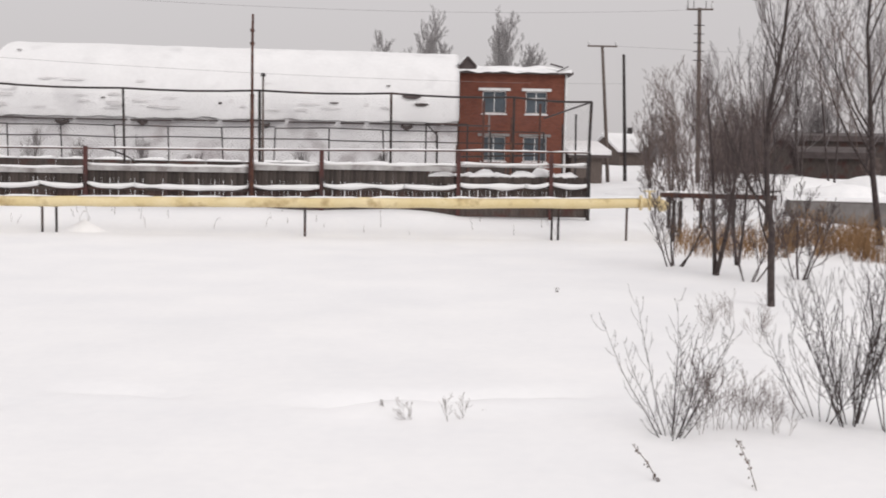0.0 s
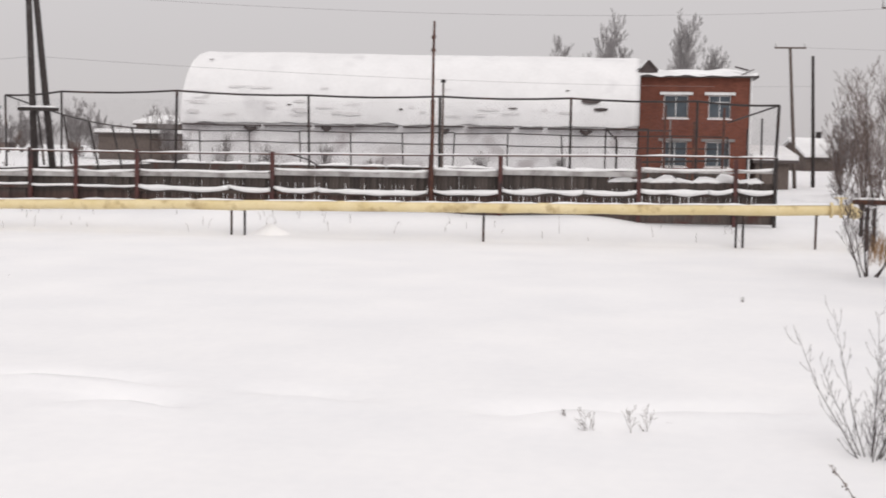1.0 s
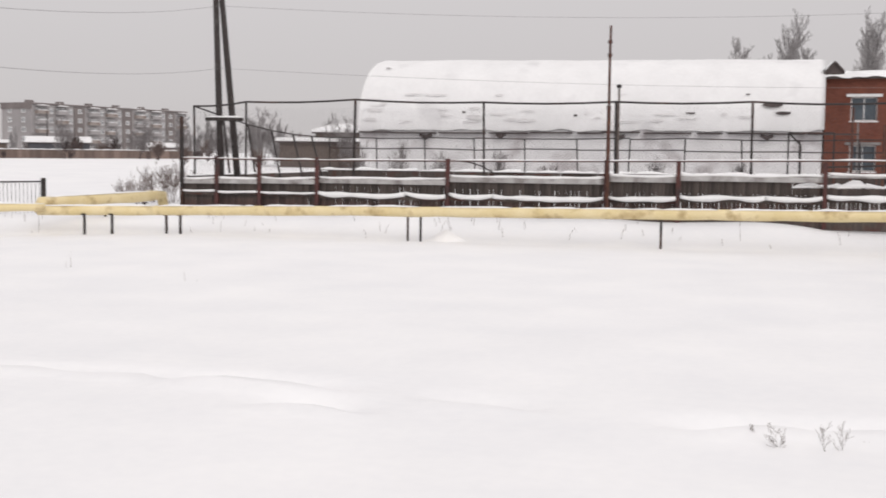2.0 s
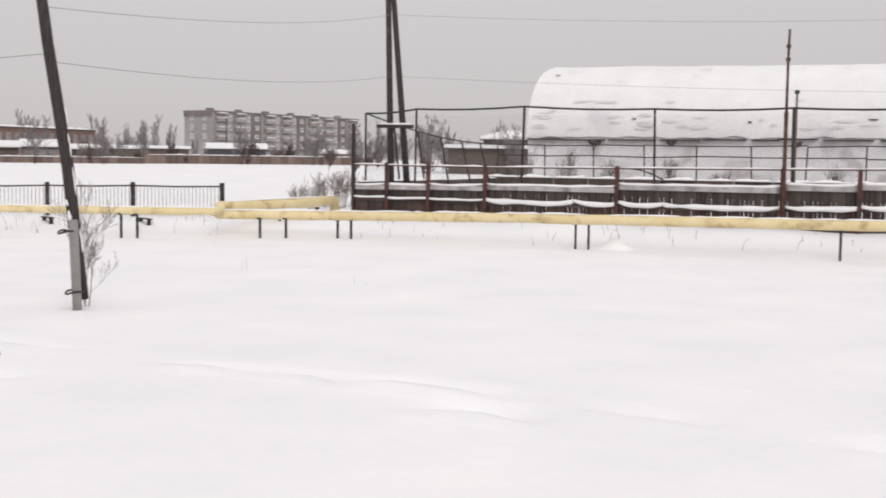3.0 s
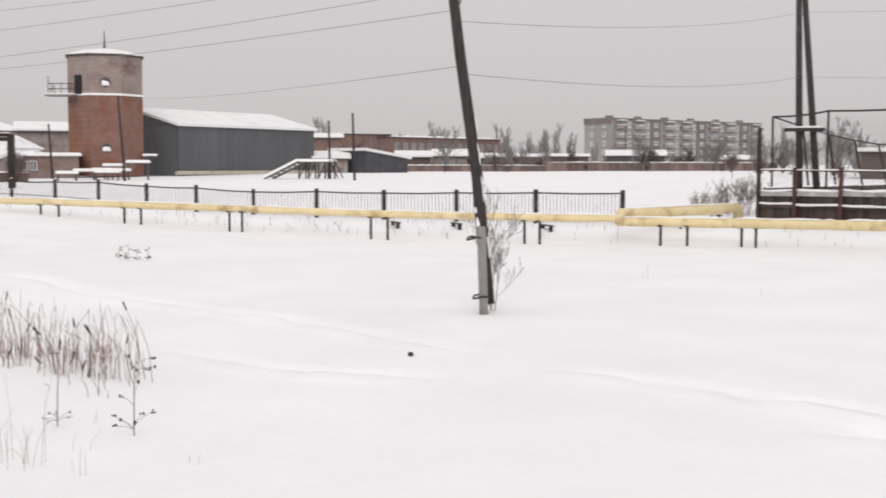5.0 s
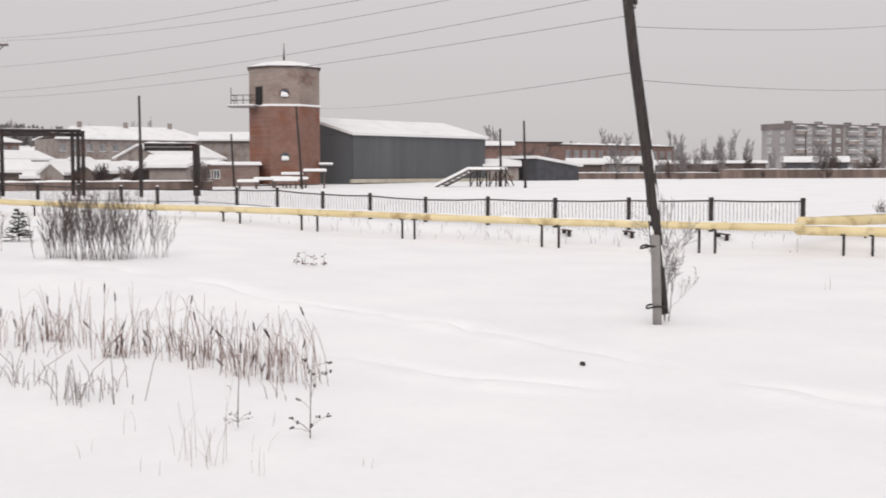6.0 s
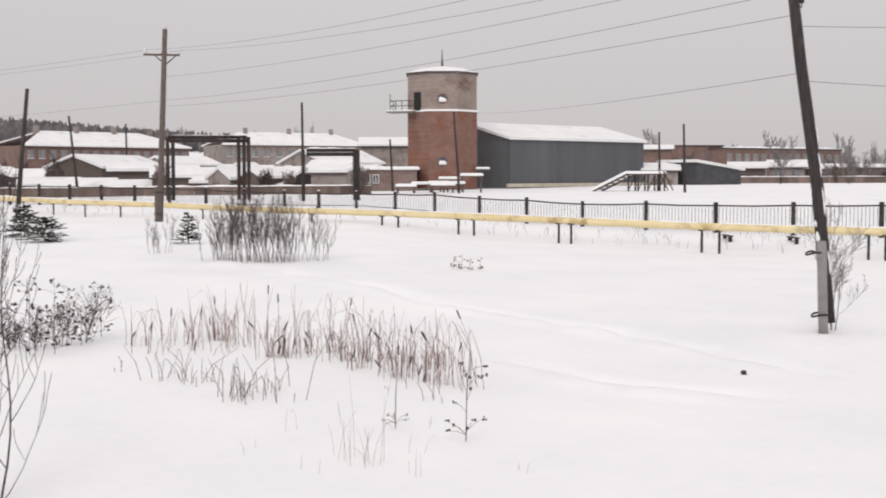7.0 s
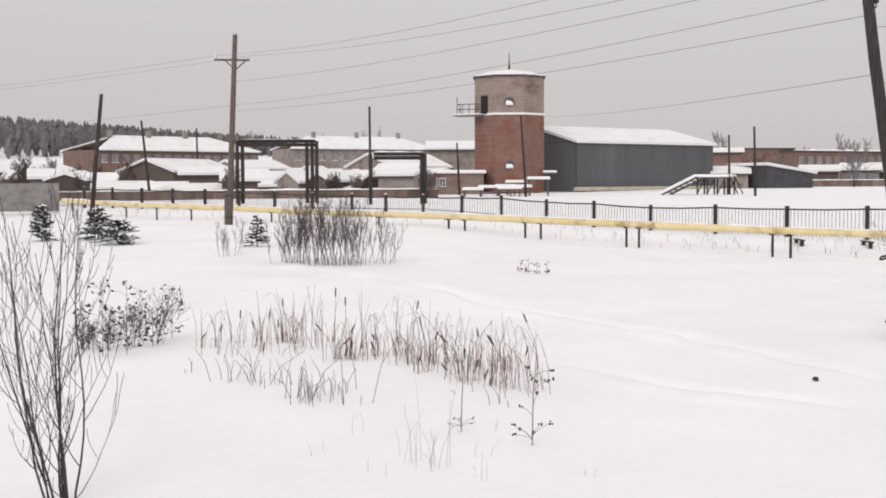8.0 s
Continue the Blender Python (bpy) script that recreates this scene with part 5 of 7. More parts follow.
# gallery on the west face
zb = TZ1 - 0.05
s = Shape()
s.box((-4.4, -2.6, zb - 0.1), (3.0, 1.6, 0.18), radians(-20))
gal = part("gallery", s, CONCRETE, tower, "small concrete gallery with railings")
s = Shape()
s.box((-4.4, -2.6, zb + 0.04), (3.0, 1.6, 0.12), radians(-20), cut=0.05)
part("snow_cap", s, SNOWCAP, gal)
for x, y in ((-5.7, -2.9), (-5.1, -3.1), (-4.4, -3.35), (-3.7, -3.6), (-5.4, -1.6)):
    s = Shape()
    s.tube([(x, y, zb), (x, y, zb + (1.9 if x < -5.6 else 1.1))], 0.04, 5)
    part("baluster", s, STEEL, gal)
for z in (0.55, 1.1):
    s = Shape()
    s.tube([(-5.7, -2.9, zb + z), (-3.2, -3.75, zb + z)], 0.04, 5)
    s.tube([(-5.7, -2.9, zb + z), (-5.4, -1.6, zb + z)], 0.04, 5)
    part("rail", s, STEEL, gal)
s = Shape()
s.box((-2.75, -2.78, zb + 1.05), (0.12, 0.95, 2.0), radians(45))
part("door", s, DARK, tower, "dark doorway")
# annex at the foot
s = Shape()
s.box((-6.0, -3.4, 2.4), (6.4, 4.2, 3.0), 0.0)
annex = part("annex", s, ANNEX, tower, "low brick annex")
s = Shape()
s.box((-6.0, -3.5, 4.05), (7.0, 4.9, 0.35), cut=0.15)
part("snow_cap", s, SNOWCAP, annex)
for x in (-8.1, -7.2):
    window(annex, (x, -5.52, 2.9), 0.6, 0.9, (0, -1), sill=False, bar=0.08)
s = Shape()
s.box((4.4, -2.6, 3.9), (1.4, 1.8, 0.16))
porch = part("canopy", s, CONCRETE, tower)
s = Shape()
s.box((4.4, -2.6, 4.06), (1.5, 1.9, 0.2), cut=0.08)
part("snow_cap", s, SNOWCAP, porch)

# flat-roofed block behind the tower
gable_house("grey_block", at(65.0, 165), at(61.5, 165), 8, height(1.55, 165, 63.2), height(1.9, 165, 63.2), PLASTER, "grey rendered block with a snowy roof beside the tower", "house", 2.0)

# snowy garden tables by the tower
for i, (az, d, wd, tall) in enumerate(((62.0, 116, 2.2, 0.75), (61.2, 119, 2.2, 0.8), (60.7, 121, 2.2, 1.2), (60.5, 117, 2.4, 0.8), (61.0, 114.5, 2.4, 0.7), (59.6, 117, 2.3, 1.6), (62.8, 113, 2.0, 0.6))):
    p = on_ground(az, d)
    t = thing("snowy_table", p, "rough timber table under a thick cap of snow" if tall < 1.5 else "tall timber stand under a cap of snow", "table", "tables by the tower")
    s = Shape()
    s.box((0, 0, tall), (wd, 0.9, 0.08), radians(60))
    part("tabletop", s, OLDWOOD, t)
    s = Shape()
    s.box((0, 0, tall + 0.18), (wd, 0.95, 0.28), radians(60), cut=0.1)
    part("snow_cap", s, SNOWCAP, t)
    for sx in (-0.4, 0.4):
        for sy in (-0.3, 0.3):
            s = Shape()
            q = Matrix.Rotation(radians(60), 4, "Z") @ Vector((sx * wd, sy, 0))
            s.box((q.x, q.y, tall / 2 - 0.1), (0.12, 0.12, tall + 0.2))
            part("leg", s, OLDWOOD, t)

# timber ramp and platform before the shed
ra = on_ground(51.9, 118)
ramp = thing("timber_ramp", ra, "snow-covered timber ramp and platform on trestles", "ramp")
ramp.rotation_euler, ramp.scale = (0, 0, radians(28)), (0.86, 0.86, 0.86)
for dy in (-1.0, 1.4):
    s = Shape()
    s.box((0, 0, 0), (4.7, 0.35, 0.2), m=Matrix.Translation((-2.1, dy, 0.95)) @ Matrix.Rotation(radians(-25), 4, "Y"))
    part("beam", s, OLDWOOD, ramp)
    s = Shape()
    s.box((0, 0, 0), (4.8, 0.6, 0.3), m=Matrix.Translation((-2.1, dy, 1.16)) @ Matrix.Rotation(radians(-25), 4, "Y"), cut=0.05)
    part("snow_cap", s, SNOWCAP, ramp)
for i in range(6):
    s = Shape()
    s.box((-3.9 + 0.7 * i, 0.2, 0.22 + 0.326 * i), (0.42, 2.3, 0.2), cut=0.05)
    part("step", s, CRUST, ramp)
s = Shape()
s.box((1.9, 0.2, 1.92), (3.8, 2.2, 0.14))
part("deck", s, OLDWOOD, ramp)
s = Shape()
s.box((1.9, 0.2, 2.12), (3.9, 2.3, 0.3), cut=0.1)
part("snow_cap", s, SNOWCAP, ramp)
for x in (0.1, 1.3, 2.5, 3.7):
    for dy in (-0.8, 1.2):
        s = Shape()
        s.box((x, dy, 0.85), (0.15, 0.15, 2.1))
        part("leg", s, TIMBER, ramp)
    s = Shape()
    s.tube([(x, -0.85, 0.0), (x + 0.9, -0.85, 1.85)], 0.06, 5)
    part("brace", s, TIMBER, ramp)
for x0 in (4.0, 4.6):
    s = Shape()
    s.tube([(x0 - 0.2, -0.8, 2.2), (x0 + 0.9, -0.8, 0.1)], 0.07, 5)
    part("brace", s, TIMBER, ramp)

# pipe portals
for az0, az1, el, d, legs in ((74.14, 70.47, 2.08, 86, (74.2, 73.95, 70.87, 70.62, 70.4)), (67.64, 65.22, 1.4, 80, (67.8, 65.3, 65.15))):
    a, b = at(az0, d), at(az1, d)
    a.z = b.z = height(el, d, (az0 + az1) / 2)
    o = on_ground(az0, d)
    pt = thing("pipe_portal", o, "tall rusty pipe portal raised on steel legs", "pipe portal", "pipe portals")
    for dz in (0, -0.28):
        s = Shape()
        s.tube([a - o + Vector((0, 0, dz)), b - o + Vector((0, 0, dz))], 0.13, 8)
        part("pipe", s, STEEL, pt, smooth=True)
    s = Shape()
    s.ridge(a - o + Vector((0, 0, 0.1)), b - o + Vector((0, 0, 0.1)), 0.25, 0.12 if el < 2 else 0.05, rng)
    part("snow_cap", s, SNOWCAP, pt, smooth=True)
    for az in legs:
        p = on_ground(az, d)
        s = Shape()
        s.tube([p - o, Vector((p.x - o.x, p.y - o.y, a.z - o.z))], 0.14, 8)
        part("leg", s, STEEL, pt, smooth=True)

# school: two flat-roofed brick blocks
for az0, az1, e, d0, d1, wins in ((49.95, 47.55, 1.27, 236, 240, 0), (47.5, 42.2, 1.12, 236, 262, 14)):
    p, q = at(az0, d0), at(az1, d1)
    hgt = height(e, d0, az0) - 1.8
    b = thing("brick_school", (0, 0, 0), "flat-roofed red brick school building, snow along its parapet" if wins else "windowless red brick hall with a flat roof", "school")
    b.matrix_basis = wall_frame(p, q) @ Matrix.Translation((0, 0, 1.8))
    L = (q - p).length
    s = Shape()
    s.box((L / 2, 7, hgt / 2 - 0.2), (L, 14, hgt + 0.4))
    part("wall", s, BRICK_FAR, b)
    s = Shape()
    s.box((L / 2, 7, hgt + 0.1), (L + 0.4, 14.4, 0.25))
    rf = part("roof_slab", s, SLATE, b)
    if wins:
        s = Shape()
        s.ridge((0, 0.6, hgt + 0.2), (L, 0.6, hgt + 0.2), 1.8, 0.5, rng, steps=40)
        part("snow_cap", s, SNOWCAP, b, smooth=True)
    for i in range(wins):
        for rw in range(2):
            window(b, (1.6 + (L - 3) * i / (wins - 1), -0.02, hgt * (0.3 + 0.42 * rw)), 1.2, 1.7, (0, -1), bar=0.14, glass=FARGLASS, frame_mat=PANEL)

# barn and small sheds at the far edge of the field
p, q = at(48.75, 150), at(46.7, 156)
barn = thing("barn", (0, 0, 0), "dark blue-grey barn with a sloping snowy roof", "barn")
barn.matrix_basis = wall_frame(p, q) @ Matrix.Translation((0, 0, 1.8))
L = (q - p).length
h0, h1 = height(0.50, 150, 49) - 1.8, height(0.08, 158, 47) - 1.8
s = Shape()
s.v = [(0, 0, -0.4), (L, 0, -0.4), (L, 6, -0.4), (0, 6, -0.4), (0, 0, h0), (L, 0, h1), (L, 6, h1), (0, 6, h0)]
s.f = [(3, 2, 1, 0), (4, 5, 6, 7), (0, 1, 5, 4), (1, 2, 6, 5), (2, 3, 7, 6), (3, 0, 4, 7)]
part("wall", s, BLUEWALL, barn)
s = Shape()
s.v = [(-0.4, -0.4, h0), (L + 0.4, -0.4, h1), (L + 0.4, 6.4, h1), (-0.4, 6.4, h0), (-0.4, -0.4, h0 + 0.35), (L + 0.4, -0.4, h1 + 0.35), (L + 0.4, 6.4, h1 + 0.35), (-0.4, 6.4, h0 + 0.35)]
s.f = [(3, 2, 1, 0), (4, 5, 6, 7), (0, 1, 5, 4), (1, 2, 6, 5), (2, 3, 7, 6), (3, 0, 4, 7)]
part("roof", s, ROOFSNOW, barn, "sloping roof under snow")
SMALL = [  # bearing, distance, length, eave and ridge elevation, turned end-on
    (46.4, 175, 5, 0.0, 0.42, OLDWOOD, "low dark shed with a snowy roof"), (44.6, 178, 5, 0.0, 0.5, PLASTER, "small garden house under snow"), (43.4, 180, 5, 0.0, 0.3, OLDWOOD, "low snowy lean-to by gardens"),
    (50.6, 150, 5, -0.1, 0.4, PLASTER, "small pale shed with a thick snowy roof"), (51.0, 190, 7, 1.0, 1.3, BRICK_FAR, "tall narrow house behind the barn"), (35.6, 230, 11, 0.1, 0.5, BLUEWALL, "blue-grey garage with a low snowy gable"), (30.6, 240, 8, 0.0, 0.3, PLASTER, "small snowy outbuilding near flats"), (39.5, 250, 14, 0.15, 0.3, OLDWOOD, "long dark shed below frosted trees"),
    (41.5, 240, 10, 0.1, 0.3, OLDWOOD, "dark shed half hidden by trees"), (22.4, 140, 6, 0.75, 1.35, OLDWOOD, "timber house with a snowy roof beyond the court"), (23.2, 120, 9, 0.5, 0.62, OLDWOOD, "long dark timber shed beyond the court"),
]
for az, d, ln, e, r, m, label in SMALL:
    c, u = at(az, d), aim(az - 90, 1)
    gable_house("shed" if "house" not in label else "house", c - u * ln / 2, c + u * ln / 2, 6, height(e + 0.5 * (r - e), d, az), height(r, d, az), m, label, "shed" if "house" not in label else "house", 1.7, wins=2 if "house" in label else 0, hip=ln * 0.42 if "roof beyond" in label else 0)
# long dark paling at the far edge of the field
for az0, az1, d0, d1, hgt in ((50.5, 40.0, 165, 185, 1.0), (40.0, 29.0, 190, 225, 1.5), (64.5, 83.0, 104, 104, 0.85)):
    a, b = on_ground(az0, d0), on_ground(az1, d1)
    fz = thing("board_fence", a, "long low brown board fence at the edge of the settlement", "fence")
    n = 24
    for i in range(n):
        p, q = a.lerp(b, i / n) - a, a.lerp(b, (i + 1) / n) - a
        c = (p + q) / 2
        g = ground_z(c.x + a.x, c.y + a.y) - a.z
        s = Shape()
        s.box((c.x, c.y, g + hgt / 2 - 0.2), ((q - p).length * 0.99, 0.1, hgt + 0.3 + rng.uniform(-0.1, 0.1)), math.atan2((q - p).y, (q - p).x))
        part("panel", s, PALING, fz)
    s = Shape()
    s.ridge((0, 0, hgt - 0.1 + ground_z(a.x, a.y) - a.z), b - a + Vector((0, 0, hgt - 0.1)), 0.4, 0.2, rng, steps=60)
    part("snow_cap", s, SNOWCAP, fz, smooth=True)

# houses of the settlement below the wooded hill
gable_house("brick_house", at(80.6, 215), at(73.2, 232), 14, height(1.66, 222, 76.9), height(2.3, 225, 76.9), BRICK_FAR, "long two-storey brick house with a snowy hipped roof", "house", 2.0, wins=16, win_rows=2, hip=7, chimneys=4)
gable_house("apartment_house", at(71.6, 250), at(64.7, 262), 14, height(1.68, 255, 68.2), height(2.25, 258, 68.2), PLASTER, "grey two-storey apartment house with a snowy roof", "house", 2.0, wins=12, win_rows=2, hip=6, chimneys=3)
gable_house("log_house", at(77.2, 128), at(74.4, 137), 7, height(0.65, 130, 75.8), height(1.15, 133, 75.8), OLDWOOD, "low grey timber house with a snow-laden roof", "house", 2.0, wins=3)
gable_house("house", at(85.5, 190), at(81.4, 200), 12, height(0.75, 195, 83.5), height(1.1, 198, 83.5), OLDWOOD, "low house with a broad snowy roof", "house", 2.0, wins=5)
gable_house("house", at(66.8, 150), at(64.0, 158), 8, height(0.75, 152, 65.4), height(1.3, 155, 65.4), PLASTER, "house with a broad snowy roof behind a portal", "house", 2.0, wins=3)
gable_house("house", at(74.0, 165), at(71.8, 170), 7, height(0.75, 165, 72.9), height(1.1, 168, 72.9), PLASTER, "pale house under deep snow", "house", 2.0, wins=3)
rng = random.Random(77)
for i, (az, d, ln, e, r) in enumerate(((79.6, 120, 7, -0.1, 0.35), (78.3, 116, 6, -0.2, 0.3), (72.6, 118, 6, -0.1, 0.25), (71.8, 140, 8, 0.3, 0.7), (70.2, 112, 5, -0.3, 0.25), (69.6, 124, 7, 0.0, 0.4), (68.6, 130, 8, 0.15, 0.55), (67.0, 120, 6, 0.0, 0.35), (66.2, 128, 6, 0.2, 0.55), (73.3, 128, 6, 0.1, 0.5), (75.0, 112, 6, -0.3, 0.1), (82.6, 150, 9, 0.5, 0.9))):
    c, u = at(az, d), aim(az - 90 + rng.uniform(-25, 25), 1)
    gable_house("shed", c - u * ln / 2, c + u * ln / 2, 5, height(e, d, az), height(e + 0.6 * (r - e), d, az), OLDWOOD if i % 2 else PLASTER, "small snow-covered outbuilding among houses", "shed", 1.9, group="outbuildings of the settlement")
# lean-tos, woodpiles and small gables that crowd the yards
rng = random.Random(55)
for i in range(34):
    az, d = rng.uniform(63.8, 84.5), rng.uniform(108, 150)
    ln, dep = rng.uniform(2.5, 5.5), rng.uniform(2.5, 4)
    c, u = at(az, d), aim(az - 90 + rng.choice((-60, -30, 0, 20, 50, 80)), 1)
    g = ground_z(c.x, c.y)
    e = rng.uniform(1.3, 2.3)
    gable_house("outhouse", c - u * ln / 2, c + u * ln / 2, dep, g + e, g + e + rng.uniform(0.35, 1.0), rng.choice((OLDWOOD, PLANK, PLASTER, OLDWOOD)), "small weathered outhouse with a snowy roof", "outhouse", g - 0.2, group="outhouses of the settlement", over=0.25)
# grey wall at the edge of the field
s = Shape()
a, b = on_ground(86.5, 84), on_ground(82.4, 84)
s.box((0, 0, 2.1 - (a.z + b.z) / 2), ((b - a).length, 0.2, 1.9))
put(solo("concrete_wall", s, CONCRETE, "plain grey concrete wall beside the field", "wall"), (a + b) / 2 + Vector((0, 0, 0.0)), math.atan2((b - a).y, (b - a).x))

# sheds and long dark roofs beyond the thicket
gable_house("shed", at(-6.1, 73), at(-7.6, 74), 3, height(0.12, 73, -7.1), height(0.5, 74, -7.1), OLDWOOD, "small brown timber shed with a snowy roof beside the brick house", "shed", 1.0)
gable_house("house", at(-8.4, 120), at(-10.0, 122), 6, height(0.3, 120, -9.2), height(1.0, 122, -9.2), OLDWOOD, "small house with a snowy roof behind poles", "house", 1.5)
gable_house("barn", at(-13.2, 100), at(-22.5, 104), 7, height(1.1, 100, -17.9), height(1.25, 102, -17.9), PLANK, "long low dark barn behind bare trees", "barn", 1.2, roof_mat=SLATE, roof_label="dark wind-swept roof")
gable_house("shed", at(-16.9, 88), at(-19.8, 88), 2.5, height(0.35, 88, -18.4), height(0.55, 89, -18.4), PLANK, "open-fronted shed with a dark low roof", "shed", 1.2, roof_mat=SLATE, roof_label="dark wind-swept roof")
for az, d, w2, h2 in ((-16.4, 60, 5, 1.0), (-12.5, 66, 6, 0.9), (-18.6, 55, 4, 0.9), (-9.6, 62, 4, 0.7), (-14.4, 72, 6, 0.9), (-20.3, 62, 5, 1.0)):
    p = on_ground(az, d)
    s = Shape()
    rows, cols = 6, 14
    h2 *= 0.65
    for j in range(rows + 1):
        for i in range(cols):
            t, r = i * math.tau / cols, j / rows
            s.v.append((w2 / 2 * math.sin(r * math.pi / 2) * math.cos(t) * (1 + 0.2 * noise.noise((math.cos(t), math.sin(t), az))), w2 / 3 * math.sin(r * math.pi / 2) * math.sin(t), h2 * math.cos(r * math.pi / 2) * (1 + 0.25 * noise.noise((r * 2, t, az))) - 0.1))
    for j in range(rows):
        for i in range(cols):
            q = (i + 1) % cols
            s.f.append((j * cols + i, (j + 1) * cols + i, (j + 1) * cols + q, j * cols + q))
    put(solo("snow_mound", s, SNOWCAP, "rounded mound of drifted snow", "snow mound", "snow mounds beyond the thicket", smooth=True), p)


# ---------------------------------------------------------------- bare trees and shrubs
def sprout(store, p, d, length, r, depth, rng, o):
    """Grows one bare branch and its side shoots. store: wood and twig shapes."""
    seg = o.get("seg", 4)
    pts, rad = [p.copy()], [r]
    q, v = p.copy(), d.normalized()
    last = depth >= o["levels"]
    for i in range(seg):
        bend = Vector((rng.uniform(-1, 1), rng.uniform(-1, 1), rng.uniform(-0.5, 1))) * o.get("crook", 0.14)
        v = (v + bend + Vector((0, 0, o.get("rise", 0.08) * (1 if depth else 0.3)))).normalized()
        q = q + v * (length / seg)
        pts.append(q.copy())
        rad.append(max(o["tip"], r * (1 - (i + 1) / seg * (0.75 if not last else 0.8))))
    k = 0 if r > o.get("wood", 0.03) else 1
    store[k].tube(pts, rad, 8 if r > 0.06 else 5 if k == 0 else 3, caps=False)
    if last:
        return
    n = o["kids"][depth] if depth < len(o["kids"]) else 3
    lo = o.get("clear", 0.25) if depth == 0 else 0.15
    for i in range(n):
        t = lo + (0.98 - lo) * (i + rng.random()) / n
        f = t * seg
        j = min(seg - 1, int(f))
        c = pts[j].lerp(pts[j + 1], f - j)
        ax = (pts[j + 1] - pts[j]).normalized()
        a = rng.uniform(0, math.tau)
        e = ax.orthogonal().normalized()
        e = e * math.cos(a) + ax.cross(e) * math.sin(a)
        op = radians(rng.uniform(*o.get("spread", (25, 50))))
        w = ax * math.cos(op) + e * math.sin(op)
        sprout(store, c, w, length * rng.uniform(*o.get("ratio", (0.35, 0.6))) * (1.15 - 0.6 * t), rad[j] * rng.uniform(*o.get("thin", (0.34, 0.52))), depth + 1, rng, o)


def bare_tree(name, foot, tall, label, seed, stems=1, r=0.1, splay=0.1, wood_mat=None, twig_mat=None, category="tree", group="", **o):
    """A leafless tree or shrub: trunk with limbs, and a crown of fine twigs."""
    rng = random.Random(seed)
    opt = dict(levels=3, kids=(9, 6, 4), tip=0.004)
    opt.update(o)
    woods, twigs = [], Shape()
    for i in range(stems):
        store = (Shape(), twigs)
        woods.append(store[0])
        a = rng.uniform(0, math.tau)
        sp = splay * (rng.uniform(0.3, 1) if stems > 1 else rng.uniform(0, 1))
        d = Vector((math.cos(a) * sp, math.sin(a) * sp, 1))
        b = Vector((math.cos(a), math.sin(a), 0)) * (r * 1.2 + 0.05 * splay * tall) * (1 if stems > 1 else 0) * rng.random() * opt.get("base", 1)
        sprout(store, b + Vector((0, 0, -0.15)), d, tall * (rng.uniform(0.65, 1) if stems > 1 else 1), r * (rng.uniform(0.7, 1) if stems > 1 else 1), 0, rng, opt)
    ob = thing(name, foot, label, category, group)
    for wd in woods:
        if wd.v:
            part("trunk" if stems == 1 else "stem", wd, wood_mat or BARK, ob, smooth=True)
    if twigs.v:
        part("crown", twigs, twig_mat or TWIG, ob)
    return ob


near_o = dict(levels=3, kids=(14, 7, 5), tip=0.006, spread=(22, 48), rise=0.12, crook=0.12)
bare_tree("tree", on_ground(-15.76, 25.6), 7.7, "tall bare young tree with upright dark branches", 1, r=0.085, wood=0.02, clear=0.17, twig_mat=TWIG, splay=0.05, **dict(near_o, kids=(30, 9, 4), ratio=(0.27, 0.42), thin=(0.26, 0.42), tip=0.004, seg=9, crook=0.13))
bare_tree("tree", on_ground(-13.1, 31.2), 6.0, "bare multi-stemmed tree standing in snow", 2, stems=2, r=0.075, splay=0.16, wood=0.02, clear=0.15, **dict(near_o, kids=(20, 8, 3), tip=0.0045, thin=(0.24, 0.4), seg=6))
bare_tree("tree", on_ground(-14.1, 34.0), 4.2, "bare slender tree beside a larger one", 3, stems=2, r=0.05, splay=0.3, wood=0.02, clear=0.15, **dict(near_o, kids=(12, 7, 3), tip=0.005, thin=(0.25, 0.4)))
bare_tree("shrub", on_ground(-11.2, 33.0), 2.6, "low bare shrub with long arching branches", 4, stems=6, r=0.035, splay=1.1, category="shrub", **dict(near_o, kids=(7, 5, 3), tip=0.006))
bare_tree("shrub", on_ground(-14.6, 30.0), 2.2, "low bare shrub among trees", 41, stems=5, r=0.03, splay=1.0, category="shrub", **dict(near_o, kids=(6, 5, 3), tip=0.006))
bare_tree("shrub", on_ground(-17.0, 31.0), 2.6, "tangled bare shrub among trees", 42, stems=6, r=0.03, splay=0.9, category="shrub", **dict(near_o, kids=(6, 5, 3), tip=0.006))
for i, (az, d, tall, seed) in enumerate(((-10.9, 56, 6.3, 5), (-12.2, 52, 7.0, 6), (-13.6, 58, 6.2, 7), (-10.1, 62, 4.6, 8), (-11.4, 60, 6.2, 9), (-14.6, 60, 5.6, 91))):
    bare_tree("willow", on_ground(az, d), tall, "bushy bare willow with dense brownish twigs", seed, stems=9, r=0.032, splay=0.34, wood=0.03, clear=0.05, twig_mat=REDTWIG, category="tree", group="thicket of willows", **dict(near_o, kids=(12, 7, 3), tip=0.0065, ratio=(0.2, 0.38)))
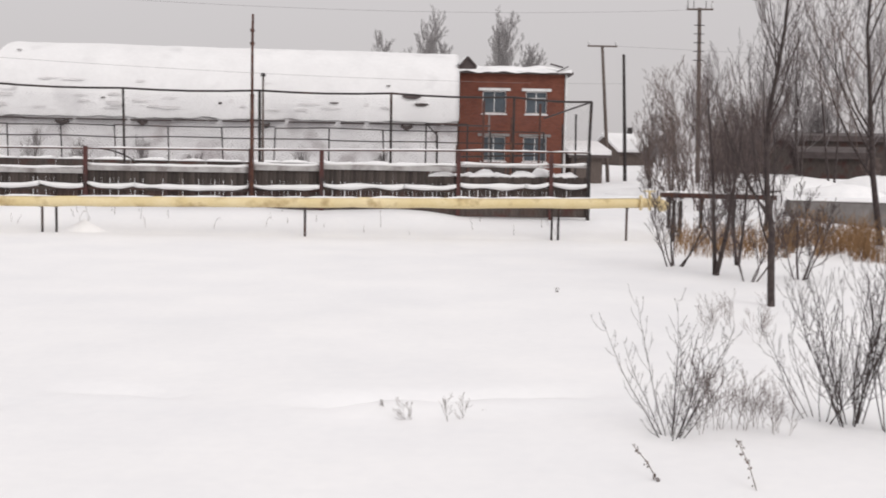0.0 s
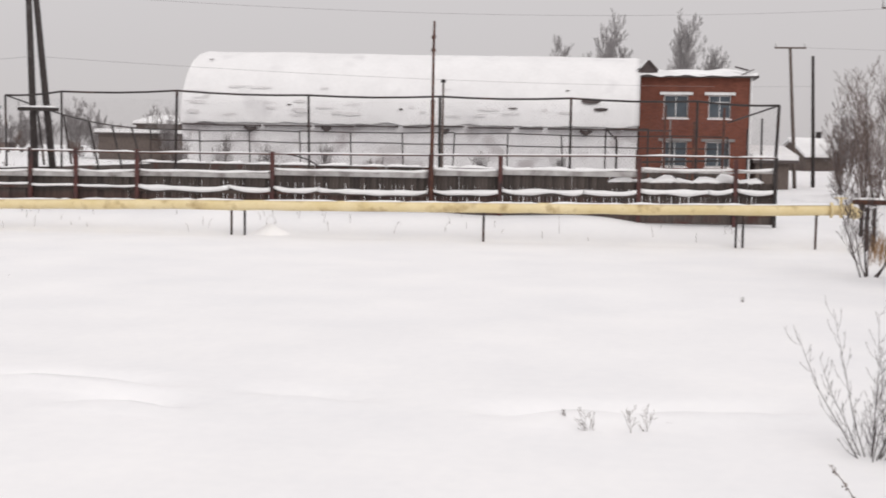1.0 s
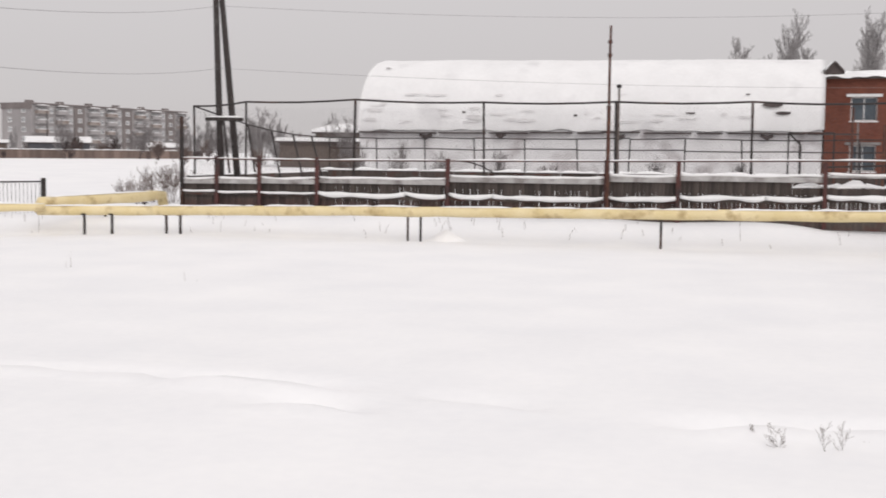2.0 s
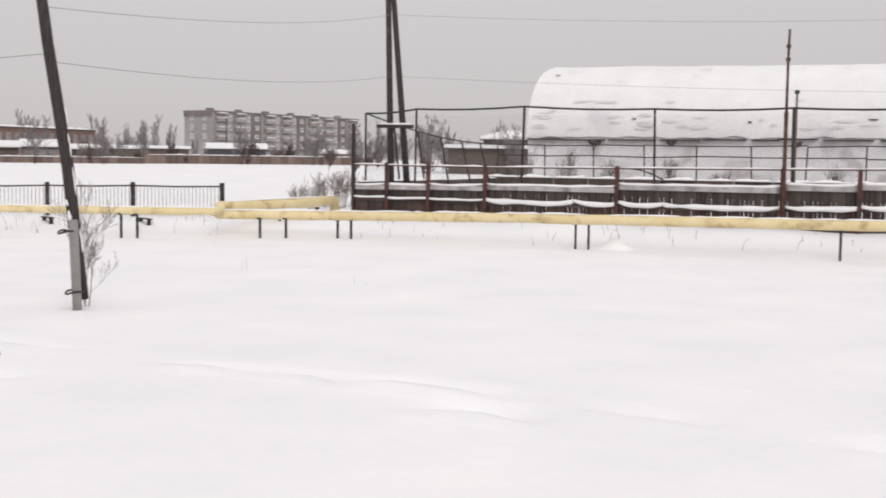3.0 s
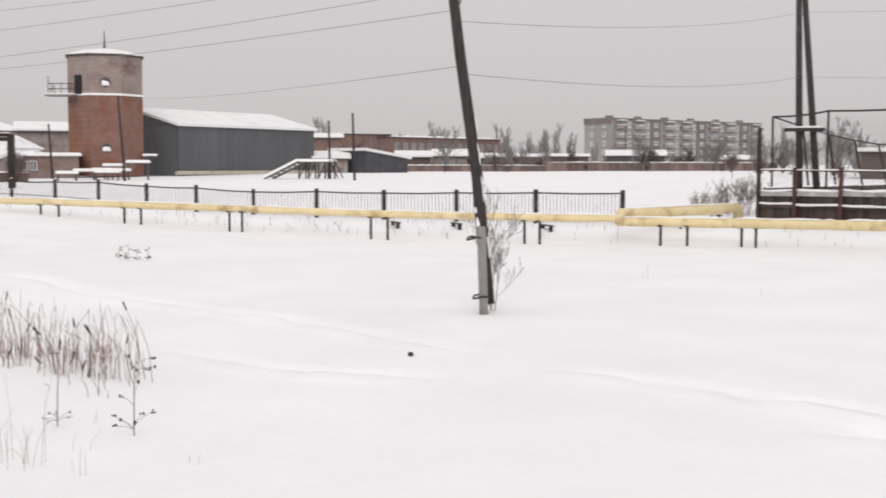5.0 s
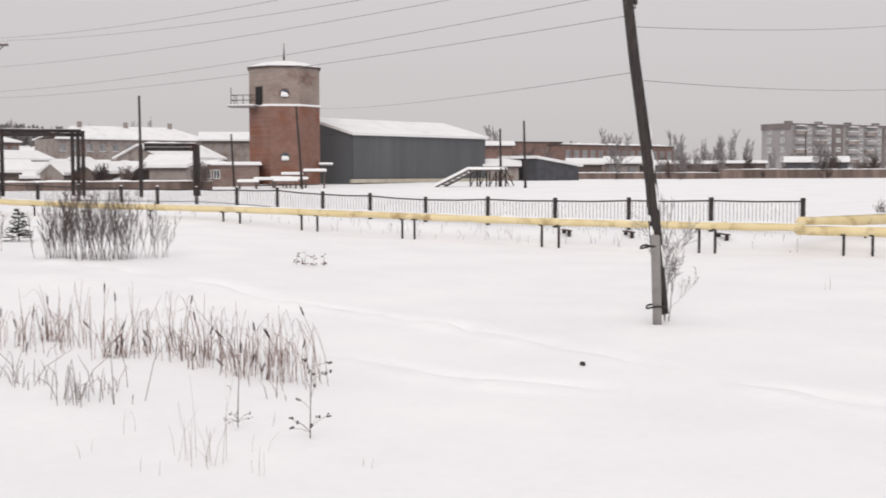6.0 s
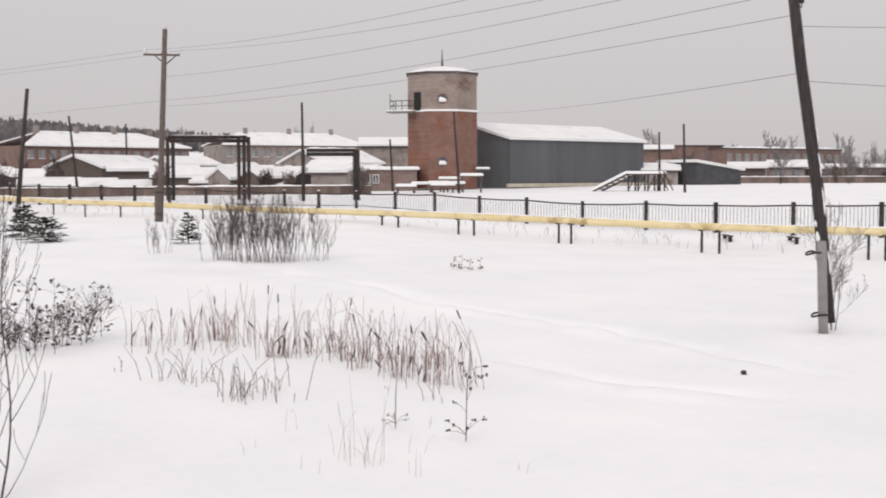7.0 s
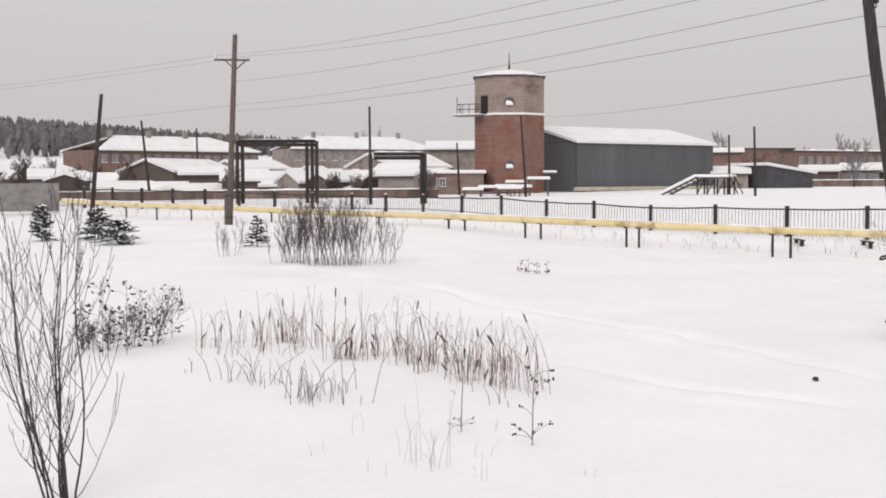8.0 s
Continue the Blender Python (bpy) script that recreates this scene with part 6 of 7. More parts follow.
for i, (az, d, tall, seed, n) in enumerate(((-20.5, 45, 10.5, 10, 1), (-18.3, 62, 9.5, 11, 2), (-21.0, 58, 11, 12, 2), (-16.8, 75, 9.5, 13, 3), (-19.6, 80, 11, 14, 2), (-15.2, 85, 9, 15, 3), (-13.0, 95, 8.5, 16, 3))):
    # trees past 56 m take the grey that carries haze
    bare_tree("tree", on_ground(az, d), tall, "bare grey-brown tree at the edge of the thicket", seed, stems=n, r=0.13 if n == 1 else 0.085, splay=0.25, wood=0.035, clear=0.2, twig_mat=FROST_HAZE if d > 56 else REDTWIG, group="trees beyond the thicket", **dict(near_o, kids=(12, 7, 4), tip=0.009))
# distant frosted trees, with haze put into their pale grey
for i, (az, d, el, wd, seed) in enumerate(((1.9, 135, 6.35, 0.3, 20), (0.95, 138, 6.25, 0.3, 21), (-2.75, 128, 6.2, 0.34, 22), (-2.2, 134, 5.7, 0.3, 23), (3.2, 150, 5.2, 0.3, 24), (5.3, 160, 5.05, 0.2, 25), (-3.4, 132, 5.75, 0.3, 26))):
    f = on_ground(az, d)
    bare_tree("birch", f, height(el, d, az) - f.z, "frosted birch rising behind the hangar, greyed with haze", seed, stems=2, r=0.16, splay=wd * 0.5, wood=0.05, clear=0.3, twig_mat=FROST_HAZE_FAR, wood_mat=FROST_HAZE, group="frosted trees behind the hangar", levels=3, kids=(46, 17, 9), tip=0.014, spread=(30, 62), ratio=(0.2, 0.34), rise=0.22, thin=(0.2, 0.34))
rng = random.Random(404)
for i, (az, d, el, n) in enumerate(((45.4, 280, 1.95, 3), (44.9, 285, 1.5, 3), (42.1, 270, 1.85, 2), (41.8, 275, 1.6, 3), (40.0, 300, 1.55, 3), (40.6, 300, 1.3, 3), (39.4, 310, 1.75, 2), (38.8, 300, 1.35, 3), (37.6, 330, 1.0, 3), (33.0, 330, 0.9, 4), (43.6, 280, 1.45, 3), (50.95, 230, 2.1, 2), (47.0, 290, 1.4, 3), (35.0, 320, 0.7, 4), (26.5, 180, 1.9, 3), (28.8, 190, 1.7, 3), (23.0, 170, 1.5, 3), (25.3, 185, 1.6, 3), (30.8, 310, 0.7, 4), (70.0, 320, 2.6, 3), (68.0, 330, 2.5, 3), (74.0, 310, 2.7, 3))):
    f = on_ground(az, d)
    bare_tree("tree", f, height(el, d, az) - f.z, "distant frosted tree, greyed with haze", 500 + i, stems=n, r=0.2, splay=0.16, wood=0.07, clear=0.12, twig_mat=FROST_HAZE_FAR, wood_mat=FROST_HAZE, group="distant frosted trees", levels=3, kids=(26, 12, 6), tip=0.03, spread=(20, 50), ratio=(0.2, 0.36), rise=0.2, thin=(0.22, 0.36))
# dry scrub by the hangar wall, the end of the fence and the settlement
for i, (az, d, tall) in enumerate(((21.5, 67.5, 2.4), (19.6, 67.5, 2.8), (17.4, 67.5, 2.0), (14.6, 67.5, 2.3), (12.2, 67.5, 1.7), (7.0, 67.3, 2.0), (3.0, 67.2, 1.9))):
    bare_tree("shrub", on_ground(az, d / math.cos(radians(az))), tall, "thin bare shrub against the hangar wall", 600 + i, stems=5, r=0.025, splay=0.35, twig_mat=FROST_HAZE, category="shrub", group="shrubs by the hangar", levels=2, kids=(9, 5), tip=0.01, rise=0.15)
for i, (az, d, tall) in enumerate(((31.9, 57, 1.5), (31.2, 58, 1.9), (30.4, 57.5, 2.0), (30.0, 59, 1.9), (32.6, 60, 1.1))):
    bare_tree("shrub", on_ground(az, d), tall, "dense grey bare shrub by the end of the fence", 620 + i, stems=14, r=0.014, splay=0.5, twig_mat=REDTWIG, category="shrub", group="shrubs by the fence end", levels=2, kids=(5, 3), ratio=(0.3, 0.6), tip=0.007, rise=0.15, base=6)
bare_tree("sapling", on_ground(42.55, 25.4), 2.6, "thin frosted birch sapling beside a leaning pole", 33, stems=3, r=0.02, splay=0.16, twig_mat=mat("frosty_birch_twig", (0.15, 0.135, 0.135), (0.28, 0.26, 0.26), bump=0), category="sapling", levels=3, kids=(8, 5, 3), tip=0.0045, rise=0.12, spread=(20, 60))
for i, (az, d, tall, n, sp) in enumerate(((72.0, 39, 1.9, 9, 0.4), (71.3, 38.5, 2.2, 14, 0.3), (70.5, 38, 2.4, 16, 0.25), (69.6, 38, 2.5, 16, 0.25), (68.8, 38, 2.4, 14, 0.3), (68.1, 38.5, 1.9, 9, 0.4), (67.0, 38.5, 1.9, 7, 0.35), (74.6, 42, 1.4, 8, 0.3))):
    bare_tree("willow_bush", on_ground(az, d), tall, "dense bare willow bush standing in snow" if i < 6 else "small pale bare bush standing in snow", 640 + i, stems=int(n * 1.2), r=0.012, splay=sp, twig_mat=TWIG if i < 6 else FROST_HAZE, category="bush", group="willow bushes in the field", levels=3, kids=(8, 4, 2), tip=0.0038, rise=0.12, base=11, spread=(15, 42), ratio=(0.22, 0.42), thin=(0.4, 0.6), seg=6)
# dark scrub and garden trees round the settlement, copies of a few grown ones
seedlings = []
for i, (tall, n, m, tip) in enumerate(((3.0, 8, REDTWIG, 0.012), (4.0, 6, TWIG, 0.013), (5.5, 4, FROST_HAZE, 0.016), (2.2, 9, TWIG, 0.011), (7.0, 3, FROST_HAZE, 0.018))):
    seedlings.append(bare_tree("shrub" if tall < 5 else "garden_tree", on_ground((66.5, 82.5, 31.5, 79.5, -17.5)[i], (125, 150, 200, 130, 110)[i]), tall, "dark bare shrub among snowy sheds" if tall < 5 else "grey bare tree among snowy sheds", 860 + i, stems=n, r=0.012 * tall, splay=0.45, wood=0.03, category="shrub" if tall < 5 else "tree", twig_mat=m, group="scrub of the settlement", levels=3, kids=(9, 7, 4), tip=tip, rise=0.15))
rng = random.Random(990)
for lo, hi, d0, d1, n, kinds in ((63.5, 77, 100, 190, 44, (0, 0, 3)), (77, 86.5, 105, 190, 44, (0, 0, 1, 3)), (41, 52, 160, 250, 22, (0, 1, 2)), (29, 41, 175, 260, 40, (0, 1, 2, 3)), (21, 30.5, 110, 190, 26, (0, 2, 2)), (-22, -8.5, 85, 140, 26, (0, 1, 2, 4))):
    for i in range(n):
        f = on_ground(rng.uniform(lo, hi), rng.uniform(d0, d1))
        copy_thing(seedlings[rng.choice(kinds)], Matrix.Translation(f) @ Matrix.Rotation(rng.uniform(0, 6.28), 4, "Z") @ Matrix.Scale(rng.uniform(0.5, 1.0), 4))
# near bushes
shoot_o = dict(levels=2, crook=0.1, seg=8, rise=0.13, wood=0.2, wood_mat=BARK, twig_mat=BARK, category="bush", thin=(0.4, 0.6))
bare_tree("bush", on_ground(-11.25, 13.0), 1.75, "small bare bush of arching knobbly dark twigs", 71, stems=13, r=0.0085, splay=0.95, kids=(15, 2), tip=0.0022, spread=(35, 70), ratio=(0.1, 0.3), base=0.5, clear=0.12, **shoot_o)
bare_tree("bush", on_ground(-19.6, 14.4), 2.6, "spreading bare bush with long arching upright stems", 72, stems=15, r=0.0115, splay=0.75, kids=(16, 3), tip=0.0024, spread=(28, 58), ratio=(0.14, 0.36), base=1.0, clear=0.12, **shoot_o)
bare_tree("bush", on_ground(-18.2, 14.5), 1.9, "thin bare bush leaning out beside a larger one", 73, stems=7, r=0.009, splay=1.1, kids=(12, 3), tip=0.0022, spread=(28, 58), ratio=(0.14, 0.34), base=1.0, **shoot_o)
bare_tree("bush", on_ground(-21.2, 14.3), 2.3, "bare bush with pale upright stems", 75, stems=9, r=0.011, splay=0.6, kids=(14, 3), tip=0.0024, spread=(28, 58), ratio=(0.14, 0.36), base=1.0, **shoot_o)
bare_tree("sapling_clump", on_ground(82.2, 11.9), 3.5, "clump of tall bare saplings rising from snow", 74, stems=9, r=0.0155, splay=0.36, category="sapling", levels=2, kids=(8, 3), tip=0.003, rise=0.15, crook=0.11, spread=(30, 62), ratio=(0.2, 0.52), base=2.6, clear=0.08, seg=9, wood=0.009, twig_mat=BARK, thin=(0.42, 0.62))
tangle_o = dict(levels=2, kids=(6, 4), tip=0.002)
for i, (az, d, tall, n) in enumerate(((-12.5, 13.4, 0.95, 6), (-13.3, 13.5, 0.9, 6), (-14.3, 13.6, 0.8, 6), (-15.2, 13.7, 0.7, 5), (-16.4, 13.6, 0.75, 5), (-12.8, 21.5, 0.8, 5), (-13.8, 22.5, 0.7, 4), (-15.2, 20.5, 0.9, 5), (-0.75, 13.45, 0.45, 2), (1.5, 13.5, 0.42, 2), (0.4, 13.9, 0.15, 2), (-2.3, 13.9, 0.15, 1), (2.8, 13.8, 0.2, 2), (-5.7, 26.5, 0.3, 2))):
    bare_tree("weed", on_ground(az, d), tall, "thin dry weed stalks poking through snow", 700 + i, stems=n, r=0.0045, splay=0.3, twig_mat=STALK if i > 7 else REDTWIG, category="weed", group="weeds in the snow", base=8, **tangle_o)


# ---------------------------------------------------------------- weeds, reeds and sedge
def slanting_weed(az0, d, az1, el0, el1, seed):
    """A fallen seed stalk with small pods along it."""
    rng = random.Random(seed)
    p, q = at(az0, d), at(az1, d - 0.5)
    p.z, q.z = height(el0, d), height(el1, d - 0.5)
    q.z = max(q.z, ground_z(q.x, q.y) - 0.02)
    ob = thing("seed_stalk", q, "fallen dry seed stalk leaning from the snow", "weed", "weeds in the snow")
    s, s2 = Shape(), Shape()
    s.tube([Vector((0, 0, -0.02)), (p - q) * 0.5 + Vector((0.01, 0, 0.02)), p - q], [0.006, 0.005, 0.003], 4)
    part("stem", s, STALK, ob)
    for i in range(22):
        c = (p - q) * rng.uniform(0.05, 1) + Vector((rng.uniform(-0.03, 0.03), rng.uniform(-0.03, 0.03), rng.uniform(-0.03, 0.03)))
        s2.tube([c, c + Vector((0, 0, 0.022))], [0.009, 0.004], 4)
    tagged(part("seed_pod_spray", s2, STALK, ob), kind="stuff")


slanting_weed(-9.45, 11.8, -10.93, -14.0, -16.0, 1)
slanting_weed(-14.46, 11.8, -15.47, -13.5, -15.7, 2)


def head_weed(foot, tall, seed, heads=10, label="dry branching weed with dark seed heads", hr=0.017, hm=None):
    rng = random.Random(seed)
    ob = thing("seed_weed", foot, label, "weed", "weeds in the snow")
    s, hs = Shape(), Shape()
    s.tube([(0, 0, -0.05), (0.02, 0, tall * 0.5), (0.09 * tall, 0, tall)], [0.007, 0.006, 0.003], 4)
    for i in range(heads):
        t = 0.15 + 0.85 * rng.random() if i > 5 else 0.1 + 0.1 * rng.random()
        b = Vector((0.09 * tall * t * t, 0, tall * t * (0.6 if i <= 5 else 1)))
        a = rng.uniform(0, math.tau)
        e = b + Vector((math.cos(a) * 0.24, math.sin(a) * 0.24, rng.uniform(0.03, 0.18))) * (tall * 0.8)
        s.tube([b, (b + e) / 2 + Vector((0, 0, 0.02)), e], 0.003, 3, caps=False)
        for k in range(4):
            c = e + Vector((rng.uniform(-0.025, 0.025), rng.uniform(-0.025, 0.025), rng.uniform(-0.015, 0.02)))
            hs.tube([c - Vector((0, 0, 0.012)), c, c + Vector((0, 0, 0.014))], [hr * 0.4, hr, hr * 0.4], 5)
    tagged(part("stem", s, STALK, ob), kind="stuff")
    tagged(part("seed_spray", hs, hm or TIMBER, ob), kind="stuff")


head_weed(on_ground(59.9, 13.9), 1.15, 3, 14, hr=0.013)
head_weed(on_ground(63.4, 14.6), 0.85, 4, 6, "thin dry weed with few branches", 0.006, STALK)
for i, az in enumerate((78.3, 78.9, 79.5, 80.1, 77.4, 80.6, 81.5)):
    head_weed(on_ground(az, 22 + 1.2 * math.sin(i * 2.1)), 0.75 + 0.45 * (i % 3) / 2, 30 + i, 26, "bushy dry weed covered in dark seed heads")
for i, (az, d, t) in enumerate(((78.3, 22.4, 1.15), (79.2, 22.0, 1.0), (80.3, 21.6, 0.9), (81.3, 21.8, 0.7))):
    bare_tree("berry_bush", on_ground(az, d), t, "bare berry bush with dark dried fruit", 760 + i, stems=8, r=0.008, splay=0.4, category="bush", group="berry bushes", levels=2, kids=(7, 3), tip=0.003, base=5)
for i, (az, d, t) in enumerate(((60.1, 36.9, 0.5), (59.7, 36.7, 0.45), (59.2, 37.0, 0.35), (60.5, 37.2, 0.4))):
    head_weed(on_ground(az, d), t, 60 + i, 12 if d > 30 else 4, "low reddish dry weed in deep snow", 0.014, REED)


def blades(name, label, mat_, spots, category, seed, bent=0.25, thick=0.006, catkin=0.0):
    """Many dry stems in tufts, as one stand."""
    rng = random.Random(seed)
    s, cs = Shape(), Shape()
    for p, tall, lean in spots:
        a = rng.uniform(0, math.tau)
        v = Vector((math.cos(a), math.sin(a), 0)) * lean * tall
        k = rng.random()
        root = Vector(p) - Vector((0, 0, 0.08))
        top = Vector(p) + v + Vector((0, 0, tall))
        mid = Vector(p) + v * 0.35 + Vector((0, 0, tall * 0.55))
        if k < bent:
            # a leaf blade that curls over and hangs down, or a broken stem
            out = Vector((math.cos(a + rng.uniform(-1, 1)), math.sin(a + rng.uniform(-1, 1)), 0)) * tall * rng.uniform(0.08, 0.3)
            crest = Vector(p) + v * 0.7 + out * 0.6 + Vector((0, 0, tall * rng.uniform(0.7, 0.95)))
            tip = crest + out + Vector((0, 0, -tall * rng.uniform(0.08, 0.5)))
            s.tube([root, Vector(p) + v * 0.3 + Vector((0, 0, tall * 0.45)), crest - out * 0.3 - Vector((0, 0, tall * 0.06)), crest + out * 0.1, tip], [thick * 0.9, thick * 0.8, thick * 0.7, thick * 0.6, thick * 0.3], 3, caps=False)
        else:
            s.tube([root, mid, top], [thick, thick * 0.9, thick * 0.45], 3, caps=False)
            if rng.random() < catkin:
                u = (top - mid).normalized()
                cs.tube([top - u * 0.2, top - u * 0.18, top - u * 0.06, top - u * 0.04], [0.004, 0.013, 0.013, 0.004], 6)
    ob = solo(name, s, mat_, label, category, kind="stuff")
    if cs.v:
        part("cattail_head", cs, TIMBER, ob, "dark brown cattail heads")
    return ob


rng = random.Random(88)
spots = []
for i in range(120):  # tufts of the reed bed
    t = rng.random()
    az = 59.6 + 16.4 * t
    d = lerp_table(az, [(60, 17.7), (64, 18.7), (68, 20.4), (72, 20.9), (76, 21.3)]) + rng.uniform(-0.5, 1.6)
    c = on_ground(az, d)
    dense = rng.choice((1, 2, 5, 10, 20)) if noise.noise((az * 0.9, 4, 0)) > 0.0 else rng.choice((1, 1, 2, 3))
    for k in range(dense):
        p = c + Vector((rng.gauss(0, 0.13), rng.gauss(0, 0.13), 0))
        p.z = ground_z(p.x, p.y)
        spots.append((p, rng.choice((0.25, 0.35, 0.45, 0.6, 0.75, 1.05) if dense > 4 else (0.45, 0.7, 0.95, 1.1)) * rng.uniform(0.55, 1.15), abs(rng.gauss(0, 0.3))))
blades("reed_bed", "stand of dry brown reeds and cattails in snow", REED, spots, "reeds", 5, bent=0.38, thick=0.0052, catkin=0.12)
spots = []
for az, d, n, tall in ((70.9, 16.6, 20, 0.62), (70.2, 16.9, 9, 0.6), (69.2, 17.2, 6, 0.7), (73.9, 18.2, 9, 0.5), (74.8, 18.5, 6, 0.5), (72.6, 18.0, 8, 0.35), (68.6, 16.3, 3, 0.9), (76.8, 19.5, 4, 0.25), (60.8, 16.5, 4, 0.4), (62.0, 17.0, 3, 0.3)):
    c = on_ground(az, d)
    for k in range(n):
        p = c + Vector((rng.gauss(0, 0.2), rng.gauss(0, 0.2), 0))
        p.z = ground_z(p.x, p.y)
        spots.append((p, tall * rng.uniform(0.25, 1.15), abs(rng.gauss(0, 0.5))))
blades("dry_tufts", "scattered tufts of dry grey stalks in snow", STALK, spots, "weeds", 6, bent=0.2, thick=0.0058)
spots = []
for az, d, n, tall in ((65.3, 13.0, 4, 0.8), (65.0, 12.6, 6, 0.95), (64.5, 12.8, 4, 0.7), (66.4, 13.2, 2, 0.4), (62.9, 13.2, 2, 0.35), (67.8, 12.4, 2, 0.4), (69.0, 14.6, 2, 0.3), (57.2, 12.6, 3, 0.12), (62.5, 12.2, 3, 0.4), (70.5, 13.4, 2, 0.25), (61.3, 14.6, 2, 0.4), (42.3, 31.5, 4, 0.5), (35.2, 33.5, 5, 0.45), (29.5, 29.5, 3, 0.25)):
    c = on_ground(az, d)
    for k in range(n):
        p = c + Vector((rng.gauss(0, 0.1), rng.gauss(0, 0.1), 0))
        p.z = ground_z(p.x, p.y)
        spots.append((p, tall * rng.uniform(0.3, 1.1), abs(rng.gauss(0, 0.32))))
blades("bleached_grass", "few bleached thin grass stalks in snow", PALESTALK, spots, "grass", 9, bent=0.2, thick=0.0032)
spots = []
for i in range(2600):
    az, d = rng.uniform(-22, -15.8), rng.uniform(37, 46)
    if noise.noise((az * 0.9, d * 0.25, 0)) < -0.12:
        continue
    p = on_ground(az, d)
    spots.append((p, rng.uniform(0.3, 1.25), abs(rng.gauss(0, 0.3))))
for i in range(520):
    az, d = rng.uniform(-16, -11.2), rng.uniform(36, 43)
    p = on_ground(az, d)
    spots.append((p, rng.uniform(0.4, 1.0), abs(rng.gauss(0, 0.25))))
blades("sedge_stand", "stand of dry orange-brown sedge beside the thicket", SEDGE, spots, "sedge", 7, bent=0.65, thick=0.0095)
spots = []
for az0, az1, d, n in ((36, 68, 51.5, 110), (-6, 30, 42.6, 50), (44, 62, 47.5, 30), (62, 80, 60, 80)):
    for i in range(n):
        az = rng.uniform(az0, az1)
        q = meet(az, PIPE_J, PIPE_W) if az > 36 else meet(az, PIPE_E, PIPE_K)
        p = q * (1 + rng.uniform(0.01, 0.09))
        p.z = ground_z(p.x, p.y)
        spots.append((p, rng.uniform(0.12, 0.5), abs(rng.gauss(0, 0.3))))
blades("verge_weeds", "sparse dry grass along the fence and pipe", STALK, spots, "weeds", 8, bent=0.3, thick=0.008)
for az, d in ((46.55, 19.3),):
    p = on_ground(az, d, 0.02)
    s = Shape()
    s.tube([(-0.06, 0, 0), (-0.03, 0.01, 0.015), (0.03, 0, 0.02), (0.06, 0.01, 0)], [0.01, 0.035, 0.04, 0.01], 6)
    put(solo("clod", s, TIMBER, "small dark clod lying on the snow", "clod", "clods on the snow"), p)


# ---------------------------------------------------------------- conifers
def conifer(name, foot, tall, wide, seed, label, pine=False):
    """A young spruce or pine: stem, and drooping boughs made of needle sprays, with snow on them."""
    rng = random.Random(seed)
    ob = thing(name, foot, label, "conifer", "young conifers in the field")
    s, n, c = Shape(), Shape(), Shape()
    s.tube([(0, 0, -0.1), (0, 0, tall * 0.9)], [0.035, 0.01], 6)
    part("trunk", s, BARK, ob)
    for i in range(46 if not pine else 60):
        t = (i + rng.random()) / (46 if not pine else 60)
        z = tall * (0.06 + 0.92 * t)
        ln = wide * (1 - t) ** (0.8 if not pine else 0.45) * rng.uniform(0.7, 1.1) + 0.06
        a = rng.uniform(0, math.tau)
        u = Vector((math.cos(a), math.sin(a), rng.uniform(-0.25, 0.35)))
        for k in range(13):
            f = 0.15 + 0.85 * k / 12
            b = Vector((0, 0, z)) + u * ln * f
            for sg in (-1, 1):
                side = Vector((-u.y, u.x, 0)) * sg
                e = b + (u * 0.6 + side + Vector((0, 0, rng.uniform(-0.3, 0.4)))).normalized() * (0.11 if not pine else 0.17) * rng.uniform(0.7, 1.3)
                n.tube([b, e], [0.017, 0.006], 3, caps=False)
        for k in range(2):
            p = Vector((0, 0, z)) + u * ln * rng.uniform(0.4, 0.95)
            c.tube([p + Vector((-0.07, 0, 0.03)), p + Vector((0, 0.02, 0.06)), p + Vector((0.07, 0, 0.03))], [0.01, 0.045, 0.01], 5)
    tagged(part("foliage", n, NEEDLE, ob), kind="stuff")
    part("snow_clump", c, SNOWCAP, ob, "clumps of snow on the boughs", smooth=True)


conifer("young_spruce", on_ground(73.3, 46), 1.2, 0.45, 1, "young dark spruce dusted with snow")
conifer("young_pine", on_ground(79.8, 49), 0.95, 0.95, 2, "low bushy young pine weighed down by snow", True)
conifer("young_pine", on_ground(80.7, 52), 1.3, 0.75, 3, "young pine dusted with snow", True)
conifer("young_pine", on_ground(83.2, 52), 1.5, 0.5, 4, "young pine near bare saplings", True)

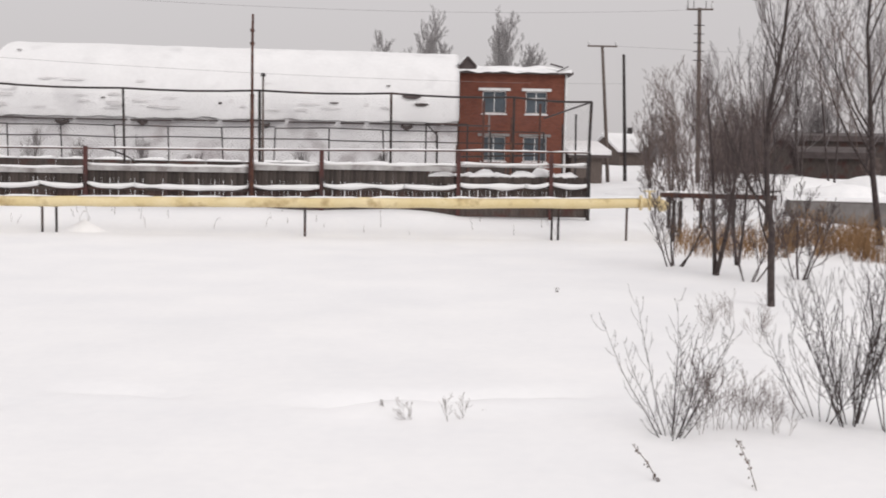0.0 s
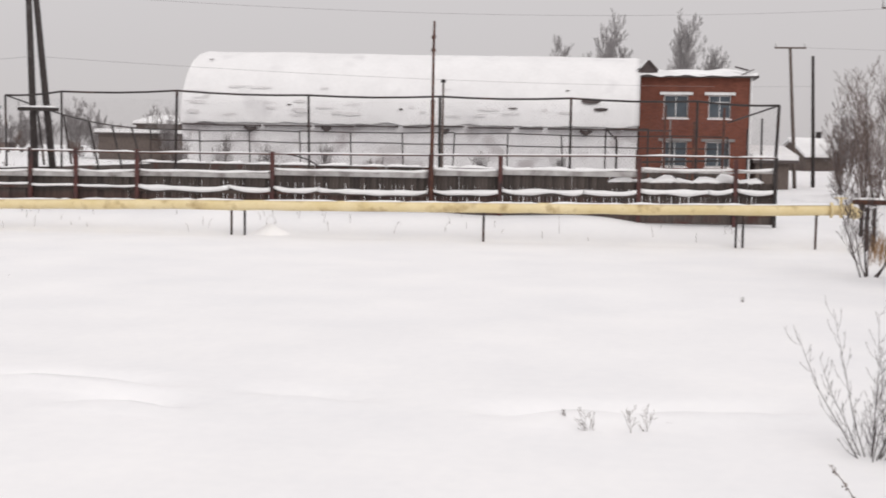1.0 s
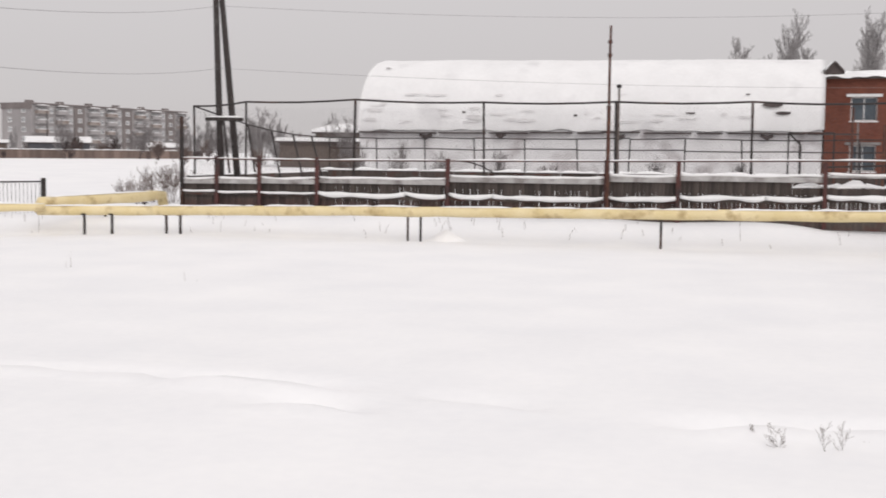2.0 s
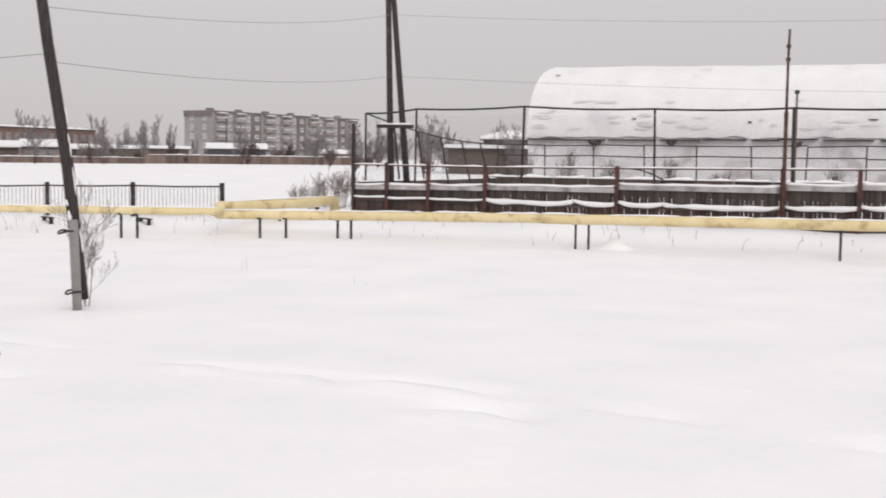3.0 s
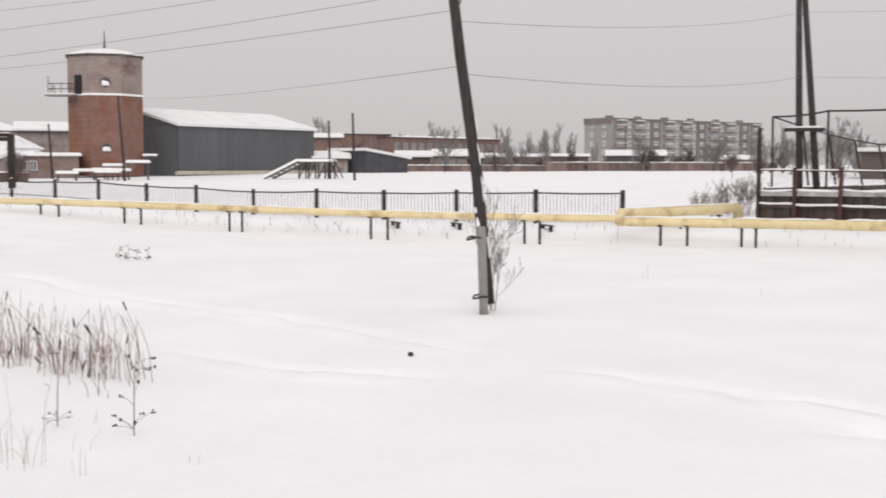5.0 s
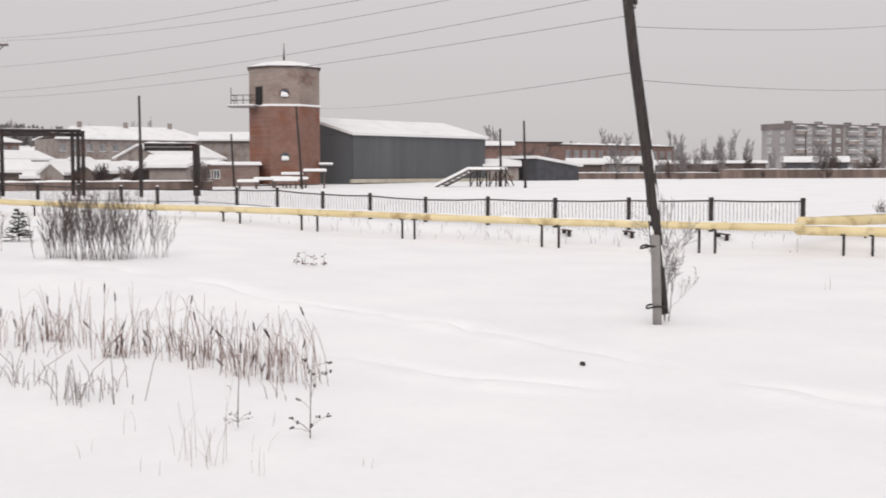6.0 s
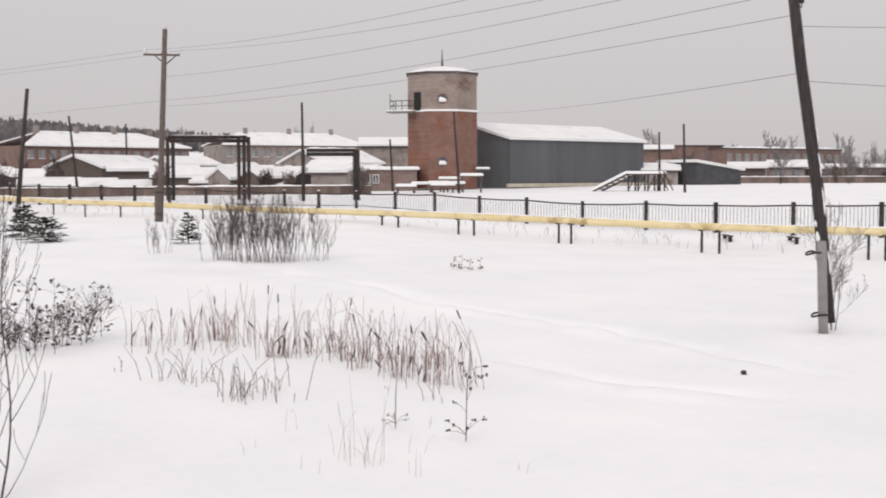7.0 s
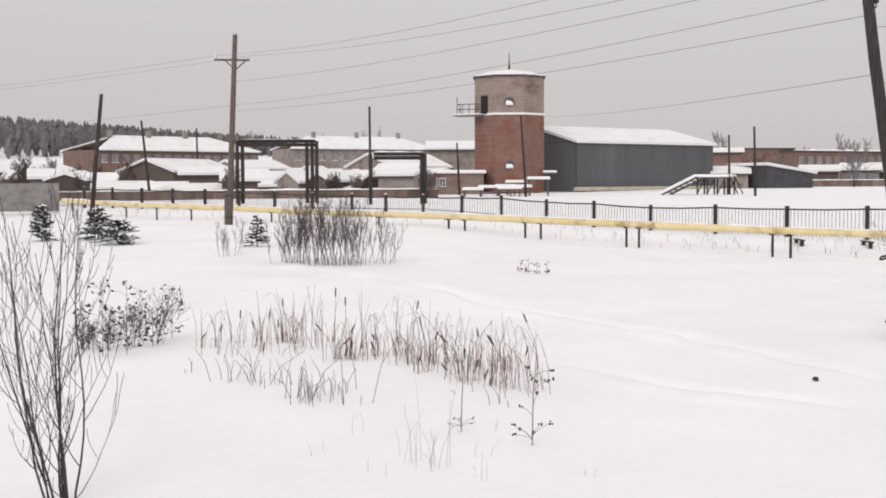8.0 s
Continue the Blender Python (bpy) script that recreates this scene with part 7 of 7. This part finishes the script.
# wooded hill behind the settlement, its distance haze held in the tree colour
s = Shape()
rng = random.Random(12)
for i in range(11500):
    az = rng.uniform(60, 112)
    near_edge = lerp_table(az, [(60, 690), (76, 690), (82, 560), (86, 500), (112, 470)])
    d = near_edge + (1110 - near_edge) * rng.random() ** 0.8
    p = on_ground(az, d)
    tall = rng.uniform(7, 13)
    r = tall * rng.uniform(0.11, 0.2)
    k = len(s.v)
    lv = ((0.0, 0.35), (0.35, 0.9), (0.6, 1.0), (0.85, 0.65), (1.0, 0.12))
    for f, w in lv:
        for j in range(5):
            t = j * math.tau / 5 + f * 2
            q = r * w * rng.uniform(0.5, 1.4)
            s.v.append((p.x + q * math.cos(t), p.y + q * math.sin(t), p.z + tall * f + rng.uniform(-0.5, 0.5)))
    for a in range(4):
        for j in range(5):
            q = (j + 1) % 5
            s.f.append((k + a * 5 + j, k + a * 5 + q, k + a * 5 + 5 + q, k + a * 5 + 5 + j))
solo("far_wood", s, FOREST, "conifer wood covering a distant hill, paled with haze", "wood", kind="stuff")


# ---------------------------------------------------------------- overhead wires
def wire(p, q, sag, r=0.0085):
    p, q = Vector(p), Vector(q)
    s = Shape()
    s.tube([p.lerp(q, t / 24) - Vector((0, 0, sag * 4 * (t / 24) * (1 - t / 24))) for t in range(25)], r, 4, caps=False)
    solo("overhead_wire", s, CABLE, "thin dark overhead wire strung between poles", "wire", "overhead wires")


def on_lean(z):
    return lf + (lt - lf) * ((z - lf.z) / (lt.z - lf.z))


ux = Vector((math.cos(radians(72)), math.sin(radians(72)), 0))
xt = Vector(xpole_top)
for zp, q, sag in ((8.3, xt - ux * 0.83 + Vector((0, 0, -1.05)), 0.5), (7.75, xt + ux * 0.83 + Vector((0, 0, -1.05)), 0.4), (7.45, xt + Vector((0, 0, -2.4)), 0.3), (6.9, xt + Vector((0, 0, -3.6)), 0.3), (6.42, xt + Vector((0, 0, -3.9)), 0.3)):
    wire(on_lean(zp), q, sag)
far_l = aim(97, 130)
for dz, sg in ((-1.05, -0.83), (-1.05, 0.83), (-3.6, 0)):
    wire(xt + ux * sg + Vector((0, 0, dz)), far_l + Vector((0, sg, 11.0 + dz)), 0.8)
e = at(60.47, 112)
e.z = height(3.1, 112)
wire(on_lean(5.25), e, 0.4)
a_top = at(28.2, 55.5)
for zp, za, end, sag in ((6.2, 9.95, gpole_top + Vector((0, 0, -0.1)), 0.7), (5.1, 7.1, bpole_top + Vector((0, 0, -1.9)), 0.4)):
    wire(on_lean(zp), a_top + Vector((0, 0, za)), 0.35)
    wire(a_top + Vector((0, 0, za)), end, sag)
wire(tpole_top, aim(30, -60) + Vector((120, 140, 9)), 0.6)
